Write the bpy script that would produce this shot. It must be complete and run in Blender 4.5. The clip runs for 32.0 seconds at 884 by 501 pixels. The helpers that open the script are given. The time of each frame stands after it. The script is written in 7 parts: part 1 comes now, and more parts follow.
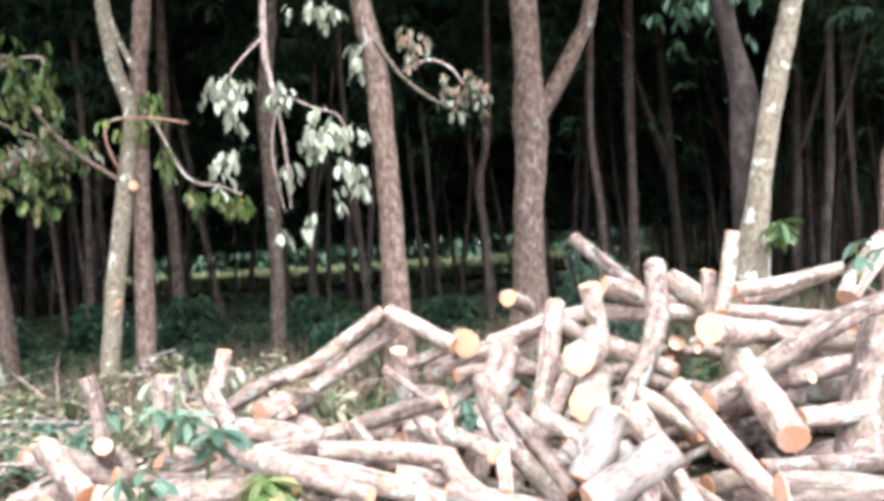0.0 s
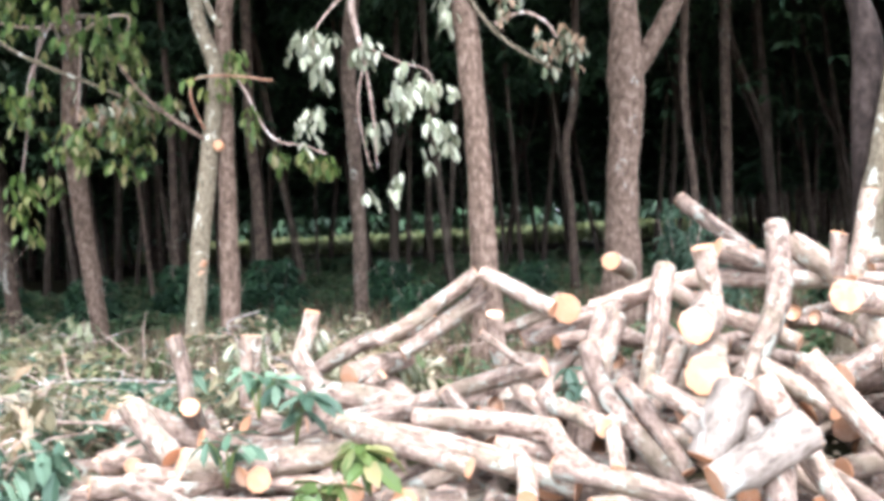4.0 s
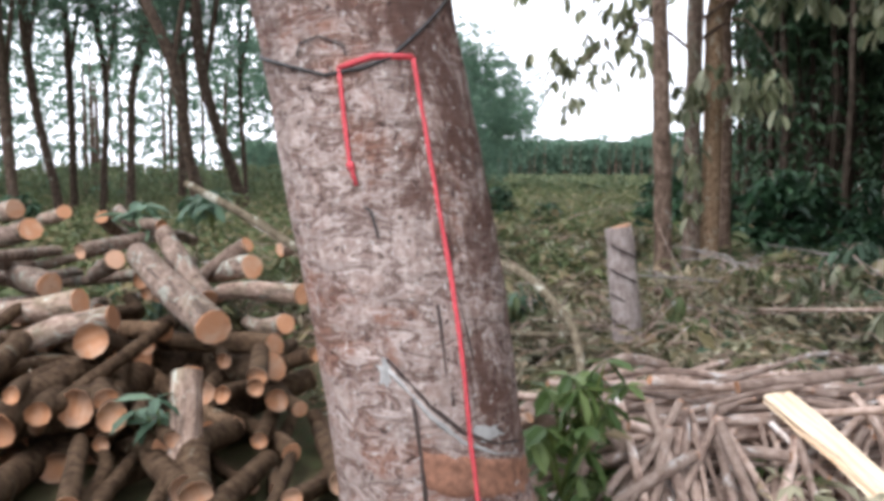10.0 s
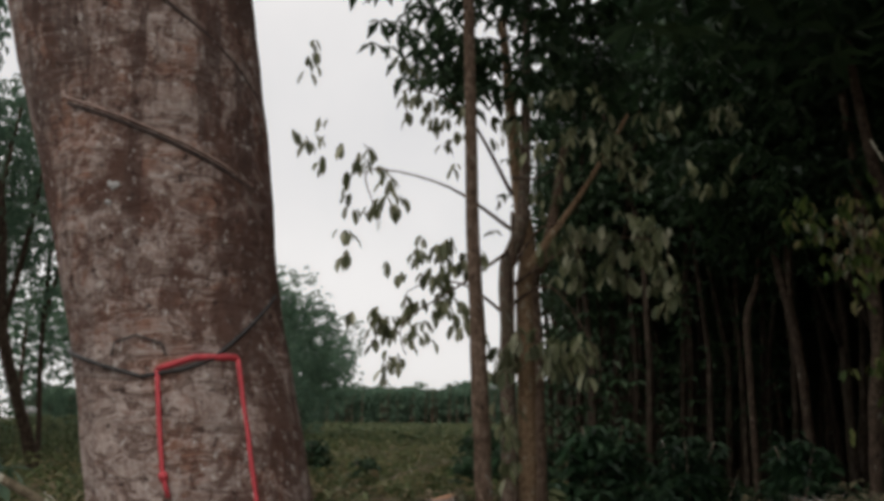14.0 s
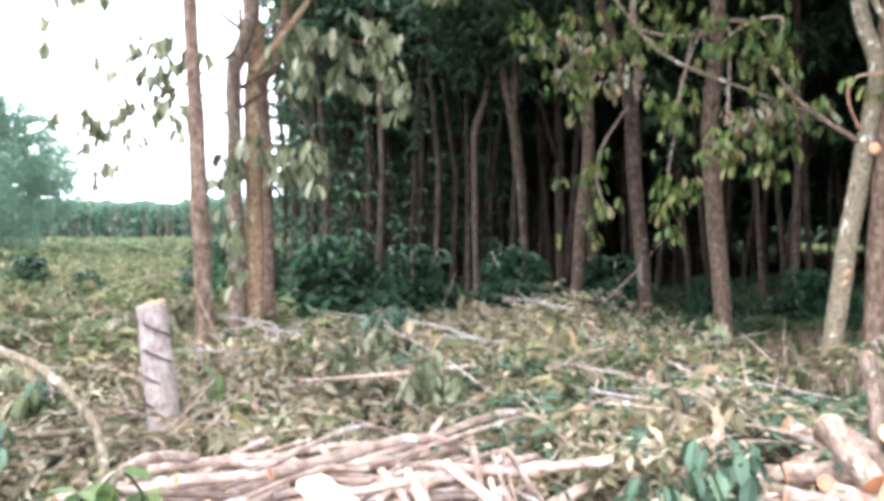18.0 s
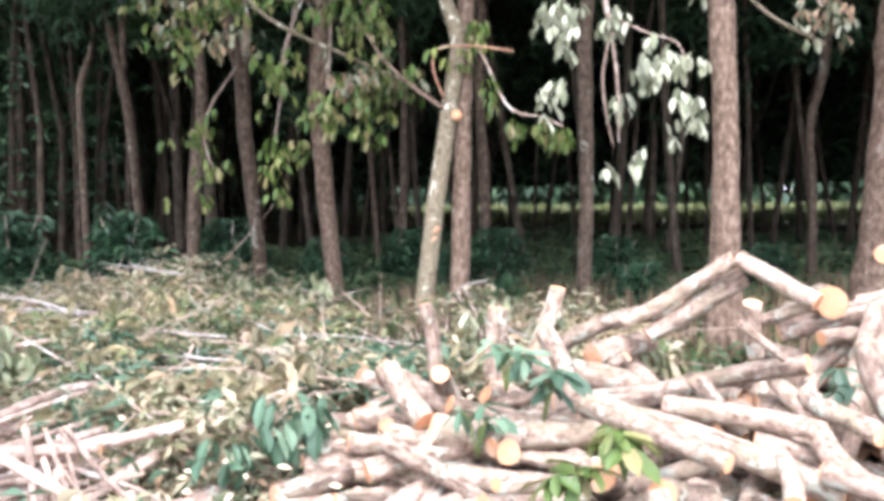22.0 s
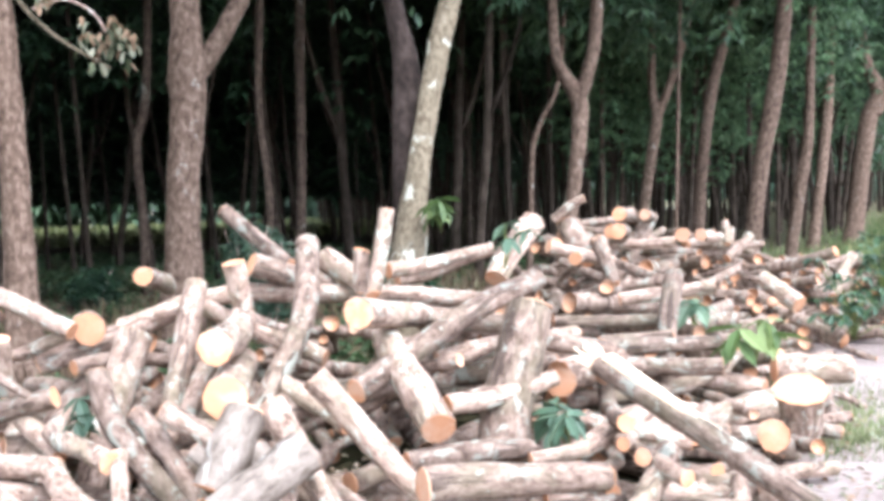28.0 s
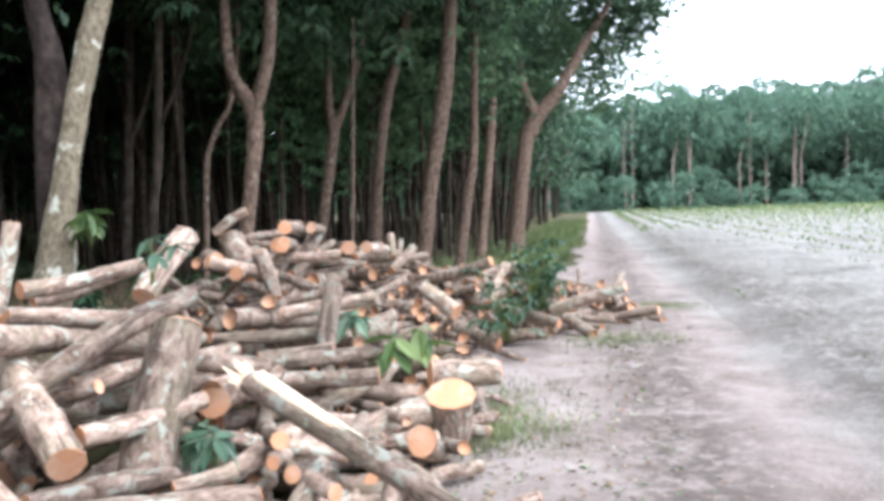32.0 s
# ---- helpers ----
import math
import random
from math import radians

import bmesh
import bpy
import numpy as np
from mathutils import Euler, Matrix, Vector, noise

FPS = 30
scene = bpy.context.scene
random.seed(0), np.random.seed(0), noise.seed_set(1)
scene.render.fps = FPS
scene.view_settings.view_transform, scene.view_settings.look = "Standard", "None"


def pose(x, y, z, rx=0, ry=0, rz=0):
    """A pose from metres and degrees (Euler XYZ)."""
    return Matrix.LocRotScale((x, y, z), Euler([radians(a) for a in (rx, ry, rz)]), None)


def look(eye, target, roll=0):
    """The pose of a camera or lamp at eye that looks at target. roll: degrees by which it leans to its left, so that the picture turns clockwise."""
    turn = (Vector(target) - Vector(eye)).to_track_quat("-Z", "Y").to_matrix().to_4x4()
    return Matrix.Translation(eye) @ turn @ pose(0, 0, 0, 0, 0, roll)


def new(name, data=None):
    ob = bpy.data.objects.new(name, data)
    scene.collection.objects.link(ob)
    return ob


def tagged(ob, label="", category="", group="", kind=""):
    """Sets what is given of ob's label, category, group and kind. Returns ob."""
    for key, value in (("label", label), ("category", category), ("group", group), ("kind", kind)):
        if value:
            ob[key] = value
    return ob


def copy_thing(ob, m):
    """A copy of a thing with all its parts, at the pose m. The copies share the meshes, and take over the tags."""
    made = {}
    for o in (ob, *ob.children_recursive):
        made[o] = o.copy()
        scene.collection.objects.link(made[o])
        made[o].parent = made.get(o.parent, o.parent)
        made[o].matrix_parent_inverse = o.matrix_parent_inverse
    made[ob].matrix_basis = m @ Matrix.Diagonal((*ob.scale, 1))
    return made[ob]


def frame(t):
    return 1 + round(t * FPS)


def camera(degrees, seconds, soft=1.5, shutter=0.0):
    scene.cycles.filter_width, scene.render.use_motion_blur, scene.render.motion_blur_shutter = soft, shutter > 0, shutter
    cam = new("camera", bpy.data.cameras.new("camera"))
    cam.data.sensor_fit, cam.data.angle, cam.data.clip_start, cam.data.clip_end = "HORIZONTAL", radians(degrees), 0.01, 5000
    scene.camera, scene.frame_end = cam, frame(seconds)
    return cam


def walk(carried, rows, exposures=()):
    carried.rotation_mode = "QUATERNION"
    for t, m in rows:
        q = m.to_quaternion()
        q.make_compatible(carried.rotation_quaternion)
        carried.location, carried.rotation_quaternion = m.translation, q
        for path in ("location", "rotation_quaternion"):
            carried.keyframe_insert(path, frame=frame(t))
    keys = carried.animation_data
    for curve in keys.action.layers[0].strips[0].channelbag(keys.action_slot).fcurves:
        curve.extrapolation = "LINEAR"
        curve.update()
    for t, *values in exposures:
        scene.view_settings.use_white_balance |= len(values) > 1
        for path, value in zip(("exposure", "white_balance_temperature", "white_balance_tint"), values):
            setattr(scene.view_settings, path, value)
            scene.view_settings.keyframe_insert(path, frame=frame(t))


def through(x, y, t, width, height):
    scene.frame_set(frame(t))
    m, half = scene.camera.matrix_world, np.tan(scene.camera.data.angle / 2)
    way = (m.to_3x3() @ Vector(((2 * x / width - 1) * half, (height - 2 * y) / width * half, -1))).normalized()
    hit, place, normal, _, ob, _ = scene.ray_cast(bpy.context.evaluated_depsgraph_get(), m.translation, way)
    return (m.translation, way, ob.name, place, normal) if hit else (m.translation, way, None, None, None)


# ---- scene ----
cam = camera(52.1, 32.0, 4.2)
PATH = [
    (0, (-0.041, 0.039, 1.307), (-0.005, 2.039, 1.293), -3.61),
    (0.5, (-0.118, 0.184, 1.282), (-0.040, 2.182, 1.226), -2.61),
    (1, (-0.204, 0.287, 1.272), (-0.029, 2.279, 1.253), -1.59),
    (1.5, (-0.258, 0.332, 1.263), (-0.053, 2.322, 1.248), -1.38),
    (2, (-0.281, 0.363, 1.249), (-0.070, 2.351, 1.226), -1.41),
    (2.5, (-0.284, 0.376, 1.260), (-0.036, 2.360, 1.227), -1.65),
    (4.5, (-0.128, 0.296, 1.260), (-0.362, 2.280, 1.183), -3.25),
    (5, (-0.134, 0.280, 1.267), (-0.403, 2.261, 1.212), -2.53),
    (5.5, (-0.198, 0.211, 1.294), (-0.720, 2.142, 1.294), -2.72),
    (6, (-0.260, 0.159, 1.289), (-1.097, 1.976, 1.281), -2.63),
    (6.5, (-0.304, 0.128, 1.292), (-1.393, 1.805, 1.286), -2.61),
    (7, (-0.325, 0.086, 1.298), (-1.656, 1.579, 1.295), -2.99),
    (7.5, (-0.335, 0.060, 1.287), (-1.812, 1.408, 1.260), -2.27),
    (8, (-0.343, 0.026, 1.285), (-1.946, 1.222, 1.266), -1.75),
    (8.5, (-0.359, 0.010, 1.267), (-2.026, 1.111, 1.184), -1.82),
    (9, (-0.368, -0.014, 1.246), (-2.107, 0.972, 1.160), 1.34),
    (9.5, (-0.413, -0.041, 1.213), (-2.191, 0.844, 0.977), 0.81),
    (10, (-0.490, -0.061, 1.255), (-2.329, 0.705, 1.077), 0.13),
    (10.5, (-0.606, -0.104, 1.277), (-2.458, 0.641, 1.155), 0.20),
    (11, (-0.681, -0.136, 1.281), (-2.528, 0.626, 1.197), 1.27),
    (11.5, (-0.697, -0.155, 1.286), (-2.541, 0.617, 1.239), 1.00),
    (12, (-0.680, -0.159, 1.327), (-2.520, 0.616, 1.447), 1.00),
    (12.5, (-0.641, -0.171, 1.361), (-2.469, 0.574, 1.682), 1.62),
    (13, (-0.605, -0.175, 1.383), (-2.427, 0.521, 1.824), 1.89),
    (13.5, (-0.568, -0.145, 1.392), (-2.337, 0.684, 1.817), 1.24),
    (14, (-0.542, -0.064, 1.385), (-2.173, 1.036, 1.749), 0.25),
    (14.5, (-0.516, 0.006, 1.369), (-2.024, 1.280, 1.684), -0.42),
    (15, (-0.532, 0.041, 1.348), (-1.934, 1.452, 1.562), 0.45),
    (15.5, (-0.554, 0.035, 1.336), (-1.879, 1.530, 1.426), 0.31),
    (17.5, (-0.625, 0.136, 1.312), (-1.914, 1.665, 1.269), 0.19),
    (18, (-0.606, 0.157, 1.318), (-1.883, 1.696, 1.276), -0.12),
    (18.5, (-0.590, 0.166, 1.312), (-1.812, 1.748, 1.267), -0.17),
    (19, (-0.578, 0.165, 1.317), (-1.765, 1.774, 1.259), -0.32),
    (19.5, (-0.556, 0.185, 1.309), (-1.667, 1.846, 1.240), -0.50),
    (20, (-0.527, 0.214, 1.309), (-1.537, 1.938, 1.237), -0.18),
    (20.5, (-0.498, 0.239, 1.306), (-1.403, 2.021, 1.220), 0.05),
    (21, (-0.467, 0.255, 1.306), (-1.285, 2.078, 1.206), 0.02),
    (21.5, (-0.420, 0.284, 1.304), (-1.123, 2.153, 1.188), -0.06),
    (22, (-0.355, 0.307, 1.307), (-0.941, 2.216, 1.178), -0.71),
    (22.5, (-0.301, 0.339, 1.306), (-0.757, 2.281, 1.164), -1.11),
    (23, (-0.257, 0.379, 1.309), (-0.631, 2.338, 1.154), -1.35),
    (23.5, (-0.220, 0.388, 1.304), (-0.522, 2.359, 1.145), -1.72),
    (24, (-0.164, 0.409, 1.298), (-0.390, 2.389, 1.133), -2.37),
    (24.5, (-0.108, 0.425, 1.302), (-0.227, 2.414, 1.130), -2.83),
    (25, (-0.068, 0.435, 1.304), (-0.083, 2.428, 1.139), -2.87),
    (25.5, (-0.024, 0.442, 1.305), (0.079, 2.433, 1.147), -2.66),
    (26, (0.029, 0.446, 1.307), (0.265, 2.429, 1.183), -2.28),
    (26.5, (0.074, 0.443, 1.307), (0.442, 2.404, 1.167), -1.77),
    (28.5, (0.175, 0.405, 1.314), (0.993, 2.228, 1.212), -2.10),
    (29, (0.192, 0.427, 1.309), (1.096, 2.209, 1.209), -2.16),
    (29.5, (0.225, 0.420, 1.309), (1.260, 2.129, 1.218), -1.36),
    (30, (0.267, 0.402, 1.310), (1.452, 2.010, 1.224), -0.96),
    (30.5, (0.292, 0.406, 1.308), (1.547, 1.960, 1.224), -1.46),
    (31, (0.282, 0.417, 1.305), (1.486, 2.011, 1.204), -1.76),
    (31.5, (0.291, 0.403, 1.307), (1.514, 1.981, 1.197), -1.73),
    (32, (0.332, 0.393, 1.309), (1.638, 1.904, 1.206), -1.57),
]
EXPOSURES = [
(0, 2.75, 5850, 16), (5, 2.75, 5850, 15), (6, 2.75, 5900, 11), (7, 2.6, 5800, 12), (8, 1.9, 5900, 13), (9, 1.4, 6000, 12), (10, 1.22, 6300, 16), (11, 1.25, 6300, 16), (12, 1.0, 6300, 13), (13, 0.3, 6600, 12), (14, -0.4, 7100, 14), (14.5, -0.2, 7200, 13), (15, 0.6, 6900, 13), (15.5, 1.1, 6700, 13), (17.5, 2.4, 6100, 16), (20, 2.82, 6050, 17), (23, 2.75, 5950, 18), (24, 2.65, 5850, 18), (26, 2.6, 5850, 18), (29, 2.4, 5800, 14), (32, 1.9, 5850, 12),
]
walk(cam, [(t, look(eye, target, roll)) for t, eye, target, roll in PATH], EXPOSURES)

# world and light
world = bpy.data.worlds.new("sky")
scene.world = world
world.use_nodes = True
wn, wl = world.node_tree.nodes, world.node_tree.links
sky = wn.new("ShaderNodeTexSky")
sky.sky_type, sky.sun_disc = "NISHITA", False
sky.sun_elevation, sky.sun_rotation = radians(58), radians(160)
sky.dust_density, sky.air_density = 3.0, 1.0
cloud = wn.new("ShaderNodeTexNoise")
cloud.inputs["Scale"].default_value, cloud.inputs["Detail"].default_value = 2.2, 5.0
ramp = wn.new("ShaderNodeValToRGB")
ramp.color_ramp.elements[0].position, ramp.color_ramp.elements[1].position = 0.30, 0.62
ramp.color_ramp.elements[0].color, ramp.color_ramp.elements[1].color = (0.72, 0.72, 0.72, 1), (0.97, 0.97, 0.97, 1)
blend = wn.new("ShaderNodeMixRGB")
blend.inputs[2].default_value = (11.0, 11.6, 12.2, 1)
wl.new(cloud.outputs["Fac"], ramp.inputs[0])
wl.new(ramp.outputs[0], blend.inputs[0])
wl.new(sky.outputs[0], blend.inputs[1])
wl.new(blend.outputs[0], wn["Background"].inputs[0])
wn["Background"].inputs[1].default_value = 0.10
sun = new("sun", bpy.data.lights.new("sun", "SUN"))
sun.data.energy, sun.data.angle, sun.data.color = 1.0, radians(25), (1.0, 0.97, 0.95)
sun.matrix_world = look((3, -5, 15), (0, 3, 0))


# materials
def mat(name, rough=0.8, spec=0.3):
    m = bpy.data.materials.new(name)
    m.use_nodes = True
    b = m.node_tree.nodes["Principled BSDF"]
    b.inputs["Roughness"].default_value = rough
    b.inputs["Specular IOR Level"].default_value = spec
    return m, m.node_tree.nodes, m.node_tree.links, b


def ramp_of(n, stops):
    r = n.new("ShaderNodeValToRGB")
    e = r.color_ramp.elements
    while len(e) < len(stops):
        e.new(0.5)
    for k, (p, c) in enumerate(stops):
        e[k].position, e[k].color = p, (*c, 1)
    return r


def noise_of(n, l, scale, detail=5, rough=0.6, stretch=None, where="Object", warp=0.0):
    t = n.new("ShaderNodeTexNoise")
    t.inputs["Scale"].default_value, t.inputs["Detail"].default_value, t.inputs["Roughness"].default_value = scale, detail, rough
    t.inputs["Distortion"].default_value = warp
    co = n.new("ShaderNodeTexCoord")
    mp = n.new("ShaderNodeMapping")
    mp.inputs["Scale"].default_value = stretch or (1, 1, 1)
    if where == "World":
        g = n.new("ShaderNodeNewGeometry")
        l.new(g.outputs["Position"], mp.inputs[0])
    else:
        l.new(co.outputs["Object"], mp.inputs[0])
        info = n.new("ShaderNodeObjectInfo")
        mul = n.new("ShaderNodeMath")
        mul.operation = "MULTIPLY"
        mul.inputs[1].default_value = 37.0
        l.new(info.outputs["Random"], mul.inputs[0])
        l.new(mul.outputs[0], mp.inputs["Location"])
    l.new(mp.outputs[0], t.inputs["Vector"])
    return t


def mixed(n, l, fac, a, b, kind="MIX"):
    m = n.new("ShaderNodeMixRGB")
    m.blend_type = kind
    for k, v in ((0, fac), (1, a), (2, b)):
        if isinstance(v, (int, float)):
            m.inputs[k].default_value = v
        elif isinstance(v, tuple):
            m.inputs[k].default_value = (*v, 1)
        else:
            l.new(v, m.inputs[k])
    return m.outputs[0]


def bump(n, l, b, height, strength=0.5, distance=0.01):
    u = n.new("ShaderNodeBump")
    u.inputs["Strength"].default_value, u.inputs["Distance"].default_value = strength, distance
    l.new(height, u.inputs["Height"])
    l.new(u.outputs[0], b.inputs["Normal"])


def random_tint(n, l, colour, low, high):
    """Varies the brightness from object to object."""
    info = n.new("ShaderNodeObjectInfo")
    r = n.new("ShaderNodeMapRange")
    r.inputs["To Min"].default_value, r.inputs["To Max"].default_value = low, high
    l.new(info.outputs["Random"], r.inputs["Value"])
    return mixed(n, l, 1.0, colour, r.outputs[0], "MULTIPLY")


def bark_material(name, dark, mid, light, patch, patch_at=0.62, scale=14, groove=0.6, low=0.75, high=1.25, along=0.6):
    m, n, l, b = mat(name, 0.92, 0.08)
    fine = noise_of(n, l, scale, 8, 0.7, (1, 1, along))
    r = ramp_of(n, [(0.34, dark), (0.5, mid), (0.66, light)])
    l.new(fine.outputs["Fac"], r.inputs[0])
    big = noise_of(n, l, scale * 0.28, 6, 0.65, (1, 1, 0.6), warp=0.6)
    pr = ramp_of(n, [(patch_at, (0, 0, 0)), (patch_at + 0.06, (1, 1, 1))])
    l.new(big.outputs["Fac"], pr.inputs[0])
    c = mixed(n, l, pr.outputs[0], r.outputs[0], patch)
    l.new(random_tint(n, l, c, low, high), b.inputs["Base Color"])
    lines = noise_of(n, l, scale * 2.2, 6, 0.75, (1, 1, 0.3))
    bump(n, l, b, mixed(n, l, 0.5, fine.outputs["Fac"], lines.outputs["Fac"]), groove, 0.02)
    return m


def log_bark():
    """Brown-grey bark of sawn logs: mottled, with dark streaks along, fine cracks and blotches of pale lichen."""
    m, n, l, b = mat("log_bark", 0.88, 0.2)
    fine = noise_of(n, l, 26, 9, 0.75, (1, 1, 0.6))
    r = ramp_of(n, [(0.38, (0.105, 0.068, 0.049)), (0.46, (0.215, 0.15, 0.114)), (0.54, (0.30, 0.218, 0.17)), (0.62, (0.41, 0.315, 0.255))])
    l.new(fine.outputs["Fac"], r.inputs[0])
    moss = noise_of(n, l, 4.5, 4, 0.6, (1, 1, 0.7), warp=0.5)
    mr = ramp_of(n, [(0.5, (0, 0, 0)), (0.64, (0.6, 0.6, 0.6))])
    l.new(moss.outputs["Fac"], mr.inputs[0])
    c = mixed(n, l, mr.outputs[0], r.outputs[0], mixed(n, l, fine.outputs["Fac"], (0.11, 0.095, 0.055), (0.26, 0.22, 0.15)))
    streak = noise_of(n, l, 16, 6, 0.7, (1.6, 1.6, 0.16), warp=0.3)
    sr = ramp_of(n, [(0.54, (0, 0, 0)), (0.61, (0.75, 0.75, 0.75))])
    l.new(streak.outputs["Fac"], sr.inputs[0])
    c = mixed(n, l, sr.outputs[0], c, (0.06, 0.043, 0.033))
    lichen = noise_of(n, l, 13, 7, 0.68, (1, 1, 0.75), warp=0.8)
    lr = ramp_of(n, [(0.565, (0, 0, 0)), (0.60, (0.85, 0.85, 0.85))])
    l.new(lichen.outputs["Fac"], lr.inputs[0])
    c = mixed(n, l, lr.outputs[0], c, mixed(n, l, fine.outputs["Fac"], (0.26, 0.265, 0.21), (0.46, 0.475, 0.405)))
    l.new(random_tint(n, l, c, 0.6, 1.4), b.inputs["Base Color"])
    rings = noise_of(n, l, 30, 5, 0.7, (0.5, 0.5, 2.2))
    bump(n, l, b, mixed(n, l, 0.4, mixed(n, l, 0.5, fine.outputs["Fac"], streak.outputs["Fac"]), rings.outputs["Fac"]), 0.9, 0.02)
    return m


LOG_BARK = log_bark()
BRANCH_BARK = bark_material("branch_bark", (0.15, 0.10, 0.08), (0.34, 0.25, 0.20), (0.50, 0.40, 0.34), (0.60, 0.56, 0.52), 0.58, 24, 0.4, 0.6, 1.4)
TRUNK_BARK = bark_material("trunk_bark", (0.045, 0.03, 0.022), (0.135, 0.092, 0.067), (0.24, 0.176, 0.135), (0.36, 0.34, 0.30), 0.635, 22, 1.0)
# paler, oranger bark: warm light on one stem and limb put into colour
LIT_BARK = bark_material("warm_lit_bark", (0.13, 0.08, 0.045), (0.32, 0.21, 0.13), (0.44, 0.32, 0.21), (0.50, 0.45, 0.35), 0.6, 30, 0.7)
PALE_BARK = bark_material("pale_trunk_bark", (0.085, 0.066, 0.045), (0.18, 0.148, 0.10), (0.27, 0.225, 0.16), (0.50, 0.49, 0.40), 0.58, 34, 0.7)
SHOOT_BARK = bark_material("young_shoot_bark", (0.17, 0.085, 0.055), (0.32, 0.175, 0.115), (0.42, 0.27, 0.18), (0.4, 0.32, 0.22), 0.62, 20, 0.4)
# trunk bark darkened in two steps: the wood's shade is put into the colour
FAR_BARK = bark_material("forest_shade_bark", (0.03, 0.021, 0.016), (0.088, 0.062, 0.046), (0.16, 0.118, 0.09), (0.27, 0.26, 0.22), 0.62, 18, 0.8, 0.7, 1.3)
SHADED_BARK = bark_material("shaded_wood_bark", (0.019, 0.015, 0.011), (0.048, 0.036, 0.027), (0.092, 0.072, 0.056), (0.14, 0.14, 0.125), 0.66, 9, 0.5, 0.55, 1.45)


ROOT_BARK = bark_material("root_bark", (0.11, 0.088, 0.072), (0.235, 0.195, 0.16), (0.34, 0.29, 0.245), (0.46, 0.45, 0.4), 0.58, 18, 0.9, 0.9, 1.1)
POST_BARK = bark_material("post_bark", (0.17, 0.13, 0.115), (0.32, 0.265, 0.24), (0.44, 0.385, 0.35), (0.5, 0.46, 0.43), 0.62, 24, 0.5, 1, 1)
# log bark darkened to carry the shade low in the stack
SHADED_LOG = bark_material("shaded_log_bark", (0.034, 0.021, 0.013), (0.09, 0.057, 0.034), (0.155, 0.105, 0.066), (0.22, 0.2, 0.15), 0.63, 20, 0.9, 0.6, 1.5)
# dark stem's bark, with its shade behind the pale stem put into the colour
DARK_BARK = bark_material("dark_shaded_bark", (0.016, 0.012, 0.01), (0.034, 0.025, 0.021), (0.066, 0.05, 0.042), (0.09, 0.082, 0.074), 0.66, 16, 0.9)


def tapped_bark():
    """Pale pink-grey bark with wrinkles across, rusty blotches, dark runs down it and a weathered belt."""
    m, n, l, b = mat("tapped_bark", 0.9, 0.2)

    def masked(source, stops):
        e = ramp_of(n, [(p, (v, v, v)) for p, v in stops])
        l.new(source, e.inputs[0])
        return e.outputs[0]

    def ranged(source, low, high, out_low=0.0, out_high=1.0):
        q = n.new("ShaderNodeMapRange")
        q.inputs["From Min"].default_value, q.inputs["From Max"].default_value = low, high
        q.inputs["To Min"].default_value, q.inputs["To Max"].default_value = out_low, out_high
        l.new(source, q.inputs["Value"])
        return q.outputs[0]

    fine = noise_of(n, l, 30, 10, 0.82, (1.2, 1.2, 0.8), warp=0.5)
    r = ramp_of(n, [(0.38, (0.18, 0.12, 0.1)), (0.46, (0.335, 0.245, 0.21)), (0.54, (0.45, 0.35, 0.305)), (0.63, (0.62, 0.52, 0.47))])
    l.new(fine.outputs["Fac"], r.inputs[0])
    c = r.outputs[0]
    blotch = noise_of(n, l, 6.5, 8, 0.75, (1, 1, 0.8), warp=0.8)
    c = mixed(n, l, masked(blotch.outputs["Fac"], [(0.51, 0.0), (0.58, 0.6)]), c, mixed(n, l, fine.outputs["Fac"], (0.11, 0.062, 0.047), (0.33, 0.2, 0.16)))
    rust = noise_of(n, l, 4.0, 7, 0.7, warp=0.6)
    c = mixed(n, l, masked(rust.outputs["Fac"], [(0.51, 0.0), (0.58, 0.8)]), c, mixed(n, l, fine.outputs["Fac"], (0.16, 0.066, 0.04), (0.40, 0.20, 0.135)))
    # wrinkles across the stem, light on one lip and dark in the fold
    wr = noise_of(n, l, 9, 8, 0.7, (0.7, 0.7, 2.4), warp=1.3)
    c = mixed(n, l, masked(wr.outputs["Fac"], [(0.40, 0.0), (0.45, 0.9), (0.48, 0.0)]), c, (0.10, 0.062, 0.05))
    c = mixed(n, l, masked(wr.outputs["Fac"], [(0.48, 0.0), (0.505, 0.7), (0.53, 0.0)]), c, (0.66, 0.58, 0.54))
    # darker to one side; weather-blackened belt over red line, runs above the upper groove
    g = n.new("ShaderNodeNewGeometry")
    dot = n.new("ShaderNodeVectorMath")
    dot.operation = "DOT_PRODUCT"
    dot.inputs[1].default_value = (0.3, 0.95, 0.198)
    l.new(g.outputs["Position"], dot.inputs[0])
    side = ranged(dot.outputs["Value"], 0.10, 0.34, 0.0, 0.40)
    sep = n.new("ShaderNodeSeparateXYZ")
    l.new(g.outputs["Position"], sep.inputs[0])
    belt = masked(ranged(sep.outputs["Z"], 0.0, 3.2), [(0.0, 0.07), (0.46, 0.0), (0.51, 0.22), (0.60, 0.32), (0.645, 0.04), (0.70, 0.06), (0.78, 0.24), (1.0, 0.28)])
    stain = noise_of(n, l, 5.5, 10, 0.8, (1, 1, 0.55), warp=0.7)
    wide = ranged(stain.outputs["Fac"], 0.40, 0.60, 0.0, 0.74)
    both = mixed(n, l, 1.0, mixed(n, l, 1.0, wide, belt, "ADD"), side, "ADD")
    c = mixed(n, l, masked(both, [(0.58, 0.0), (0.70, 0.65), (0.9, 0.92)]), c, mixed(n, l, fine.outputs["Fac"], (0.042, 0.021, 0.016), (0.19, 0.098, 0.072)))
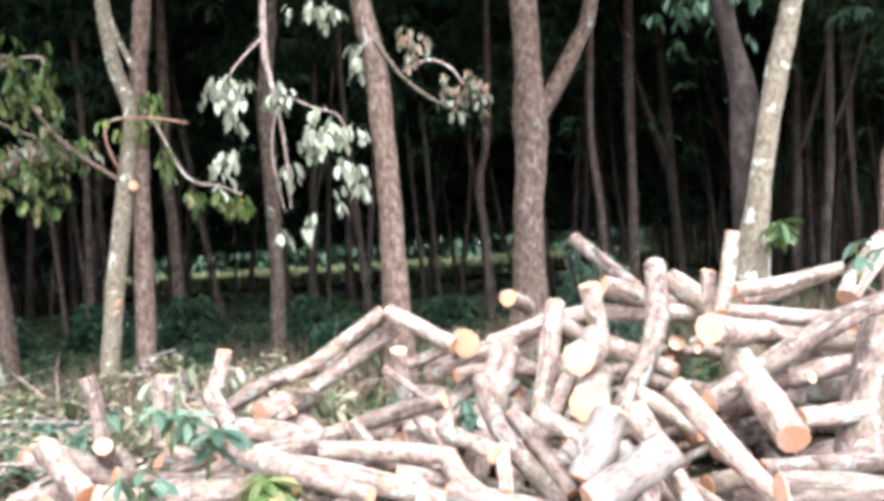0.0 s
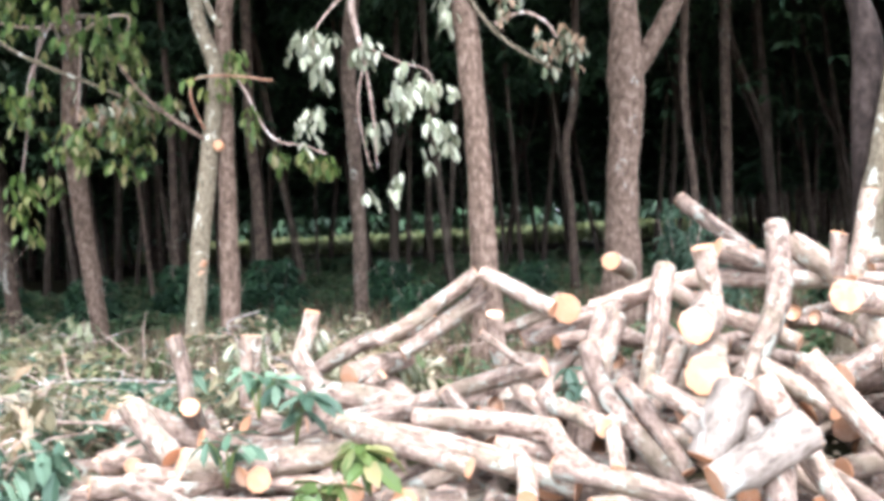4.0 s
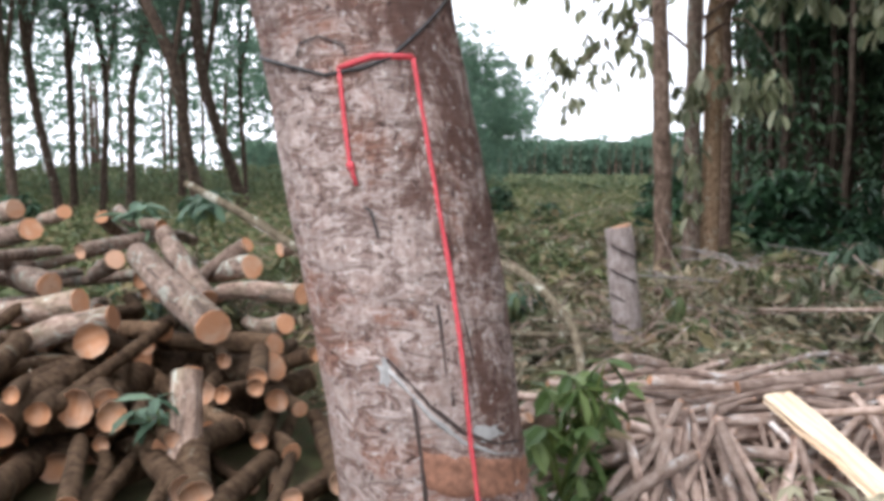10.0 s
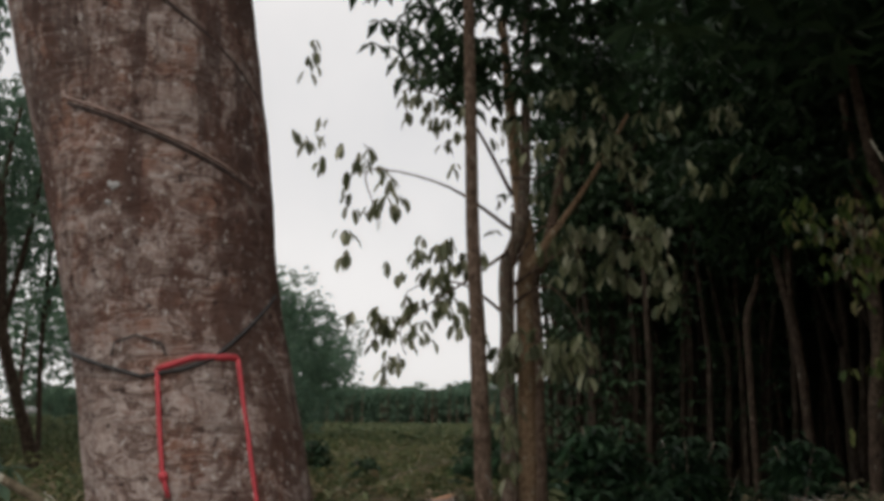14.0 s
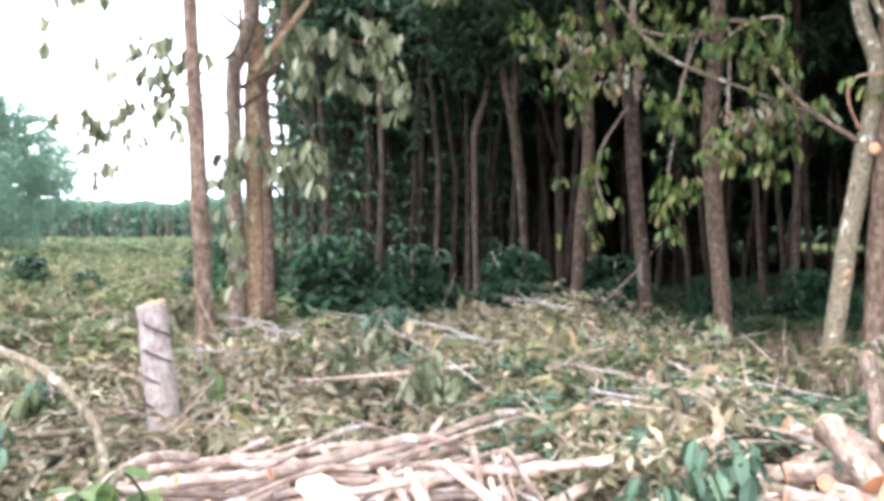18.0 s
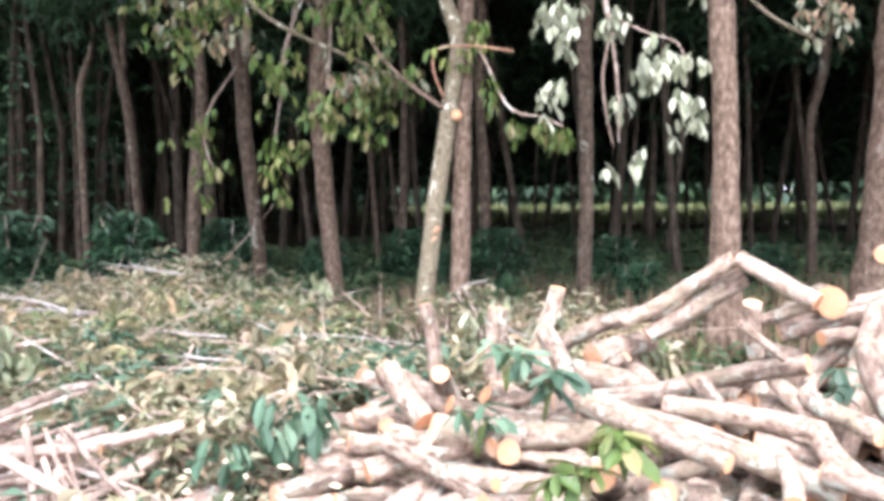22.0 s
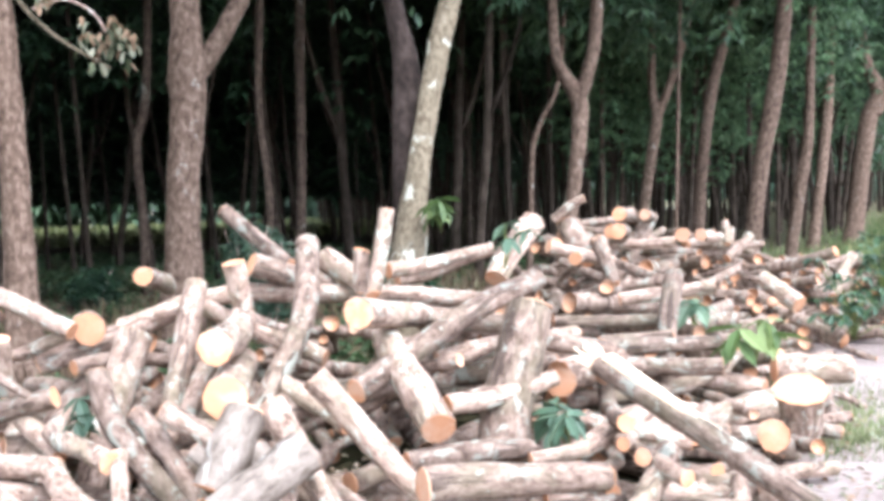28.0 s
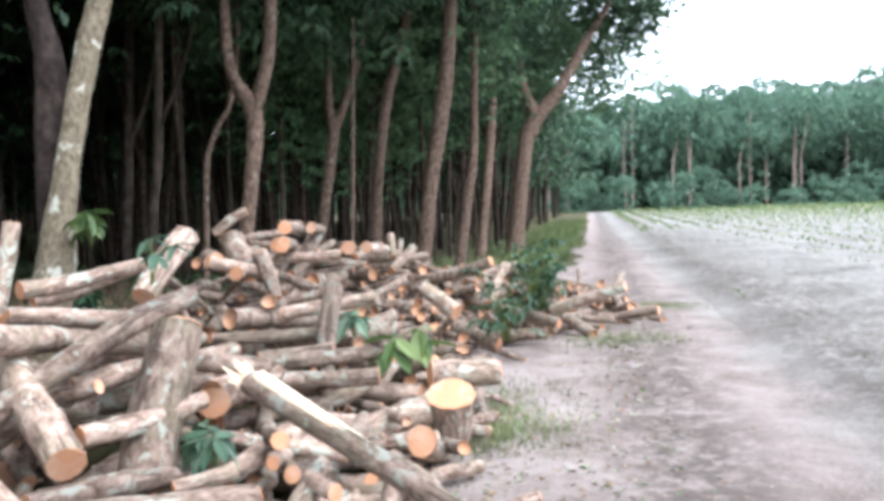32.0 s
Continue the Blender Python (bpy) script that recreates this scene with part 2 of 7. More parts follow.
    runs = noise_of(n, l, 15, 8, 0.75, (1, 1, 0.12), warp=0.25)
    high = masked(ranged(sep.outputs["Z"], 0.0, 3.2), [(0.40, 0.1), (0.50, 0.35), (0.62, 0.7), (1.0, 0.9)])
    c = mixed(n, l, mixed(n, l, 1.0, masked(runs.outputs["Fac"], [(0.49, 0.0), (0.54, 0.95)]), high, "MULTIPLY"), c, (0.075, 0.045, 0.037))
    speck = noise_of(n, l, 48, 6, 0.75, (1, 1, 0.8))
    c = mixed(n, l, masked(speck.outputs["Fac"], [(0.60, 0.0), (0.63, 0.8)]), c, (0.68, 0.62, 0.58))
    pit = noise_of(n, l, 38, 5, 0.7)
    c = mixed(n, l, masked(pit.outputs["Fac"], [(0.37, 0.85), (0.40, 0.0)]), c, (0.05, 0.03, 0.025))
    l.new(c, b.inputs["Base Color"])
    bump(n, l, b, mixed(n, l, 0.35, wr.outputs["Fac"], mixed(n, l, 0.5, fine.outputs["Fac"], runs.outputs["Fac"])), 1.0, 0.035)
    return m


MARKED_BARK = tapped_bark()


def cut_material():
    m, n, l, b = mat("cut_wood", 0.75, 0.25)
    co = n.new("ShaderNodeTexCoord")
    sep = n.new("ShaderNodeSeparateXYZ")
    l.new(co.outputs["Object"], sep.inputs[0])
    flat = n.new("ShaderNodeCombineXYZ")
    l.new(sep.outputs[0], flat.inputs[0])
    l.new(sep.outputs[1], flat.inputs[1])
    w = n.new("ShaderNodeTexWave")
    w.wave_type, w.rings_direction = "RINGS", "SPHERICAL"
    w.inputs["Scale"].default_value, w.inputs["Distortion"].default_value, w.inputs["Detail"].default_value = 26, 2.5, 3
    l.new(flat.outputs[0], w.inputs["Vector"])
    r = ramp_of(n, [(0.0, (0.50, 0.245, 0.125)), (1.0, (0.58, 0.315, 0.185))])
    l.new(w.outputs["Fac"], r.inputs[0])
    s = noise_of(n, l, 22, 6, 0.7)
    c = mixed(n, l, mixed(n, l, 0.35, (0, 0, 0), s.outputs["Fac"]), r.outputs[0], (0.50, 0.20, 0.08))
    pale = noise_of(n, l, 7, 5, 0.6, warp=0.5)
    pr = ramp_of(n, [(0.48, (0, 0, 0)), (0.60, (0.8, 0.8, 0.8))])
    l.new(pale.outputs["Fac"], pr.inputs[0])
    c = mixed(n, l, pr.outputs[0], c, (0.58, 0.375, 0.255))
    dirt = noise_of(n, l, 15, 6, 0.7)
    dr = ramp_of(n, [(0.60, (0, 0, 0)), (0.70, (0.6, 0.6, 0.6))])
    l.new(dirt.outputs["Fac"], dr.inputs[0])
    c = mixed(n, l, dr.outputs[0], c, (0.30, 0.16, 0.10))
    l.new(random_tint(n, l, c, 0.65, 1.15), b.inputs["Base Color"])
    bump(n, l, b, s.outputs["Fac"], 0.25, 0.004)
    return m


CUT = cut_material()


def split_material():
    m, n, l, b = mat("split_wood", 0.7, 0.3)
    s = noise_of(n, l, 10, 6, 0.6, (6, 6, 0.4))
    r = ramp_of(n, [(0.3, (0.62, 0.42, 0.26)), (0.6, (0.84, 0.71, 0.52))])
    l.new(s.outputs["Fac"], r.inputs[0])
    l.new(r.outputs[0], b.inputs["Base Color"])
    bump(n, l, b, s.outputs["Fac"], 0.4, 0.006)
    return m


SPLIT = split_material()


def leaf_material(name, stops, through=0.25, rough=0.5):
    m, n, l, b = mat(name, rough, 0.35)
    g = n.new("ShaderNodeNewGeometry")
    r = ramp_of(n, stops)
    l.new(g.outputs["Random Per Island"], r.inputs[0])
    s = noise_of(n, l, 1.3, 3, 0.6, where="World")
    sr = ramp_of(n, [(0.3, (0.6, 0.6, 0.6)), (0.7, (1.25, 1.25, 1.15))])
    l.new(s.outputs["Fac"], sr.inputs[0])
    c = mixed(n, l, 1.0, r.outputs[0], sr.outputs[0], "MULTIPLY")
    l.new(c, b.inputs["Base Color"])
    t = n.new("ShaderNodeBsdfTranslucent")
    l.new(c, t.inputs["Color"])
    mix = n.new("ShaderNodeMixShader")
    mix.inputs[0].default_value = through
    l.new(b.outputs[0], mix.inputs[1])
    l.new(t.outputs[0], mix.inputs[2])
    l.new(mix.outputs[0], n["Material Output"].inputs["Surface"])
    return m


# one kind of leaf twice: CANOPY darkened for shade, EDGE lightened for open sky
CANOPY = leaf_material("shaded_canopy_leaves", [(0.0, (0.024, 0.052, 0.028)), (0.5, (0.038, 0.08, 0.042)), (1.0, (0.065, 0.115, 0.058))])
EDGE = leaf_material("lit_edge_leaves", [(0.0, (0.06, 0.12, 0.065)), (0.5, (0.10, 0.18, 0.09)), (1.0, (0.16, 0.25, 0.13))], 0.4)
SHRUB = leaf_material("shrub_leaves", [(0.0, (0.02, 0.052, 0.028)), (0.6, (0.036, 0.086, 0.044)), (1.0, (0.072, 0.14, 0.068))])
FAR_WEED = leaf_material("far_weed_leaves", [(0.0, (0.055, 0.085, 0.042)), (0.5, (0.095, 0.13, 0.065)), (1.0, (0.17, 0.18, 0.10))], 0.25, 0.7)
UNDER = leaf_material("undergrowth_leaves", [(0.0, (0.04, 0.085, 0.038)), (0.5, (0.07, 0.125, 0.052)), (0.8, (0.12, 0.16, 0.08)), (1.0, (0.18, 0.14, 0.085))])
WILTED = leaf_material("wilted_leaves", [(0.0, (0.17, 0.19, 0.12)), (0.5, (0.33, 0.345, 0.25)), (1.0, (0.53, 0.53, 0.43))])
OLIVE = leaf_material("hanging_leaves", [(0.0, (0.07, 0.085, 0.042)), (0.45, (0.17, 0.19, 0.105)), (0.8, (0.30, 0.31, 0.20)), (1.0, (0.48, 0.48, 0.36))], 0.3)
FRESH = leaf_material("fresh_leaves", [(0.0, (0.05, 0.10, 0.022)), (0.5, (0.115, 0.165, 0.042)), (0.8, (0.20, 0.215, 0.075)), (1.0, (0.28, 0.235, 0.12))], 0.3)
BRIGHT = leaf_material("bright_weed", [(0.0, (0.05, 0.09, 0.026)), (0.6, (0.09, 0.145, 0.045)), (1.0, (0.16, 0.21, 0.08))], 0.3)
LITTER = leaf_material("litter_leaves", [(0.0, (0.11, 0.07, 0.045)), (0.25, (0.24, 0.16, 0.10)), (0.4, (0.38, 0.26, 0.17)), (0.46, (0.08, 0.10, 0.05)), (0.7, (0.17, 0.19, 0.115)), (0.86, (0.30, 0.32, 0.235)), (1.0, (0.44, 0.42, 0.31))], 0.15, 0.6)
FELLED = leaf_material("felled_leaves", [(0.0, (0.07, 0.075, 0.035)), (0.22, (0.14, 0.14, 0.072)), (0.38, (0.21, 0.205, 0.125)), (0.5, (0.32, 0.22, 0.15)), (0.7, (0.29, 0.29, 0.20)), (0.88, (0.46, 0.43, 0.32)), (1.0, (0.58, 0.46, 0.33))], 0.25, 0.6)
DRY_GRASS = leaf_material("dry_grass", [(0.0, (0.10, 0.065, 0.045)), (0.6, (0.20, 0.135, 0.09)), (1.0, (0.17, 0.19, 0.09))], 0.2, 0.7)
MEADOW = leaf_material("meadow_grass", [(0.0, (0.09, 0.11, 0.042)), (0.6, (0.135, 0.155, 0.062)), (1.0, (0.2, 0.2, 0.1))], 0.2, 0.7)
WILTED_BRUSH = leaf_material("wilted_brush", [(0.0, (0.12, 0.105, 0.055)), (0.35, (0.215, 0.185, 0.105)), (0.6, (0.32, 0.285, 0.19)), (0.8, (0.34, 0.235, 0.145)), (1.0, (0.50, 0.45, 0.34))], 0.3, 0.6)
MIDGREEN = leaf_material("sprig_leaves", [(0.0, (0.05, 0.095, 0.06)), (0.6, (0.085, 0.15, 0.095)), (1.0, (0.15, 0.22, 0.15))], 0.25)
# paler, bluer leaves: the haze of distance is put into their base colour
HAZY = leaf_material("far_haze_leaves", [(0.0, (0.08, 0.15, 0.11)), (0.5, (0.12, 0.205, 0.15)), (1.0, (0.17, 0.26, 0.18))], 0.45, 0.8)
WEED = leaf_material("weed_leaves", [(0.0, (0.08, 0.10, 0.045)), (0.45, (0.11, 0.145, 0.06)), (0.75, (0.19, 0.19, 0.095)), (1.0, (0.27, 0.22, 0.13))], 0.2, 0.6)
GRASS = leaf_material("grass_blades", [(0.0, (0.08, 0.14, 0.045)), (0.7, (0.15, 0.21, 0.08)), (1.0, (0.30, 0.27, 0.13))], 0.2, 0.6)
PALE_GRASS = leaf_material("trodden_grass", [(0.0, (0.13, 0.18, 0.075)), (0.6, (0.22, 0.26, 0.13)), (1.0, (0.38, 0.36, 0.22))], 0.25, 0.6)


def ground_material():
    m, n, l, b = mat("soil", 0.95, 0.1)
    a = noise_of(n, l, 0.8, 8, 0.7, where="World")
    f = noise_of(n, l, 14, 8, 0.75, where="World")
    r = ramp_of(n, [(0.36, (0.055, 0.042, 0.027)), (0.5, (0.085, 0.075, 0.04)), (0.62, (0.055, 0.082, 0.033))])
    l.new(mixed(n, l, 0.5, a.outputs["Fac"], f.outputs["Fac"]), r.inputs[0])
    l.new(r.outputs[0], b.inputs["Base Color"])
    bump(n, l, b, f.outputs["Fac"], 0.8, 0.03)
    return m


def road_material():
    """Pinkish sand of the track that turns to grey tilled soil on the field's side."""
    m, n, l, b = mat("sandy_track", 0.95, 0.1)
    a = noise_of(n, l, 1.6, 10, 0.75, where="World", warp=0.4)
    f = noise_of(n, l, 34, 8, 0.85, where="World")
    both = mixed(n, l, 0.42, a.outputs["Fac"], f.outputs["Fac"])
    r = ramp_of(n, [(0.40, (0.14, 0.108, 0.092)), (0.46, (0.235, 0.19, 0.168)), (0.53, (0.30, 0.25, 0.226)), (0.62, (0.39, 0.335, 0.305))])
    l.new(both, r.inputs[0])
    w = noise_of(n, l, 0.5, 9, 0.75, where="World", warp=0.4)
    t = ramp_of(n, [(0.40, (0.105, 0.1, 0.088)), (0.47, (0.20, 0.19, 0.17)), (0.54, (0.27, 0.258, 0.232)), (0.62, (0.35, 0.335, 0.305))])
    l.new(mixed(n, l, 0.5, w.outputs["Fac"], f.outputs["Fac"]), t.inputs[0])

    def across(direction, low, high, stops):
        g = n.new("ShaderNodeNewGeometry")
        dot = n.new("ShaderNodeVectorMath")
        dot.operation = "DOT_PRODUCT"
        dot.inputs[1].default_value = direction
        l.new(g.outputs["Position"], dot.inputs[0])
        rg = n.new("ShaderNodeMapRange")
        rg.inputs["From Min"].default_value, rg.inputs["From Max"].default_value = low, high
        l.new(dot.outputs["Value"], rg.inputs["Value"])
        e = ramp_of(n, [(p, (v, v, v)) for p, v in stops])
        l.new(rg.outputs[0], e.inputs[0])
        return e.outputs[0]

    p = noise_of(n, l, 7.5, 10, 0.8, where="World", warp=0.5)
    field = mixed(n, l, 1.0, across((0.653, -0.757, 0), 0.6, 2.8, [(0.0, 0.0), (1.0, 1.0)]), mixed(n, l, 0.5, p.outputs["Fac"], w.outputs["Fac"]), "ADD")
    fr = ramp_of(n, [(0.72, (0, 0, 0)), (0.98, (1, 1, 1))])
    l.new(field, fr.inputs[0])
    c = mixed(n, l, fr.outputs[0], r.outputs[0], t.outputs[0])
    # crumbled soil and bark between the wheel lines, and along the turned edge of the field
    pr = ramp_of(n, [(0.44, (0.05, 0.05, 0.05)), (0.52, (0.9, 0.9, 0.9))])
    l.new(p.outputs["Fac"], pr.inputs[0])
    band = across((0.638, -0.77, 0), -0.4, 3.2, [(0.0, 0.0), (0.08, 0.0), (0.18, 1.0), (0.25, 1.0), (0.37, 0.0), (0.46, 0.15), (0.56, 0.85), (0.70, 0.7), (1.0, 0.25)])
    c = mixed(n, l, mixed(n, l, 1.0, band, pr.outputs[0], "MULTIPLY"), c, (0.12, 0.098, 0.085))
    l.new(c, b.inputs["Base Color"])
    bump(n, l, b, mixed(n, l, 0.5, f.outputs["Fac"], p.outputs["Fac"]), 0.9, 0.03)
    return m


SOIL, TRACK = ground_material(), road_material()
FIELD = TRACK


def plain(name, colour, rough=0.6, scale=20, spread=0.25, metal=0.0):
    m, n, l, b = mat(name, rough, 0.4)
    b.inputs["Metallic"].default_value = metal
    s = noise_of(n, l, scale, 5)
    r = ramp_of(n, [(0.3, tuple(v * (1 - spread) for v in colour)), (0.7, tuple(min(1, v * (1 + spread)) for v in colour))])
    l.new(s.outputs["Fac"], r.inputs[0])
    l.new(r.outputs[0], b.inputs["Base Color"])
    bump(n, l, b, s.outputs["Fac"], 0.2, 0.004)
    return m


RED = plain("red_paint", (0.56, 0.065, 0.08), 0.6, 40, 0.2)
WIRE = plain("dark_wire", (0.03, 0.03, 0.03), 0.5)
LATEX = plain("dried_latex", (0.33, 0.325, 0.31), 0.6, 30, 0.3)
LIP = plain("healed_bark", (0.27, 0.19, 0.16), 0.9, 45, 0.6)
WOUND = plain("raw_wood", (0.22, 0.105, 0.065), 0.85, 40, 0.5)
SCAR = plain("tapping_scar", (0.05, 0.035, 0.03), 0.9, 30, 0.4)
TEAL = plain("teal_marker", (0.03, 0.25, 0.20), 0.6)


# shapes
def mesh_of(name, verts, faces, material, smooth=True):
    me = bpy.data.meshes.new(name)
    me.from_pydata([tuple(v) for v in verts], [], faces)
    me.materials.append(material)
    if smooth:
        me.shade_smooth()
    return me


def part(name, me, parent, label="", m=None):
    ob = new(name, me)
    ob.parent = parent
    if m is not None:
        ob.matrix_basis = m
    return tagged(ob, label=label)


def empty(name, x=0, y=0, z=0):
    ob = new(name)
    ob.empty_display_size = 0.1
    ob.location = (x, y, z)
    return ob


def tube(spine, radii, sides=9, lumps=0.06, seed=0, caps=False):
    """A bent, tapering round stem through the points of a spine."""
    rnd = random.Random(seed)
    spine = [Vector(p) for p in spine]
    verts, faces = [], []
    a, b, c = rnd.uniform(0, 6), rnd.uniform(0, 6), rnd.uniform(0, 6)
    prev = None
    for k, (p, r) in enumerate(zip(spine, radii)):
        d = (spine[min(k + 1, len(spine) - 1)] - spine[max(k - 1, 0)]).normalized()
        side = prev - d * prev.dot(d) if prev is not None else d.orthogonal()
        side.normalize()
        prev = side
        up = d.cross(side)
        for s in range(sides):
            w = 2 * math.pi * s / sides
            q = r * (1 + lumps * (math.sin(2 * w + a + k * 0.4) + 0.7 * math.sin(3 * w + b - k * 0.7)) + lumps * 0.8 * math.sin(k * 1.7 + c + w))
            verts.append(p + (side * math.cos(w) + up * math.sin(w)) * q)
    for k in range(len(spine) - 1):
        for s in range(sides):
            u = (s + 1) % sides
            faces.append((k * sides + s, k * sides + u, (k + 1) * sides + u, (k + 1) * sides + s))
    if caps:
        faces.append(tuple(reversed(range(sides))))
        faces.append(tuple(range((len(spine) - 1) * sides, len(spine) * sides)))
    return verts, faces


def smooth_spine(points, steps=4):
    """Points and radii along a smooth line through a few points (x, y, z, r)."""
    ps = [Vector(p) for p in points]
    out = []
    for k in range(len(ps) - 1):
        p0, p1, p2, p3 = ps[max(k - 1, 0)], ps[k], ps[k + 1], ps[min(k + 2, len(ps) - 1)]
        for s in range(steps):
            t = s / steps
            out.append(0.5 * (2 * p1 + (p2 - p0) * t + (2 * p0 - 5 * p1 + 4 * p2 - p3) * t * t + (3 * p1 - p0 - 3 * p2 + p3) * t ** 3))
    out.append(ps[-1])
    return [(v[0], v[1], v[2]) for v in out], [max(v[3], 0.002) for v in out]


def stem(name, points, material, parent=None, sides=9, steps=4, lumps=0.06, seed=0, caps=True, label=""):
    pts, rad = smooth_spine([Vector(p) for p in points], steps)
    v, f = tube(pts, rad, sides, lumps, seed, caps)
    return part(name, mesh_of(name, v, f, material), parent, label)


class Leaves:
    """Gathers many folded leaves into one mesh."""

    def __init__(self):
        self.v, self.f = [], []

    def leaf(self, p, d, n, length, width, fold=0.25, oval=False):
        p, d, n = Vector(p), Vector(d).normalized(), Vector(n)
        side = d.cross(n)
        if side.length < 1e-4:
            side = d.orthogonal()
        side.normalize()
        n = side.cross(d)
        k = len(self.v)
        mid = p + d * length * 0.5
        tip = p + d * length - n * length * 0.12
        if oval:
            a, b = p + d * length * 0.28, p + d * length * 0.7 - n * length * 0.04
            u, v = n * fold * width, side * width
            self.v += [p, a + v * 0.42 + u, b + v * 0.45 + u, tip, b - v * 0.45 + u, a - v * 0.42 + u, a, b]
            self.f += [(k, k + 1, k + 6), (k + 1, k + 2, k + 7, k + 6), (k + 2, k + 3, k + 7), (k, k + 6, k + 5), (k + 6, k + 7, k + 4, k + 5), (k + 7, k + 3, k + 4)]
            return
        self.v += [p, mid + side * width * 0.5 + n * fold * width, tip, mid - side * width * 0.5 + n * fold * width]
        self.f += [(k, k + 1, k + 2), (k, k + 2, k + 3)]

    def whorl(self, p, rnd, count, length, droop):
        """A palm of leaflets round one stalk end."""
        w0 = rnd.uniform(0, 6.28)
        for j in range(count):
            w = w0 + 6.28 * j / count + rnd.uniform(-0.3, 0.3)
            d = Vector((math.cos(w), math.sin(w), -droop + rnd.uniform(-0.25, 0.25)))
            le = length * rnd.uniform(0.7, 1.25)
            self.leaf(p, d, (rnd.uniform(-0.4, 0.4), rnd.uniform(-0.4, 0.4), 1), le, le * rnd.uniform(0.3, 0.42))

    def mesh(self, name, material):
        return mesh_of(name, self.v, self.f, material, False)


# the ground: one sheet, the track and the field as thin layers on it
ROAD_DIR, ROAD_SIDE = Vector((0.77, 0.638)), Vector((0.638, -0.77))


def road_point(u, v):
    p = ROAD_DIR * u + ROAD_SIDE * v
    return p.x, p.y


def height(x, y):
    """Low swells of the ground; the track and the field are flat."""
    v = x * ROAD_SIDE.x + y * ROAD_SIDE.y
    off = min(1.0, max(0.0, (-v - 1.2) / 2))
    return off * (0.05 * math.sin(x * 0.9 + 1) * math.sin(y * 0.8) + 0.03 * noise.noise((x * 0.9, y * 0.9, 3.0)))


def steps(*spans):
    out = []
    for a, b, s in spans:
        k = a
        while k < b - 1e-6:
            out.append(k)
            k += s
    out.append(spans[-1][1])
    return out


xs = steps((-900, -100, 100), (-100, -24, 8), (-24, 24, 0.5), (24, 100, 8), (100, 900, 100))
ys = steps((-900, -100, 100), (-100, -8, 8), (-8, 24, 0.5), (24, 100, 8), (100, 900, 100))
gv = [(x, y, height(x, y) if abs(x) < 90 and abs(y) < 90 else 0.0) for y in ys for x in xs]
gf = [(j * len(xs) + i, j * len(xs) + i + 1, (j + 1) * len(xs) + i + 1, (j + 1) * len(xs) + i) for j in range(len(ys) - 1) for i in range(len(xs) - 1)]
tagged(new("ground", mesh_of("ground", gv, gf, SOIL)), "dark soil with leaf litter and low weeds", "ground", kind="structure")


def strip(name, material, us, left, right, z, across, rough, label, category):
    """A sheet beside the track between two lines v = left(u) and v = right(u)."""
    v, f = [], []
    for u in us:
        for k in range(across + 1):
            w = left(u) + (right(u) - left(u)) * k / across
            x, y = road_point(u, w)
            edge = 0.0 if k in (0, across) else 1.0
            v.append((x, y, z + edge * rough(u, w)))
    n = across + 1
    for j in range(len(us) - 1):
        for k in range(across):
            a = j * n + k
            f.append((a, a + n, a + n + 1, a + 1))
    return tagged(new(name, mesh_of(name, v, f, material)), label, category, kind="structure")


near_us = steps((-30, -6, 2), (-6, 30, 0.4), (30, 160, 5))
strip("track", TRACK, near_us, lambda u: -1.0 + 0.25 * math.sin(u * 0.7) + 0.15 * math.sin(u * 2.1) + min(max(u - 8, 0) * 0.03, 0.5), lambda u: 1.45 + 0.12 * math.sin(u * 0.9) - min(max(u - 12, 0) * 0.03, 0.8), 0.012, 24,
      lambda u, w: 0.014 + 0.03 * noise.noise((u * 0.8, w * 1.5, 0)) + 0.012 * noise.noise((u * 3, w * 4, 2)), "pale pinkish sandy dirt track with dark scuffs", "track")
strip("field", FIELD, near_us, lambda u: 1.1 - min(max(u - 12, 0) * 0.03, 0.8), lambda u: 90.0 if u > -20 else 60.0, 0.006, 120,
      lambda u, w: 0.02 + 0.05 * max(0, math.sin(w * 5.2)) * (1 if u < 60 else 0), "grey tilled field with faint rows of seedlings", "field")


def bank_lumps(u, w):
    """Turned earth along the field's edge: a low bank with furrows and clods."""
    rise = min(1, max(0, (w - 1.15) / 0.8)) * min(1, max(0, (5.4 - w) / 1.5))
    return rise * (0.13 + 0.07 * noise.noise((u * 0.6, w * 1.1, 4)) + 0.035 * abs(noise.noise((u * 2.2, w * 3.4, 8))) + 0.05 * noise.noise((u * 6, w * 7, 1)) + 0.03 * noise.noise((u * 15, w * 15, 1)))


strip("field_edge", FIELD, steps((-3, 16, 0.09), (16, 34, 0.4)), lambda u: 1.12 + 0.1 * math.sin(u * 0.8) + 0.08 * noise.noise((u * 1.5, 0, 0)) - min(max(u - 12, 0) * 0.03, 0.5), lambda u: 5.5, 0.009, 60,
      bank_lumps, "low bank of lumpy turned earth at the field's edge", "field")


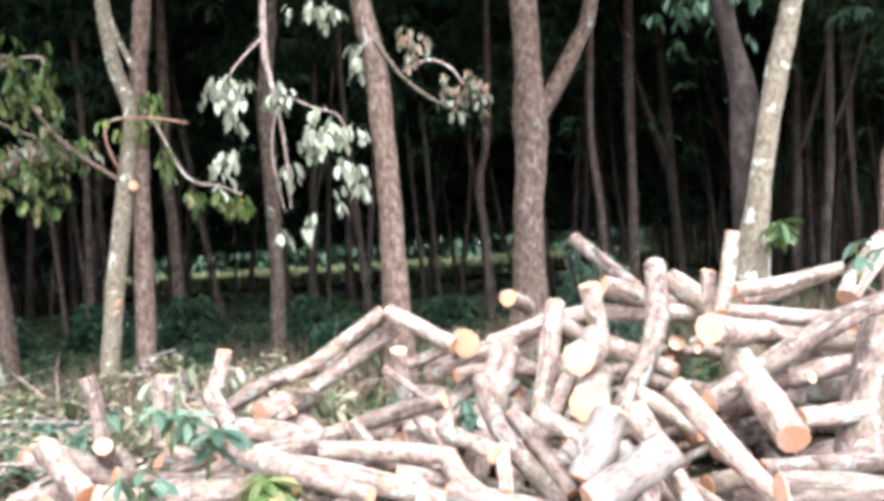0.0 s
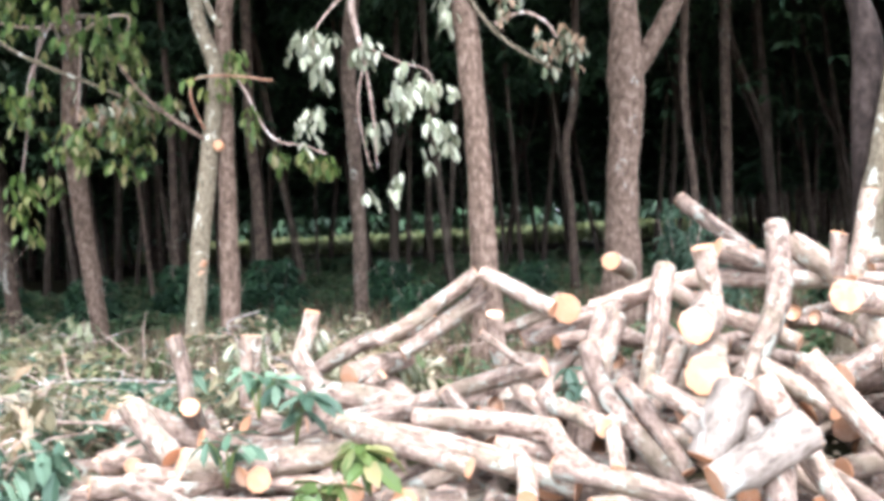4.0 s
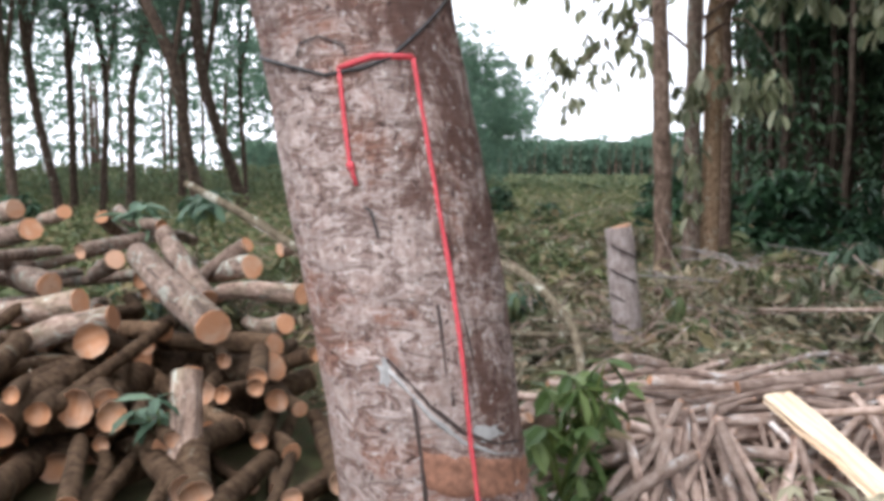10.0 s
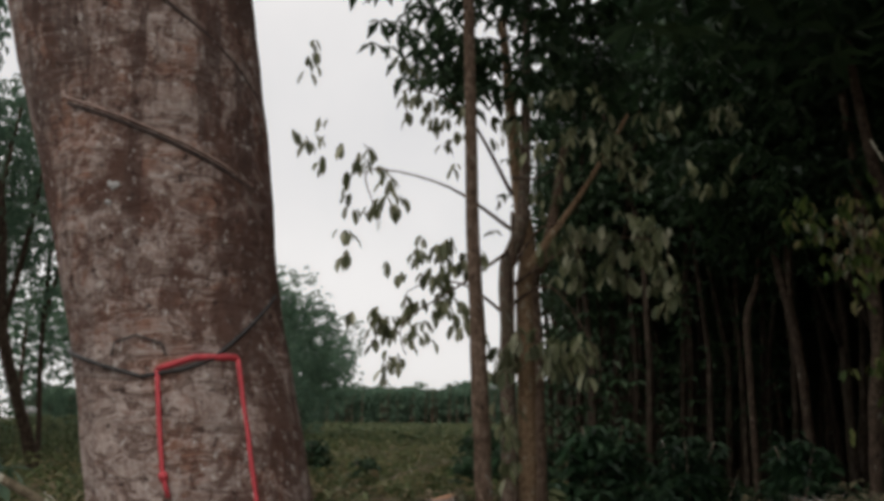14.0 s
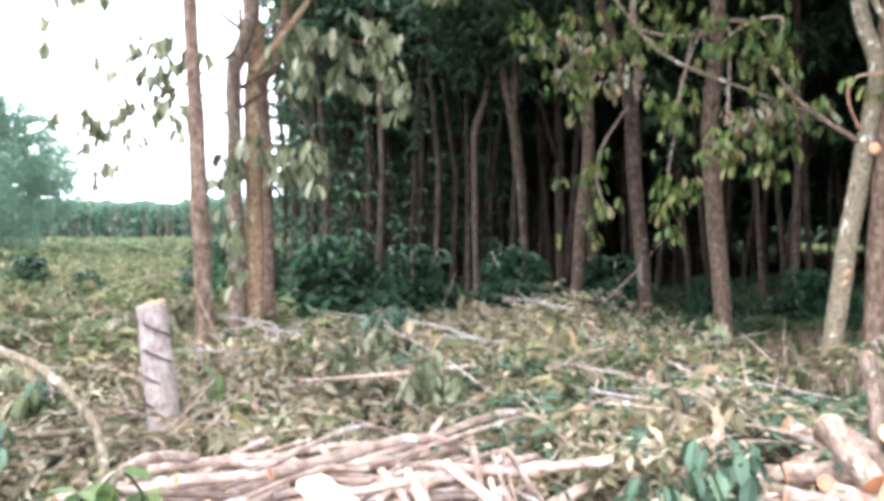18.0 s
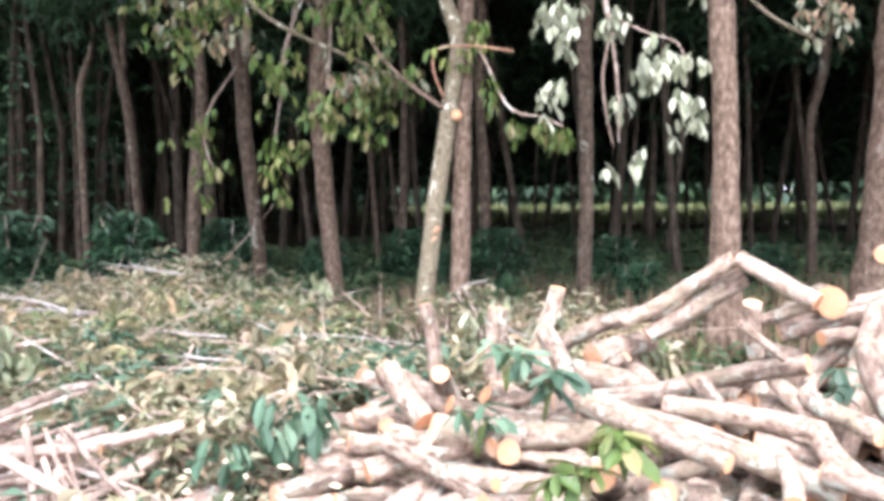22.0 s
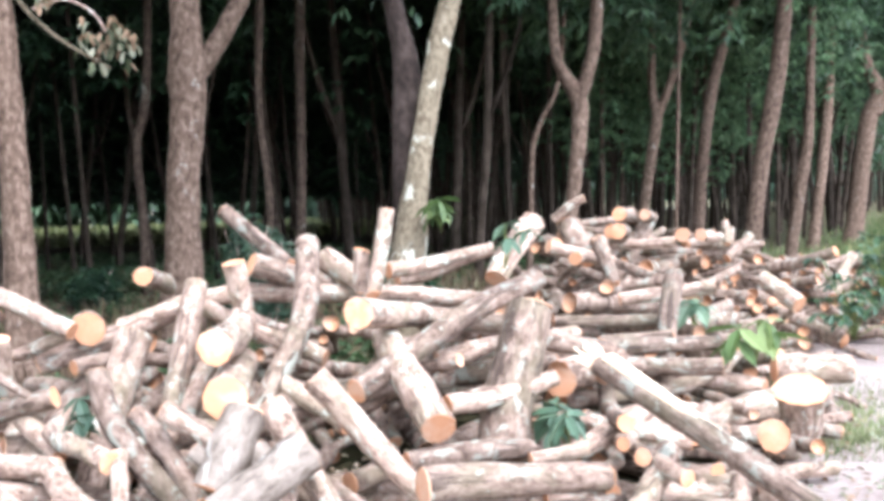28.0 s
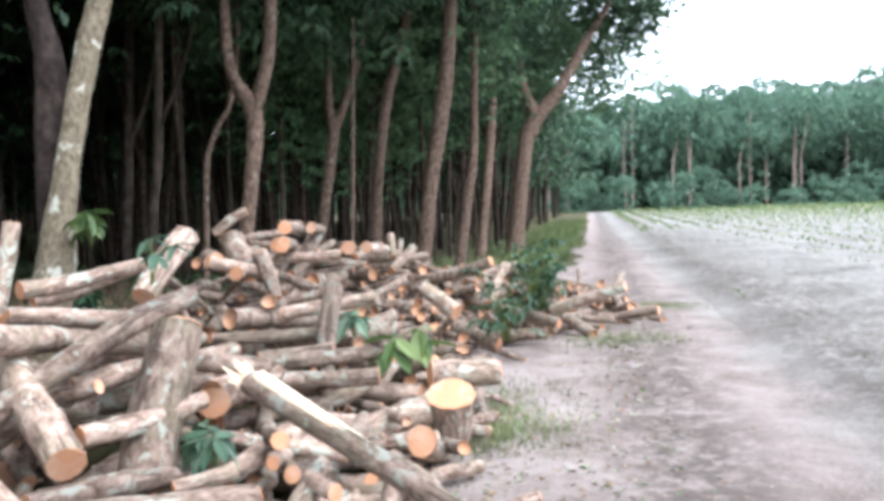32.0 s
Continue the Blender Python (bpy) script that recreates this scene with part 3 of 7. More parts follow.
# trees
def crown_mesh(name, seed, spread, tall, count, leaf, material, droop=0.3, tuft=5):
    """Clumps of leaflets round the ends of a branching crown, uneven, with gaps."""
    rnd, lv = random.Random(seed), Leaves()
    for _ in range(count):
        w, h = rnd.uniform(0, 6.28), rnd.random() ** 0.8
        r = spread * (0.35 + 0.65 * math.sin(math.pi * min(1, h * 0.85 + 0.15))) * rnd.uniform(0.15, 1.0) ** 0.6
        r *= 0.7 + 0.5 * noise.noise((math.cos(w) * 2 + seed, math.sin(w) * 2, h * 4))
        c = Vector((r * math.cos(w), r * math.sin(w), tall * (h - 0.5)))
        for _ in range(tuft):
            p = c + Vector((rnd.gauss(0, 0.22), rnd.gauss(0, 0.22), rnd.gauss(0, 0.18)))
            lv.whorl(p, rnd, 4, leaf, droop)
    return lv.mesh(name, material)


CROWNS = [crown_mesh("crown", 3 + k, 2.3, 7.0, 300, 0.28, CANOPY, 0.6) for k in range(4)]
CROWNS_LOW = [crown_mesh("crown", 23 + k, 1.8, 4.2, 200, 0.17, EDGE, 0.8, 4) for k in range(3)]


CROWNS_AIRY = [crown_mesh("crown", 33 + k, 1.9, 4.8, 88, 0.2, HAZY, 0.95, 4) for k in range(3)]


def forest_tree_kind(seed, r, h):
    """One plantation tree: a bare, slightly bent trunk that forks, with a high crown."""
    rnd = random.Random(seed)
    t = empty("rubber_tree")
    bx, by = rnd.uniform(-0.5, 0.5), rnd.uniform(-0.5, 0.5)
    fork = rnd.uniform(2.2, 4.5)
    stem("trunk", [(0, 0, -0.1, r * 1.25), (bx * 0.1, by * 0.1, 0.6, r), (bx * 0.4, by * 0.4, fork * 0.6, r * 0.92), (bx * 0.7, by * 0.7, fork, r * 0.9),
                   (bx * 1.5, by * 1.3, fork + 3, r * 0.6), (bx * 1.8, by * 1.8, h, r * 0.3)], SHADED_BARK, t, 8, 3, 0.07, seed)
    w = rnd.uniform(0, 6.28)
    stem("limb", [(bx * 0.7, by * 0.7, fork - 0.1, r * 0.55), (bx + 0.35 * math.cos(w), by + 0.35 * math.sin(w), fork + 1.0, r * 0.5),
                  (bx + 0.9 * math.cos(w), by + 0.9 * math.sin(w), fork + 3.5, r * 0.25)], SHADED_BARK, t, 6, 3, 0.05, seed + 1)
    part("crown", CROWNS[seed % 4], t, "", pose(bx * 1.6, by * 1.6, h - 0.8, 0, 0, seed * 77))
    return tagged(t, "slim brown plantation tree with a high leafy crown", "tree", "plantation trees")


KINDS = [forest_tree_kind(40 + k, r, h) for k, (r, h) in enumerate(((0.062, 8.5), (0.08, 9.5), (0.05, 8.0), (0.07, 9.0), (0.042, 7.5), (0.088, 10.0)))]


def in_forest(x, y):
    """The wood stands behind a line that follows the track, and ends to the west at a clearing."""
    u, v = x * ROAD_DIR.x + y * ROAD_DIR.y, x * ROAD_SIDE.x + y * ROAD_SIDE.y
    return v < -6.0 + 3.4 * min(1, max(0, (u - 10) / 10)) and y > (13.2 if x < 5 else 11.8) and x * 0.669 + y * 0.743 > 0.6


def beyond(x, y):
    """The open meadow that shows between the trunks, behind a narrower part of the wood."""
    return y > 25 and -0.36 < x / y < 0.24


HERO_SPOTS = ((-2.8, 8.5), (-0.3, 7.5), (0.95, 8.5), (2.2, 6.3), (-1.9, 11), (-5.8, 10.1), (-4.8, 10.2), (-7.3, 11.4), (-9.3, 12.6), (6, 10.6), (8.7, 12.9), (9.4, 11.6), (11.1, 12.2), (14.2, 15), (16.4, 15.9), (2.5, 13), (3.2, 14), (0.9, 14), (-3.6, 13.1), (-5.1, 13.6), (-10.5, 13.2))
row_rnd = random.Random(5)
spots = []
for i in range(-30, 40):
    for j in range(0, 30):
        u, v = i * 2.0 + row_rnd.uniform(-0.4, 0.4), -3.2 - j * 1.55 + row_rnd.uniform(-0.35, 0.35)
        x, y = road_point(u, v)
        if in_forest(x, y) and row_rnd.random() > 0.06 and not beyond(x, y) and all((x - a) ** 2 + (y - b) ** 2 > 1.2 for a, b in HERO_SPOTS):
            spots.append((x, y))
spots.sort(key=lambda p: p[0] ** 2 + p[1] ** 2)
for x, y in spots[:255]:
    copy_thing(KINDS[row_rnd.randrange(6)], pose(x, y, height(x, y), row_rnd.uniform(-2.5, 2.5), 0, row_rnd.uniform(0, 360)) @ Matrix.Scale(row_rnd.uniform(0.85, 1.15), 4))
for k, kind in enumerate(KINDS):
    kind.location = road_point(24 + k * 3.1, -2.9 - 0.3 * (k % 2)) + (0,)


class Gathered:
    """Many stems joined into one mesh."""

    def __init__(self):
        self.v, self.f, self.m = [], [], []

    def add(self, verts, faces, slot=0):
        k = len(self.v)
        self.v += verts
        self.f += [tuple(i + k for i in q) for q in faces]
        self.m += [slot] * len(faces)

    def mesh(self, name, *materials):
        me = mesh_of(name, self.v, self.f, materials[0])
        for extra in materials[1:]:
            me.materials.append(extra)
        me.polygons.foreach_set("material_index", self.m)
        return me


# the depth of the wood: rows of trunks and hanging foliage behind the nearer trees
deep, shade = Gathered(), Leaves()
for x, y in spots[255:900]:
    r = row_rnd.uniform(0.04, 0.085)
    a, b = row_rnd.uniform(-0.5, 0.5), row_rnd.uniform(-0.5, 0.5)
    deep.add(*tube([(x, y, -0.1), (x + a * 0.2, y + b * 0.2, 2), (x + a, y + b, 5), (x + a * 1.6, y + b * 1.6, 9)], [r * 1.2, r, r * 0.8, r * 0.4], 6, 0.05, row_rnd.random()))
    for _ in range(34):
        p = (x + row_rnd.gauss(0, 1.2), y + row_rnd.gauss(0, 1.2), row_rnd.uniform(2.4 if x > 12 or x < -9 else 3.2, 10))
        shade.whorl(p, row_rnd, 4, 0.6, 0.5)
# leaf cover added high over the wood to keep sky light off the trunks
for _ in range(6500):
    u, v = row_rnd.uniform(-45, 60), -5.6 - 26 * row_rnd.random()
    x, y = road_point(u, v)
    if in_forest(x, y):
        shade.whorl((x, y, row_rnd.uniform(6.2, 9.5)), row_rnd, 4, 0.75, 0.2)
for _ in range(4200):
    x, y = road_point(row_rnd.uniform(-30, 40), -6 - 15 * row_rnd.random())
    if in_forest(x, y):
        shade.whorl((x, y, row_rnd.uniform(2.6, 7)), row_rnd, 4, 0.24, 0.5)
# more cover added above the front trees, out of view, to shade them
for _ in range(3000):
    x, y = row_rnd.uniform(-7, 13), row_rnd.uniform(6.2, 13)
    if x * ROAD_SIDE.x + y * ROAD_SIDE.y < -3.6:
        shade.whorl((x, y, row_rnd.uniform(5.2, 8.5)), row_rnd, 4, 0.5, 0.2)
for _ in range(5200):
    u, v = row_rnd.uniform(-70, 100), -30 - 22 * row_rnd.random()
    x, y = road_point(u, v)
    if in_forest(x, y) and not beyond(x, y):
        shade.whorl((x, y, row_rnd.uniform(0.5, 4.5)), row_rnd, 4, 0.7, 0.5)
for _ in range(15000):
    y = row_rnd.uniform(25, 40)
    shade.whorl((y * row_rnd.uniform(-0.46, 0.36), y, 1.75 + 0.012 * (y - 25) + 8 * row_rnd.random() ** 1.5), row_rnd, 4, 0.75, 0.3)
for _ in range(9000):
    d, s = 4.5 + 46 * row_rnd.random() ** 1.3, row_rnd.random()
    x, y = -11.0 - 0.743 * d + 0.669 * 5 * s, 8.4 + 0.669 * d + 0.743 * 5 * s
    shade.whorl((x, y, 0.7 + 9.5 * row_rnd.random()), row_rnd, 4, 0.26, 0.5)
    if row_rnd.random() < 0.012:
        deep.add(*tube([(x, y, -0.1), (x + 0.1, y, 2.5), (x + row_rnd.gauss(0, 0.3), y, 5), (x + row_rnd.gauss(0, 0.5), y, 8)], [0.08, 0.06, 0.05, 0.03], 6, 0.06, d))
tagged(new("deep_wood_trunks", deep.mesh("deep_wood_trunks", SHADED_BARK)), "rows of slim trunks deep in the dark wood", "trees", kind="stuff")
tagged(new("deep_wood_foliage", shade.mesh("deep_wood_foliage", CANOPY)), "dark green foliage deep in the wood, with added leaf cover overhead", "foliage", kind="stuff")


def trunk(parent, name, material, *points, sides=14, grounded=True, lumps=0.05):
    pts = [Vector(p) for p in points]
    if grounded:
        a, b = pts[0], pts[1]
        k = (a.z + 0.08) / max(b.z - a.z, 0.2)
        foot = Vector((a.x - (b.x - a.x) * k, a.y - (b.y - a.y) * k, -0.08, a.w * 1.3))
        pts = [foot] + pts
    return stem(name, pts, material, parent, sides, 5, lumps, int(abs(pts[0].x * 91 + pts[0].y * 37)) + len(points))


def cluster(lv, rnd, c, across, tall, count, length):
    """Drooping bunches of leaflets in and round one place of a crown."""
    for _ in range(int(count * 1.7)):
        p = Vector(c) + Vector((rnd.gauss(0, across * 0.55), rnd.gauss(0, across * 0.55), rnd.gauss(0, tall * 0.55)))
        for _ in range(rnd.choice((3, 3, 4, 5))):
            w = rnd.uniform(0, 6.28)
            d = (0.5 * math.cos(w), 0.5 * math.sin(w), -rnd.uniform(0.5, 1.1))
            le = 0.76 * length * rnd.uniform(0.7, 1.25)
            lv.leaf(p + Vector((rnd.gauss(0, 0.03), rnd.gauss(0, 0.03), rnd.gauss(0, 0.03))), d, (math.cos(w), math.sin(w), 0.6), le, le * rnd.uniform(0.34, 0.5), 0.2, True)


def hero_tree(label, x, y, crown=None, crown_z=8.0):
    t = empty("rubber_tree")
    if crown is not None:
        part("crown", CROWNS[crown % 4], t, "", pose(x, y, crown_z, 0, 0, crown * 50))
    return tagged(t, label, "tree", "trees at the wood's edge")


# the twin stems in front of the wood
twin = hero_tree("slim pale rubber tree with lichen spots and sawn branch stubs", -2.9, 8.5, 0, 8.5)
trunk(twin, "trunk", PALE_BARK, (-3.06, 8.49, 0.11, 0.097), (-2.93, 8.49, 1.15, 0.088), (-2.76, 8.50, 2.19, 0.076), (-2.69, 8.50, 2.7, 0.078), (-2.81, 8.50, 3.13, 0.07), (-2.90, 8.51, 3.77, 0.065), (-3.05, 8.52, 5.5, 0.06))
trunk(twin, "limb", PALE_BARK, (-2.63, 8.50, 3.10, 0.03), (-2.79, 8.51, 3.45, 0.028), (-2.87, 8.51, 3.86, 0.025), (-2.9, 8.6, 5.0, 0.015), sides=8, grounded=False)
trunk(twin, "limb", TRUNK_BARK, (-2.81, 8.45, 2.08, 0.022), (-3.11, 8.40, 2.30, 0.018), (-3.38, 8.41, 2.55, 0.014), (-3.57, 8.42, 2.82, 0.009), sides=8, grounded=False)
trunk(twin, "limb", PALE_BARK, (-3.20, 8.75, 2.35, 0.018), (-3.41, 8.80, 2.44, 0.017), (-3.94, 8.67, 2.69, 0.016), (-4.52, 8.26, 3.00, 0.016), (-4.88, 8.01, 3.49, 0.013), (-5.1, 7.9, 4.0, 0.01), sides=8, grounded=False)
trunk(twin, "limb", SHOOT_BARK, (-2.80, 8.40, 2.17, 0.012), (-2.87, 8.30, 2.43, 0.011), (-2.82, 8.30, 2.61, 0.011), (-2.49, 8.29, 2.62, 0.011), (-2.12, 8.29, 2.55, 0.011), sides=8, grounded=False)
for px_, z_ in ((-2.70, 2.02), (-2.93, 0.96), (-2.96, 0.88)):
    v, f = tube([(0, 0, -0.02), (0, 0, 0.012)], [0.055, 0.04], 8, 0.1, z_, True)
    part("sawn_scar", mesh_of("sawn_scar", v, f, CUT, False), twin, "orange sawn branch scar", pose(px_ + 0.01, 8.42, z_, 80, 0, -6))
second = hero_tree("dark straight rubber tree with spiral tapping scars", -2.5, 8.6, 1, 9.0)
trunk(second, "trunk", TRUNK_BARK, (-2.73, 8.58, 0.12, 0.096), (-2.70, 8.59, 1.13, 0.086), (-2.66, 8.59, 2.19, 0.08), (-2.64, 8.60, 2.98, 0.08), (-2.55, 8.60, 3.77, 0.08), (-2.4, 8.61, 5.5, 0.07))
trunk(second, "limb", BRANCH_BARK, (-2.58, 8.50, 2.75, 0.015), (-2.40, 8.39, 2.49, 0.012), (-2.24, 8.39, 2.14, 0.011), (-2.09, 8.38, 2.01, 0.010), (-1.89, 8.38, 1.97, 0.008), (-1.69, 8.37, 1.88, 0.01), sides=7, grounded=False)
lv, rnd = Leaves(), random.Random(61)
for c, a, h, n in (((-2.12, 8.38, 1.90), .06, .08, 3), ((-1.92, 8.38, 1.86), .06, .06, 4), ((-1.72, 8.37, 1.80), .10, .10, 6), ((-2.42, 8.39, 2.18), .06, .09, 3), ((-2.48, 8.40, 2.78), .10, .10, 6), ((-2.65, 8.40, 2.56), .16, .05, 5)):
    cluster(lv, rnd, c, a, h, n, 0.16)
part("leaves", lv.mesh("leaves", FRESH), second)

tree_b = hero_tree("straight grey-brown rubber tree with a pale peeling side", -0.6, 7.6, 2, 8.5)
trunk(tree_b, "trunk", TRUNK_BARK, (-0.31, 7.54, 0.74, 0.115), (-0.31, 7.55, 1.49, 0.104), (-0.33, 7.55, 2.19, 0.098), (-0.36, 7.56, 2.80, 0.095), (-0.45, 7.56, 3.37, 0.09), (-0.56, 7.57, 4.55, 0.082), (-0.7, 7.6, 6.5, 0.07))
trunk(tree_b, "limb", PALE_BARK, (-0.38, 7.5, 3.02, 0.02), (-0.32, 7.46, 2.96, 0.017), (-0.16, 7.45, 2.72, 0.016), (0.06, 7.45, 2.52, 0.014), (0.37, 7.44, 2.34, 0.01), sides=8, grounded=False)
trunk(tree_b, "limb", BRANCH_BARK, (-0.13, 7.45, 2.74, 0.014), (0.08, 7.45, 2.82, 0.012), (0.26, 7.45, 2.74, 0.009), (0.35, 7.44, 2.60, 0.006), sides=6, grounded=False)
hanging = trunk(tree_b, "hanging_limb", BRANCH_BARK, (-0.55, 7.55, 4.5, 0.03), (-0.9, 7.3, 4.4, 0.028), (-1.14, 7.08, 3.54, 0.026), (-1.19, 7.07, 2.93, 0.026), (-1.16, 7.07, 2.67, 0.022), (-1.11, 7.07, 2.40, 0.013), (-1.07, 7.06, 2.05, 0.009), (-1.06, 7.05, 1.65, 0.004), sides=8, grounded=False)
trunk(hanging, "twig", BRANCH_BARK, (-1.14, 7.07, 2.58, 0.011), (-0.86, 7.10, 2.44, 0.008), (-0.65, 7.06, 2.35, 0.006), (-0.57, 7.0, 2.15, 0.004), sides=6, grounded=False)
trunk(hanging, "twig", BRANCH_BARK, (-1.19, 7.07, 3.00, 0.011), (-1.36, 7.08, 2.85, 0.008), (-1.48, 7.08, 2.69, 0.006), (-1.53, 7.15, 2.4, 0.004), sides=6, grounded=False)
trunk(hanging, "twig", BRANCH_BARK, (-1.13, 7.07, 2.42, 0.008), (-1.18, 7.07, 2.14, 0.006), (-1.15, 7.06, 1.85, 0.005), (-1.10, 7.06, 1.62, 0.003), sides=6, grounded=False)
lv, rnd = Leaves(), random.Random(62)
for c, a, h, n in (((-1.51, 7.08, 2.64), .10, .10, 8), ((-1.45, 7.07, 2.44), .12, .13, 10), ((-1.10, 7.07, 2.55), .08, .09, 6), ((-0.83, 7.06, 2.25), .12, .10, 9), ((-0.66, 7.06, 2.20), .17, .13, 13), ((-0.59, 7.06, 1.97), .10, .17, 6),
                   ((-0.69, 7.06, 1.74), .06, .11, 2), ((-1.59, 7.2, 2.08), .11, .12, 8), ((-1.10, 7.06, 1.48), .05, .09, 2)):
    cluster(lv, rnd, c, a, h, n * 0.7, 0.16)
for c, a, h, n in (((-0.94, 7.06, 1.58), .07, .09, 3), ((-0.79, 7.27, 3.24), .13, .09, 8), ((-0.50, 7.46, 2.93), .05, .18, 5), ((-1.08, 7.06, 1.96), .04, .06, 3)):
    cluster(lv, rnd, c, a, h, n * 0.7, 0.16)
part("wilted_leaves", lv.mesh("wilted_leaves", WILTED), hanging, "pale grey-green wilted leaves")
lv = Leaves()
cluster(lv, rnd, (0.34, 7.44, 2.55), .13, .18, 14, 0.13)
cluster(lv, rnd, (-0.07, 7.45, 2.97), .08, .16, 8, 0.13)
part("dry_leaves", lv.mesh("dry_leaves", LITTER), tree_b, "dry brown leaves")

tree_c = hero_tree("stout reddish-brown rubber tree that forks in two", 1.2, 8.5, 3, 9.0)
trunk(tree_c, "trunk", TRUNK_BARK, (0.90, 8.52, 0.69, 0.175), (0.94, 8.52, 1.43, 0.148), (1.00, 8.53, 2.06, 0.142), (1.02, 8.53, 2.49, 0.162), (1.02, 8.53, 2.91, 0.135), (1.03, 8.54, 3.55, 0.125), (1.04, 8.55, 5.2, 0.11), (1.0, 8.5, 7, 0.06), sides=18)
trunk(tree_c, "limb", TRUNK_BARK, (1.06, 8.53, 2.42, 0.10), (1.30, 8.53, 2.76, 0.085), (1.48, 8.53, 3.09, 0.074), (1.66, 8.53, 3.51, 0.069), (1.95, 8.53, 5.2, 0.05), sides=10, grounded=False)

tree_d = hero_tree("forked tree with one pale smooth stem and one dark stem", 2.4, 6.4, 0, 8.0)
trunk(tree_d, "trunk", PALE_BARK, (2.17, 6.18, 0.99, 0.116), (2.26, 6.20, 1.49, 0.085), (2.37, 6.20, 2.06, 0.076), (2.49, 6.20, 2.52, 0.074), (2.57, 6.20, 2.83, 0.074), (2.9, 6.21, 4.2, 0.07), (3.1, 6.2, 6, 0.05))
trunk(tree_d, "limb", DARK_BARK, (2.24, 6.40, 0.98, 0.11), (2.25, 6.40, 1.70, 0.10), (2.28, 6.42, 2.18, 0.095), (2.23, 6.45, 2.58, 0.075), (2.16, 6.45, 2.99, 0.075), (2.02, 6.46, 4.2, 0.055), (1.9, 6.4, 6, 0.04))
lv = Leaves()
cluster(lv, rnd, (2.05, 6.5, 3.0), .3, .25, 30, 0.15)
part("leaves", lv.mesh("leaves", CANOPY), tree_d)

for args in (
    ((2.51, 12.99, 0.86, 0.057), (2.51, 13.00, 1.59, 0.057), (2.43, 13.01, 2.73, 0.053), (2.51, 13.02, 4.19, 0.053), (2.7, 13.02, 7, 0.04)),
    ((-1.89, 11.07, 0.29, 0.089), (-1.86, 11.07, 1.32, 0.089), (-1.87, 11.08, 2.35, 0.086), (-1.88, 11.09, 3.17, 0.089), (-1.74, 11.09, 4.40, 0.082), (-1.6, 11.10, 7, 0.06)),
    ((-3.61, 13.10, 0.60, 0.081), (-3.63, 13.11, 1.57, 0.081), (-3.69, 13.12, 2.63, 0.077), (-3.66, 13.12, 3.60, 0.073), (-3.6, 13.13, 7, 0.05)),
    ((0.90, 14.02, 0.50, 0.065), (0.89, 14.03, 1.38, 0.065), (0.86, 14.03, 2.25, 0.065), (1.05, 14.04, 3.29, 0.061), (1.2, 14.05, 7, 0.04)),
    ((3.16, 13.98, 0.71, 0.087), (3.22, 13.99, 2.28, 0.079), (3.27, 14.00, 3.85, 0.079), (3.45, 14.00, 7, 0.05)),
    ((-7.36, 11.31, 0.45, 0.089), (-7.33, 11.38, 1.50, 0.089), (-7.25, 11.46, 2.48, 0.085), (-7.30, 11.49, 3.53, 0.081), (-7.5, 11.46, 6, 0.05)),
    ((-10.51, 13.07, 0.35, 0.065), (-10.58, 13.12, 2.05, 0.060), (-10.60, 13.16, 3.14, 0.060), (-10.42, 13.29, 3.94, 0.050), (-10.3, 13.4, 6, 0.03)),
    ((-5.07, 13.60, 0.65, 0.065), (-5.06, 13.67, 1.96, 0.061), (-5.06, 13.72, 3.00, 0.057), (-5.15, 13.74, 6, 0.04)),
    ((5.97, 11.82, 1.04, 0.045), (6.03, 11.84, 1.97, 0.042), (6.15, 11.76, 2.4, 0.04), (6.36, 11.62, 3.0, 0.036), (6.5, 11.5, 5.0, 0.03)),
    ((9.26, 12.42, 0.67, 0.094), (9.37, 12.41, 1.83, 0.094), (9.55, 12.36, 3.04, 0.094), (9.87, 12.20, 4.34, 0.075), (10.2, 12.1, 6.5, 0.05)),
    ((9.26, 11.14, 0.64, 0.131), (9.42, 11.10, 1.77, 0.122), (9.61, 11.02, 2.81, 0.122), (9.74, 10.99, 3.86, 0.113), (10.0, 10.97, 6.5, 0.07)),
    ((11.06, 12.27, 0.53, 0.100), (11.19, 12.23, 1.42, 0.100), (11.31, 12.19, 2.12, 0.090), (11.40, 12.21, 3.31, 0.075), (11.5, 12.2, 6, 0.05)),
    ((14.12, 14.97, 0.57, 0.112), (14.27, 14.94, 1.69, 0.112), (14.43, 14.91, 3.18, 0.100), (14.6, 14.9, 6.5, 0.06)),
    ((7.81, 11.01, 0.72, 0.028), (7.86, 11.02, 1.4, 0.026), (7.90, 11.04, 2.18, 0.024), (7.95, 11.0, 4, 0.015)),
):
    top = args[-1]
    t = hero_tree("bare rubber tree trunk at the wood's edge", top[0], top[1], int(abs(top[0]) * 3), max(7.0, top[2] + 1.6))
    trunk(t, "trunk", TRUNK_BARK if top[0] > 5 else FAR_BARK, *args, sides=10)
    if top[0] > 5:
        part("low_crown", CROWNS_LOW[int(abs(top[0]) * 5) % 3], t, "", pose(top[0] + 0.9, top[1] + 1.3, 5.6, 0, 0, top[0] * 70))

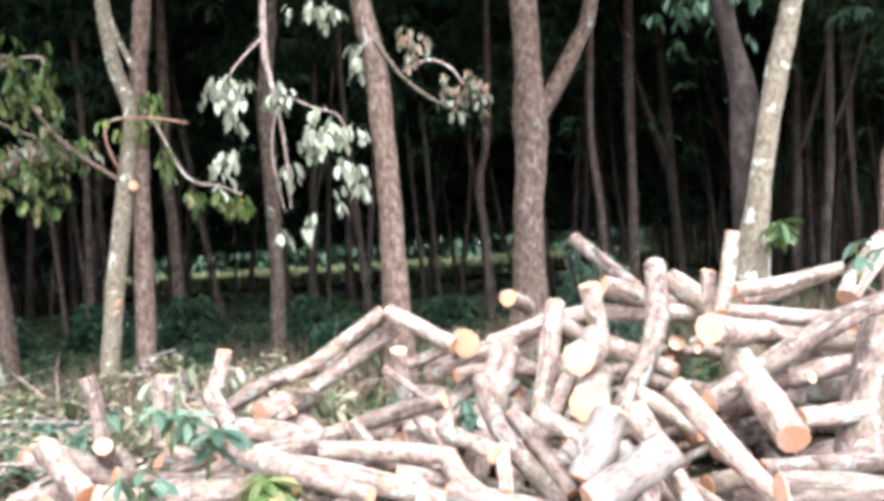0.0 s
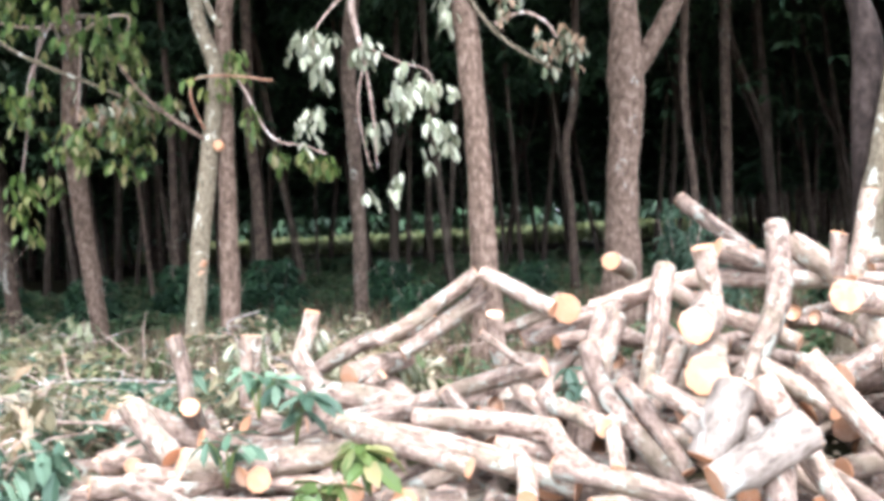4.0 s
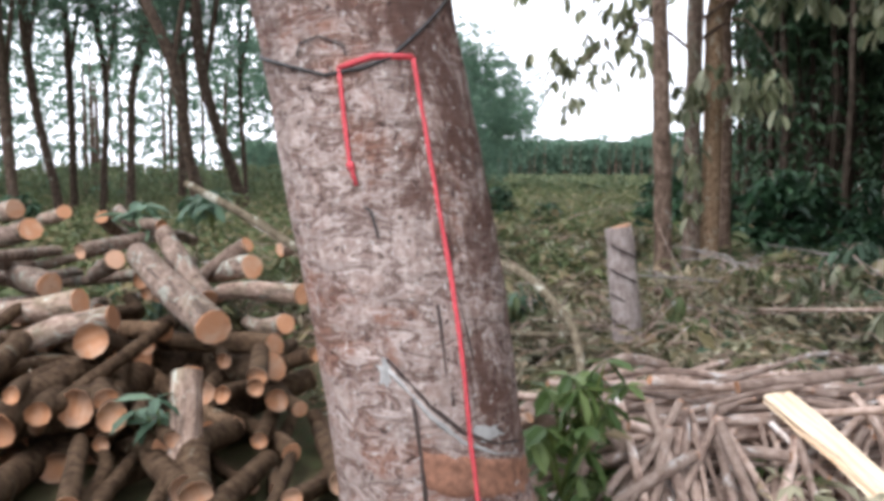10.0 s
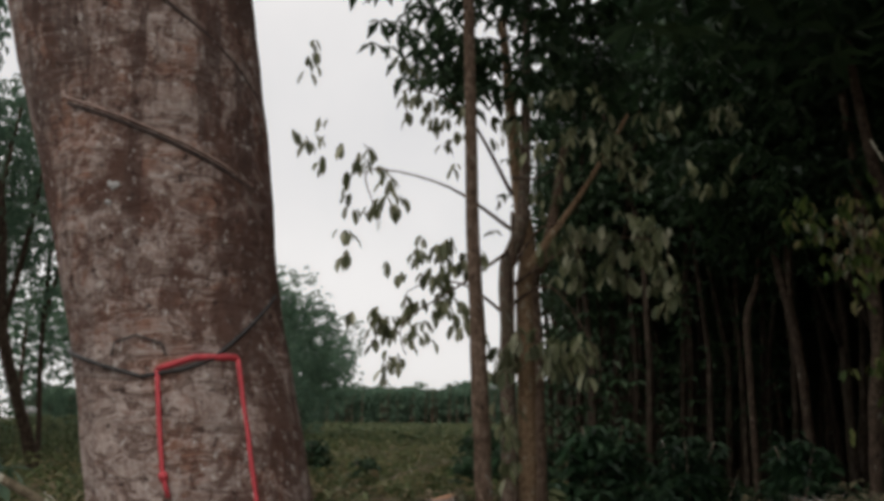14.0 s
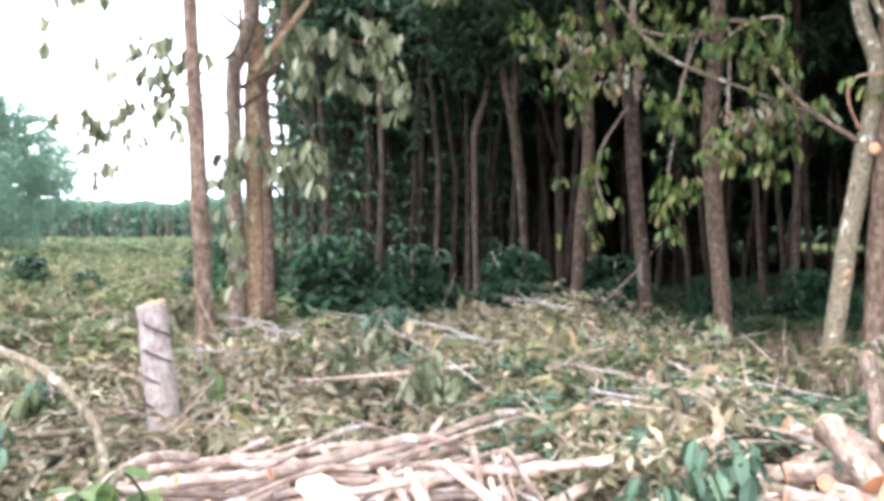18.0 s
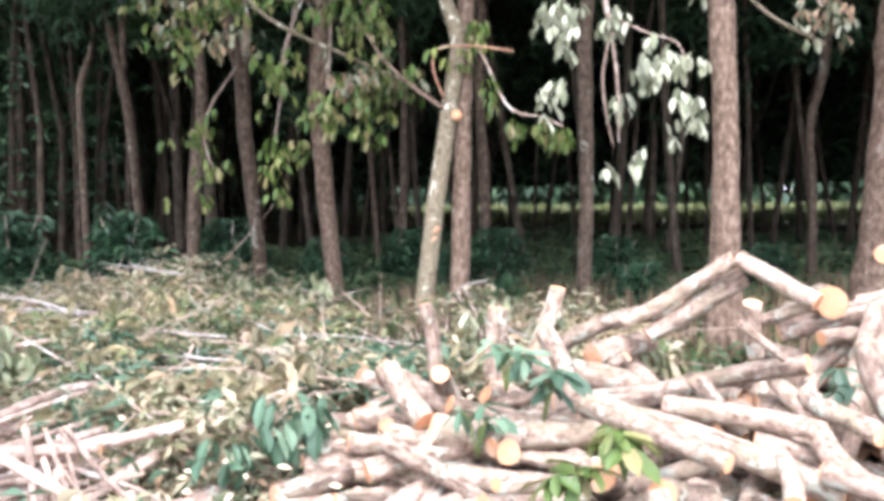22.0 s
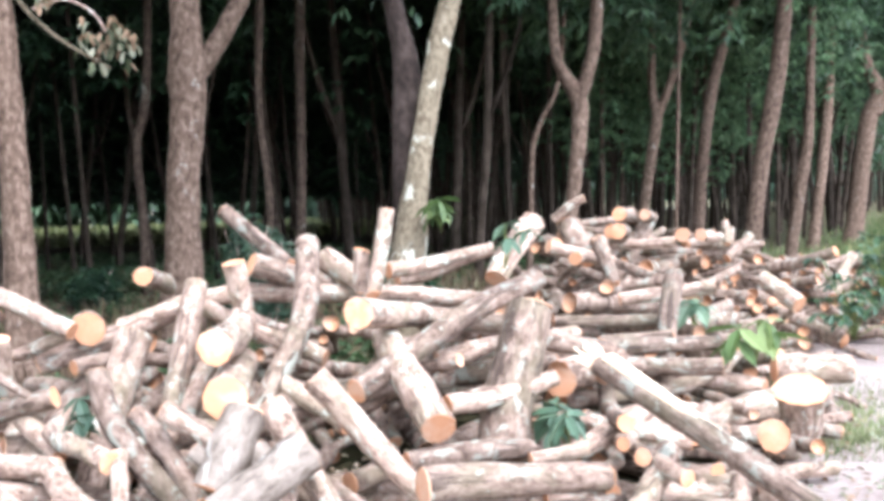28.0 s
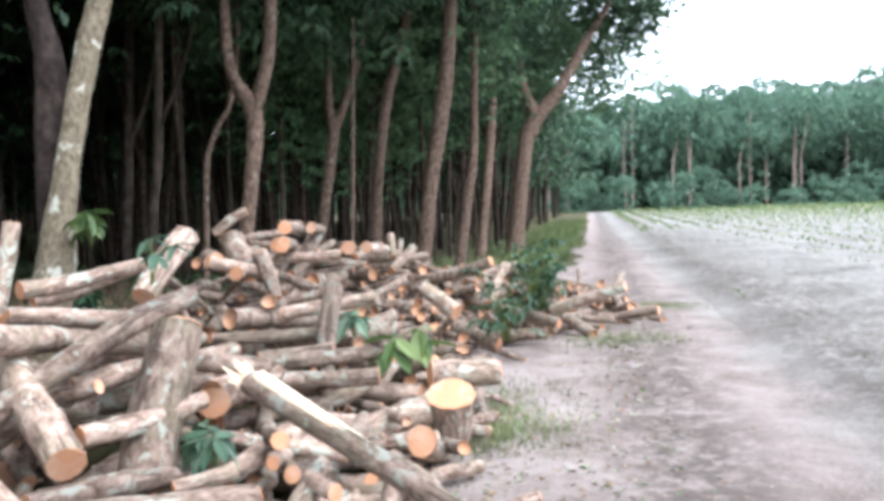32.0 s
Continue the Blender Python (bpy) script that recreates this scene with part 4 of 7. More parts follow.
# trees that fork
for stems_ in (
    (((5.89, 10.61, 0.90, 0.108), (5.98, 10.58, 1.54, 0.100), (6.07, 10.57, 2.33, 0.108), (6.04, 10.61, 2.62, 0.112), (5.89, 10.75, 2.98, 0.079), (5.85, 10.82, 3.56, 0.065), (5.87, 10.86, 5.5, 0.05)),
     ((6.06, 10.58, 2.50, 0.10), (6.23, 10.50, 3.11, 0.086), (6.31, 10.49, 3.90, 0.079), (6.4, 10.49, 6, 0.05))),
    (((8.55, 12.97, 0.74, 0.094), (8.71, 12.91, 1.76, 0.094), (8.83, 12.88, 2.55, 0.089), (8.80, 12.95, 3.26, 0.065), (8.95, 12.95, 6, 0.05)),
     ((8.82, 12.88, 2.48, 0.070), (9.10, 12.72, 3.34, 0.065), (9.36, 12.60, 4.45, 0.061), (9.6, 12.5, 6, 0.04))),
    (((16.17, 15.92, 0.54, 0.192), (16.36, 15.87, 1.97, 0.192), (16.57, 15.79, 3.06, 0.200), (17.18, 15.37, 4.00, 0.151), (17.80, 14.98, 5.21, 0.110), (18.6, 14.5, 6.6, 0.06)),
     ((16.58, 15.77, 2.92, 0.178), (16.67, 15.74, 3.47, 0.165), (16.45, 15.97, 4.44, 0.123), (16.3, 16.1, 7, 0.08))),
    (((-9.17, 12.65, 0.88, 0.075), (-9.27, 12.67, 2.19, 0.075), (-9.38, 12.65, 3.03, 0.082), (-9.55, 12.61, 3.87, 0.065), (-9.82, 12.51, 5.5, 0.04)),
     ((-9.38, 12.65, 3.1, 0.065), (-9.39, 12.70, 4.24, 0.065), (-9.37, 12.77, 6.4, 0.04))),
):
    top = stems_[0][-1]
    t = hero_tree("forked rubber tree at the wood's edge", top[0], top[1], int(abs(top[0])), top[2] + 2.2)
    bark = TRUNK_BARK if top[0] > 5 else FAR_BARK
    trunk(t, "trunk", bark, *stems_[0], sides=12)
    trunk(t, "limb", bark, *stems_[1], sides=9, grounded=False)
    part("low_crown", CROWNS_LOW[int(abs(top[0])) % 3], t, "", pose(top[0] + (1.6 if top[0] > 15 else 0.7), top[1] + 1.4, 5.9, 0, 0, top[0] * 50))

    if top[0] > 15:
        for k, spot in enumerate(((18.9, 16.3, 6.2), (19.6, 15.2, 7.3), (20.4, 17.6, 5.9), (17.6, 18.0, 6.8))):
            part("low_crown", CROWNS_LOW[k % 3], t, "", pose(*spot, 0, 0, 61 * k))

for k, (x, y, z) in enumerate(((15.2, 17.9, 4.9), (13.2, 15.6, 4.6), (8.8, 14.4, 4.3), (11.0, 14.3, 4.3), (10.0, 15.6, 3.9), (12.6, 16.8, 3.8), (-13.4, 16.6, 4.6), (-6.9, 15.4, 4.6), (17.6, 18.6, 4.8), (20.5, 21.2, 5.0), (24.0, 24.6, 5.2))):
    t = hero_tree("young leafy tree at the wood's edge", x, y)
    trunk(t, "trunk", FAR_BARK, (x + 0.4, y + 0.8, 0.3, 0.05), (x + 0.3, y + 0.6, 2.5, 0.045), (x, y, z + 0.8, 0.02), sides=7)
    part("crown", CROWNS_LOW[k % 3], t, "", pose(x, y, z, 0, 0, 33 * k))

# the trees beside the clearing, lopped and with hanging leaves
tree_x = hero_tree("lopped rubber tree with hanging green leaves", -5.9, 10.1)
trunk(tree_x, "trunk", FAR_BARK, (-5.67, 10.14, 0.33, 0.084), (-5.75, 10.14, 1.13, 0.087), (-5.85, 10.13, 2.18, 0.087), (-5.89, 10.15, 2.80, 0.091), (-6.05, 10.10, 3.50, 0.077), (-6.28, 10.02, 4.27, 0.070), (-6.5, 10, 6, 0.05), sides=12)
trunk(tree_x, "limb", BRANCH_BARK, (-5.89, 10.13, 2.75, 0.063), (-5.82, 10.21, 3.36, 0.052), (-5.90, 10.20, 3.92, 0.045), (-5.8, 10.2, 5.5, 0.03), sides=8, grounded=False)
trunk(tree_x, "twig", BRANCH_BARK, (-5.9, 10.1, 2.85, 0.02), (-5.8, 9.3, 2.3, 0.014), (-5.74, 9.05, 1.9, 0.01), (-5.55, 9.0, 1.45, 0.008), sides=6, grounded=False)
tree_y = hero_tree("brown rubber tree with hanging green and dry leaves", -4.85, 10.3)
trunk(tree_y, "trunk", TRUNK_BARK, (-4.72, 10.17, 0.19, 0.108), (-4.78, 10.17, 0.93, 0.101), (-4.86, 10.17, 1.81, 0.101), (-4.90, 10.19, 2.62, 0.101), (-4.86, 10.25, 3.42, 0.094), (-4.85, 10.30, 4.23, 0.081), (-4.8, 10.4, 6, 0.05), sides=12)
for k, tip in enumerate(((-4.81, 8.86, 1.8), (-4.03, 8.47, 2.3), (-3.64, 8.78, 3.1), (-4.64, 8.77, 2.6), (-5.4, 9.1, 3.3), (-3.52, 8.73, 2.55))):
    trunk(tree_y, "twig", BRANCH_BARK, (-4.87, 10.2, 3.2 + 0.1 * k, 0.025), (0.5 * (tip[0] - 4.87), 9.6, 3.5, 0.018), (tip[0], tip[1] + 0.1, tip[2] + 0.25, 0.01), (*tip, 0.006), sides=6, grounded=False)
lv, rnd = Leaves(), random.Random(63)
for c, a, h, n in (((-6.31, 8.85, 3.64), .44, .22, 18), ((-5.80, 8.80, 2.98), .28, .37, 16), ((-5.74, 9.05, 1.74), .22, .45, 14), ((-5.41, 9.11, 3.41), .37, .37, 18)):
    cluster(lv, rnd, c, a, h, n, 0.17)
part("leaves", lv.mesh("leaves", FRESH), tree_x)
lv = Leaves()
for c, a, h, n in (((-4.81, 8.86, 1.59), .15, .36, 10), ((-4.58, 9.04, 1.82), .09, .15, 4), ((-4.64, 8.77, 2.51), .23, .23, 12), ((-4.03, 8.47, 2.16), .19, .22, 14), ((-3.64, 8.78, 3.02), .27, .27, 16), ((-3.60, 8.66, 2.20), .27, .27, 18),
                   ((-3.52, 8.73, 2.47), .32, .16, 12), ((-4.02, 8.88, 3.20), .34, .28, 14), ((-4.84, 8.91, 3.54), .47, .24, 16)):
    cluster(lv, rnd, c, a, h, n, 0.17)
part("leaves", lv.mesh("leaves", FRESH), tree_y)
lv = Leaves()
for c, a, h, n in (((-3.73, 8.57, 2.42), .32, .16, 16), ((-5.86, 8.77, 3.23), .31, .31, 16), ((-5.45, 9.06, 2.98), .31, .25, 14)):
    cluster(lv, rnd, c, a, h, n, 0.15)
part("dry_leaves", lv.mesh("dry_leaves", LITTER), tree_y, "dry brown leaves")

pair = hero_tree("group of three rubber stems with hanging wilted leaves", -8.9, 6.7, 1, 8.6)
trunk(pair, "trunk", LOG_BARK, (-8.84, 6.47, 0.63, 0.094), (-8.88, 6.49, 1.63, 0.087), (-8.90, 6.50, 2.44, 0.087), (-8.92, 6.51, 3.13, 0.087), (-8.80, 6.61, 3.56, 0.081), (-8.75, 6.67, 4.18, 0.069), (-8.7, 6.7, 6.5, 0.05))
trunk(pair, "trunk", LIT_BARK, (-8.84, 6.73, 0.62, 0.102), (-8.87, 6.75, 1.95, 0.102), (-8.90, 6.76, 2.91, 0.102), (-8.88, 6.80, 3.48, 0.095), (-9.00, 6.75, 4.37, 0.083), (-9.2, 6.7, 6.5, 0.05))
trunk(pair, "trunk", TRUNK_BARK, (-9.18, 7.22, 0.64, 0.074), (-9.24, 7.24, 2.33, 0.081), (-9.30, 7.22, 3.13, 0.088), (-9.15, 7.34, 3.47, 0.074), (-8.9, 7.5, 5, 0.05))
for k, tip in enumerate(((-9.5, 5.5, 2.7), (-7.7, 6.76, 1.95), (-7.12, 7.2, 3.1), (-7.87, 6.63, 3.3), (-8.45, 4.8, 2.2), (-7.95, 4.1, 3.6), (-8.39, 6.2, 2.1), (-7.94, 4.5, 4.5), (-7.5, 6.1, 3.8))):
    trunk(pair, "limb", TRUNK_BARK, (-8.88, 6.58, 2.5 + 0.22 * k, 0.025), (0.5 * (tip[0] - 8.88), 0.5 * (tip[1] + 6.58), max(tip[2], 2.6) + 0.25, 0.013), (tip[0], tip[1], tip[2] + 0.15, 0.008), (tip[0] + 0.05, tip[1], tip[2] - 0.2, 0.006), sides=6, grounded=False)
trunk(pair, "limb", LIT_BARK, (-8.78, 6.70, 3.12, 0.055), (-8.52, 6.92, 3.56, 0.042), (-8.22, 7.19, 4.12, 0.034), (-7.87, 7.55, 4.96, 0.022), sides=9, grounded=False)
lv, rnd = Leaves(), random.Random(64)
for c, a, h, n in (((-9.31, 5.59, 2.69), .53, .36, 26), ((-9.68, 5.29, 2.27), .18, .36, 8), ((-8.39, 6.24, 2.09), .30, .30, 18), ((-7.87, 6.63, 2.08), .33, .24, 20), ((-7.22, 6.90, 3.34), .35, .41, 26), ((-6.93, 7.09, 2.82), .12, .35, 9),
                   ((-7.93, 6.62, 3.27), .36, .36, 18), ((-8.48, 6.14, 1.20), .13, .41, 12), ((-9.03, 5.81, 3.22), .30, .36, 12), ((-7.55, 6.89, 2.97), .09, .24, 5)):
    cluster(lv, rnd, c, a, h, n * 0.65, 0.25)
for c, a, h, n in (((-7.82, 3.91, 3.68), .26, .26, 14), ((-7.99, 3.94, 2.90), .13, .26, 6), ((-8.45, 4.71, 2.08), .22, .34, 12), ((-7.94, 4.48, 4.54), .28, .34, 14), ((-7.77, 3.34, 4.75), .11, .26, 6), ((-7.93, 3.55, 3.77), .08, .21, 4),
                   ((-8.14, 4.60, 3.50), .34, .22, 12), ((-7.15, 6.65, 4.13), .3, .35, 18), ((-6.79, 6.96, 4.43), .3, .3, 18), ((-6.66, 7.46, 3.89), .25, .3, 12), ((-7.38, 6.21, 4.62), .4, .3, 20), ((-6.49, 7.54, 4.5), .3, .3, 12), ((-8.54, 4.48, 3.77), .3, .3, 12), ((-8.5, 4.93, 2.97), .3, .25, 14), ((-8.31, 5.02, 4.54), .35, .3, 16), ((-9.01, 3.91, 4.43), .2, .2, 8), ((-9.5, 7.4, 4.0), .5, .5, 8), ((-7.52, 6.10, 3.9), .4, .5, 24), ((-7.37, 6.85, 4.2), .4, .5, 22), ((-8.6, 6.3, 4.6), .7, .6, 22)):
    cluster(lv, rnd, c, a, h, n * 0.3, 0.21)
part("wilted_leaves", lv.mesh("wilted_leaves", OLIVE), pair, "dull olive-green wilted leaves")

tree_q = hero_tree("single grey rubber tree in the felled clearing", -6.7, 4.4, 2, 9.5)
trunk(tree_q, "trunk", TRUNK_BARK, (-6.55, 4.42, 0.19, 0.082), (-6.58, 4.42, 0.88, 0.074), (-6.62, 4.42, 1.54, 0.070), (-6.66, 4.42, 2.19, 0.065), (-6.69, 4.41, 2.80, 0.061), (-6.72, 4.41, 3.41, 0.054), (-6.8, 4.4, 7.5, 0.035), sides=12)

# tall thin trees across the clearing, against the sky
for k, args in enumerate((
    ((-23.11, -1.26, 0.81, 0.162), (-22.61, -1.33, 3.00, 0.150), (-21.92, -1.08, 5.45, 0.150), (-21.34, -1.12, 7.89, 0.137), (-20.78, -1.58, 10.92, 0.09)),
    ((-23.86, -0.34, 0.81, 0.144), (-23.25, -0.61, 3.75, 0.131), (-22.44, -0.92, 7.58, 0.131), (-21.88, -1.08, 10.14, 0.08)),
    ((-24.15, 1.64, 0.99, 0.137), (-23.69, 1.42, 3.26, 0.123), (-23.23, 1.68, 4.75, 0.110), (-22.90, 1.76, 7.5, 0.06)),
    ((-20.52, 2.34, 1.31, 0.154), (-20.15, 1.99, 3.38, 0.154), (-19.86, 1.50, 5.34, 0.142), (-19.51, 0.96, 7.64, 0.130), (-19.18, 0.44, 9.82, 0.08)),
    ((-21.25, 3.43, 1.09, 0.162), (-20.93, 2.96, 3.15, 0.162), (-20.54, 2.46, 5.57, 0.150), (-20.23, 1.72, 7.99, 0.137), (-19.98, 1.22, 9.80, 0.08)),
    ((-25.41, 1.07, 1.23, 0.115), (-24.97, 0.90, 3.33, 0.108), (-24.60, 0.53, 5.42, 0.100), (-24.10, 0.08, 8.21, 0.06)),
    ((-22.07, -2.0, 0.83, 0.178), (-21.59, -2.3, 3.48, 0.166), (-21.00, -2.9, 6.94, 0.154), (-20.6, -3.2, 10, 0.09)),
    ((-26.5, -3.6, 0.8, 0.15), (-26.2, -3.8, 4, 0.14), (-25.8, -4, 9, 0.07)),
    ((-27.5, 3.2, 0.8, 0.14), (-27.2, 3.0, 4, 0.13), (-26.8, 2.7, 8, 0.07)),
    ((-29, 0.2, 0.8, 0.15), (-28.8, 0.1, 4, 0.14), (-28.4, -0.2, 9, 0.07)),
    ((-24.8, -5.2, 0.8, 0.12), (-24.4, -5.0, 4, 0.11), (-23.8, -5.4, 9, 0.06)),
    ((-26.2, -1.9, 0.8, 0.09), (-26.0, -2.2, 4, 0.08), (-25.9, -1.7, 8.5, 0.05)),
    ((-27.8, 5.0, 0.8, 0.09), (-27.5, 4.7, 4, 0.08), (-26.9, 4.9, 8, 0.04)),
    ((-24.6, 3.0, 0.8, 0.07), (-24.3, 2.7, 4, 0.06), (-24.0, 3.1, 7.5, 0.04)),
    ((-30.5, -5.0, 0.8, 0.13), (-30.2, -5.2, 4, 0.12), (-29.8, -5, 9, 0.06)),
)):
    args = [(x + 0.22 * math.sin(1.3 * z + k), y + 0.18 * math.sin(0.9 * z + 2 * k), z, r * 0.78) for x, y, z, r in args]
    top = args[-1]
    t = tagged(empty("rubber_tree"), "tall thin tree with sparse foliage against the sky", "tree", "trees across the clearing")
    trunk(t, "trunk", FAR_BARK, *args, sides=9)
    trunk(t, "limb", FAR_BARK, (*args[1][:3], 0.07), (args[1][0] + 0.35, args[1][1] + 0.25, args[1][2] + 1.6, 0.05), (args[1][0] + 0.8, args[1][1] + 0.5, args[1][2] + 4, 0.025), sides=7, grounded=False)
    part("crown", CROWNS_AIRY[k % 3], t, "", pose(top[0], top[1], top[2] - 0.8, 0, 0, 40 * k) @ Matrix.Scale(1.15, 4))
    part("crown", CROWNS_AIRY[(k + 1) % 3], t, "", pose(args[1][0] + 0.6, args[1][1] + 1.2, args[1][2] + 3.6, 0, 0, 70 * k) @ Matrix.Scale(0.85, 4))
    part("crown", CROWNS_AIRY[(k + 2) % 3], t, "", pose(args[1][0] - 0.7, args[1][1] - 0.6, args[1][2] + 1.6 + 0.7 * (k % 3), 0, 0, 110 * k) @ Matrix.Scale(0.7, 4))


# felled brush, weeds, shrubs
def brush_height(x, y):
    m = noise.noise((x * 0.55, y * 0.55, 7.0)) + 0.5 * noise.noise((x * 1.7, y * 1.7, 2.0))
    return max(0.03, 0.2 + 0.3 * m)


def scatter(name, label, category, rnd, count, spot, leaf, material, lift=1.0):
    lv = Leaves()
    made = 0
    while made < count:
        p = spot(rnd)
        if p is None:
            continue
        x, y = p
        z = height(x, y) + brush_height(x, y) * lift * rnd.uniform(0.25, 1.1)
        w = rnd.uniform(0, 6.28)
        for _ in range(rnd.choice((1, 3, 3, 4))):
            w += rnd.uniform(0.5, 2)
            le = leaf * rnd.uniform(0.6, 1.3)
            lv.leaf((x, y, z), (math.cos(w), math.sin(w), rnd.uniform(-0.9, 0.35)), (rnd.uniform(-1, 1), rnd.uniform(-1, 1), 1), le, le * rnd.uniform(0.28, 0.42))
        made += 1
    return tagged(new(name, lv.mesh(name, material)), label, category, kind="stuff")


def clearing_spot(rnd):
    """Anywhere on the felled strip between the heaps and the wood, denser near."""
    d, a = 2.4 + 9.5 * rnd.random() ** 1.25, radians(rnd.uniform(3, 92))
    x, y = -0.3 - d * math.sin(a), 0.2 + d * math.cos(a)
    if (x > -3.95 and y < 3.5 and rnd.random() < 0.97) or y > (9.6 if x < -4.6 else 8.0) + rnd.uniform(-0.8, 0.8) or (x > -2.2 and y < 5.2) or (x * 0.64 - y * 0.77 > -2.2 and x > -2.5) or (y < 1.5 and x > -7) or (y < 2.3 and x > -4.6 and rnd.random() < 0.6) or ((x + 3.4) ** 2 + (y - 2.9) ** 2 < 0.95 and rnd.random() < 0.93):
        return None
    return x, y


def field_spot(rnd):
    d, a = 8 + 90 * rnd.random() ** 1.6, radians(rnd.uniform(50, 100))
    return -d * math.sin(a), d * math.cos(a)


def far_field_spot(rnd):
    d, a = 45 + 170 * rnd.random() ** 1.3, radians(rnd.uniform(46, 104))
    return -d * math.sin(a), d * math.cos(a)


def edge_spot(rnd):
    x = rnd.uniform(-12, 3.5)
    y = rnd.uniform(6.5, 14) + (1.5 if x < -5 else 0)
    return (x, y) if x * 0.638 - y * 0.77 < -4.2 else None


def trodden_spot(rnd):
    """Round the marked tree and along the foot of the heaps, off the track."""
    x, y = (rnd.gauss(-3.9, 0.9), rnd.gauss(0.4, 1.2)) if rnd.random() < 0.6 else (rnd.uniform(-3.5, 3.2), rnd.uniform(0.6, 3.6))
    if x < -3.45 and y < 1.1:
        return None
    v = x * ROAD_SIDE.x + y * ROAD_SIDE.y
    return (x, y) if v < -0.9 - abs(rnd.gauss(0, 0.25)) else None


scatter("felled_brush", "deep litter of felled leafy branches, part green and part brown", "brush", random.Random(21), 36000, clearing_spot, 0.09, FELLED, 1.2)
scatter("wilted_brush", "large wilted leaves standing up from the felled branches", "brush", random.Random(29), 3600, clearing_spot, 0.12, WILTED_BRUSH, 1.55)
scatter("green_brush", "fresh green leaves of felled tops beside the twin tree", "brush", random.Random(30), 1000, lambda rnd: (rnd.gauss(-3.9, 0.8), rnd.gauss(6.2, 1.0)), 0.12, WEED, 1.5)
scatter("grey_green_brush", "limp grey-green leaves of felled tops before the wood", "brush", random.Random(99), 3000, lambda rnd: (rnd.gauss(-3.3, 0.7), rnd.gauss(5.6, 0.9)), 0.11, MIDGREEN, 1.3)
scatter("dead_leaves", "dry brown fallen leaves between the heaps", "leaves", random.Random(22), 8000, clearing_spot, 0.09, LITTER, 0.6)
scatter("path_litter", "dry brown leaves trodden flat between the heaps", "leaves", random.Random(94), 5200, lambda rnd: (rnd.gauss(-2.5, 0.75), rnd.gauss(4.0, 0.8)), 0.075, LITTER, 0.4)
scatter("trampled_litter", "trampled leaves and bark crumbs round the marked tree", "leaves", random.Random(27), 2600, trodden_spot, 0.085, LITTER, 0.35)
scatter("weeds", "low green weeds of the open clearing", "weeds", random.Random(23), 20000, field_spot, 0.2, WEED, 1.5)
scatter("far_weeds", "green growth over the far clearing", "weeds", random.Random(96), 9000, far_field_spot, 0.7, FAR_WEED, 1.4)
scatter("clearing_weeds", "tangled green and brown weeds over the felled clearing", "weeds", random.Random(28), 9000, lambda rnd: (rnd.uniform(-17, -6.6), rnd.uniform(-4, 7)), 0.14, WEED, 1.9)
scatter("wood_floor_plants", "low dark plants and fallen leaves on the floor of the wood", "undergrowth", random.Random(93), 11000, lambda rnd: (rnd.uniform(-9, 7), rnd.uniform(12, 27)), 0.17, UNDER, 0.9)
scatter("undergrowth", "dark green undergrowth at the foot of the wood", "undergrowth", random.Random(24), 13000, edge_spot, 0.115, UNDER, 0.85)


def shrub_mesh(seed, wide, tall, count, leaf, material):
    rnd, lv = random.Random(seed), Leaves()
    for _ in range(count):
        w, h = rnd.uniform(0, 6.28), rnd.random()
        r = wide * math.sqrt(rnd.random()) * (1 - 0.5 * h) * (0.75 + 0.4 * noise.noise((math.cos(w) * 1.5, math.sin(w) * 1.5, seed + h)))
        lv.whorl((r * math.cos(w), r * math.sin(w), tall * (0.12 + 0.88 * h) * (0.8 + 0.2 * math.sin(3 * w + seed))), rnd, 5, leaf, 0.35)
    return lv.mesh("leaves", material)


SHRUBS = [shrub_mesh(70 + k, 0.8, 0.95, 170, 0.2, SHRUB) for k in range(3)]
PALE_SHRUB = shrub_mesh(75, 0.7, 1.0, 260, 0.11, MIDGREEN)


def shrub(x, y, size, k, tall=1.0):
    s = empty("shrub")
    for j in range(4):
        w = j * 1.57 + k
        stem("stem", [(0, 0, -0.05, 0.015), (0.1 * math.cos(w), 0.1 * math.sin(w), 0.35, 0.011), (0.3 * math.cos(w), 0.3 * math.sin(w), 0.85, 0.005)], BRANCH_BARK, s, 5, 2)
    part("leaves", PALE_SHRUB if tall > 1.2 else SHRUBS[k % 3], s)
    s.matrix_basis = pose(x, y, height(x, y), 0, 0, 67 * k) @ Matrix.Diagonal((size, size, size * tall, 1))
    return tagged(s, "pale green small-leaved shrub beside a trunk" if tall > 1.2 else "dark green leafy shrub at the edge of the wood", "shrub", "shrubs at the wood's edge")


for k, (x, y, s) in enumerate(((-11.2, 10.2, 1.5), (-10.0, 10.8, 1.3), (-8.4, 11.2, 1.2), (-12.6, 9.6, 1.4), (-7.4, 12.3, 1.1), (-6.7, 11.6, 0.8), (-3.6, 11.4, 0.7), (-3.2, 12.2, 0.9), (-1.6, 12.0, 0.8), (-1.2, 10.4, 0.6), (-4.6, 12.6, 0.9),
                               (1.75, 8.9, 0.7), (1.6, 9.4, 0.8), (-5.6, 11.9, 0.8), (-14.5, 10.4, 1.3), (-13.6, 9.4, 0.8), (-16, 8.6, 0.7), (-20, 9.5, 0.9), (-15, 6.2, 0.6), (-2.6, 9.9, 0.5), (0.2, 11.5, 0.7), (3.4, 9.8, 0.8), (-17.5, 2.2, 0.9), (-16, -0.8, 0.9), (-19.5, 5.6, 0.8), (-14.5, 0.8, 0.7))):
    shrub(x, y, s, k, 1.6 if k in (11, 12) else 1.0)


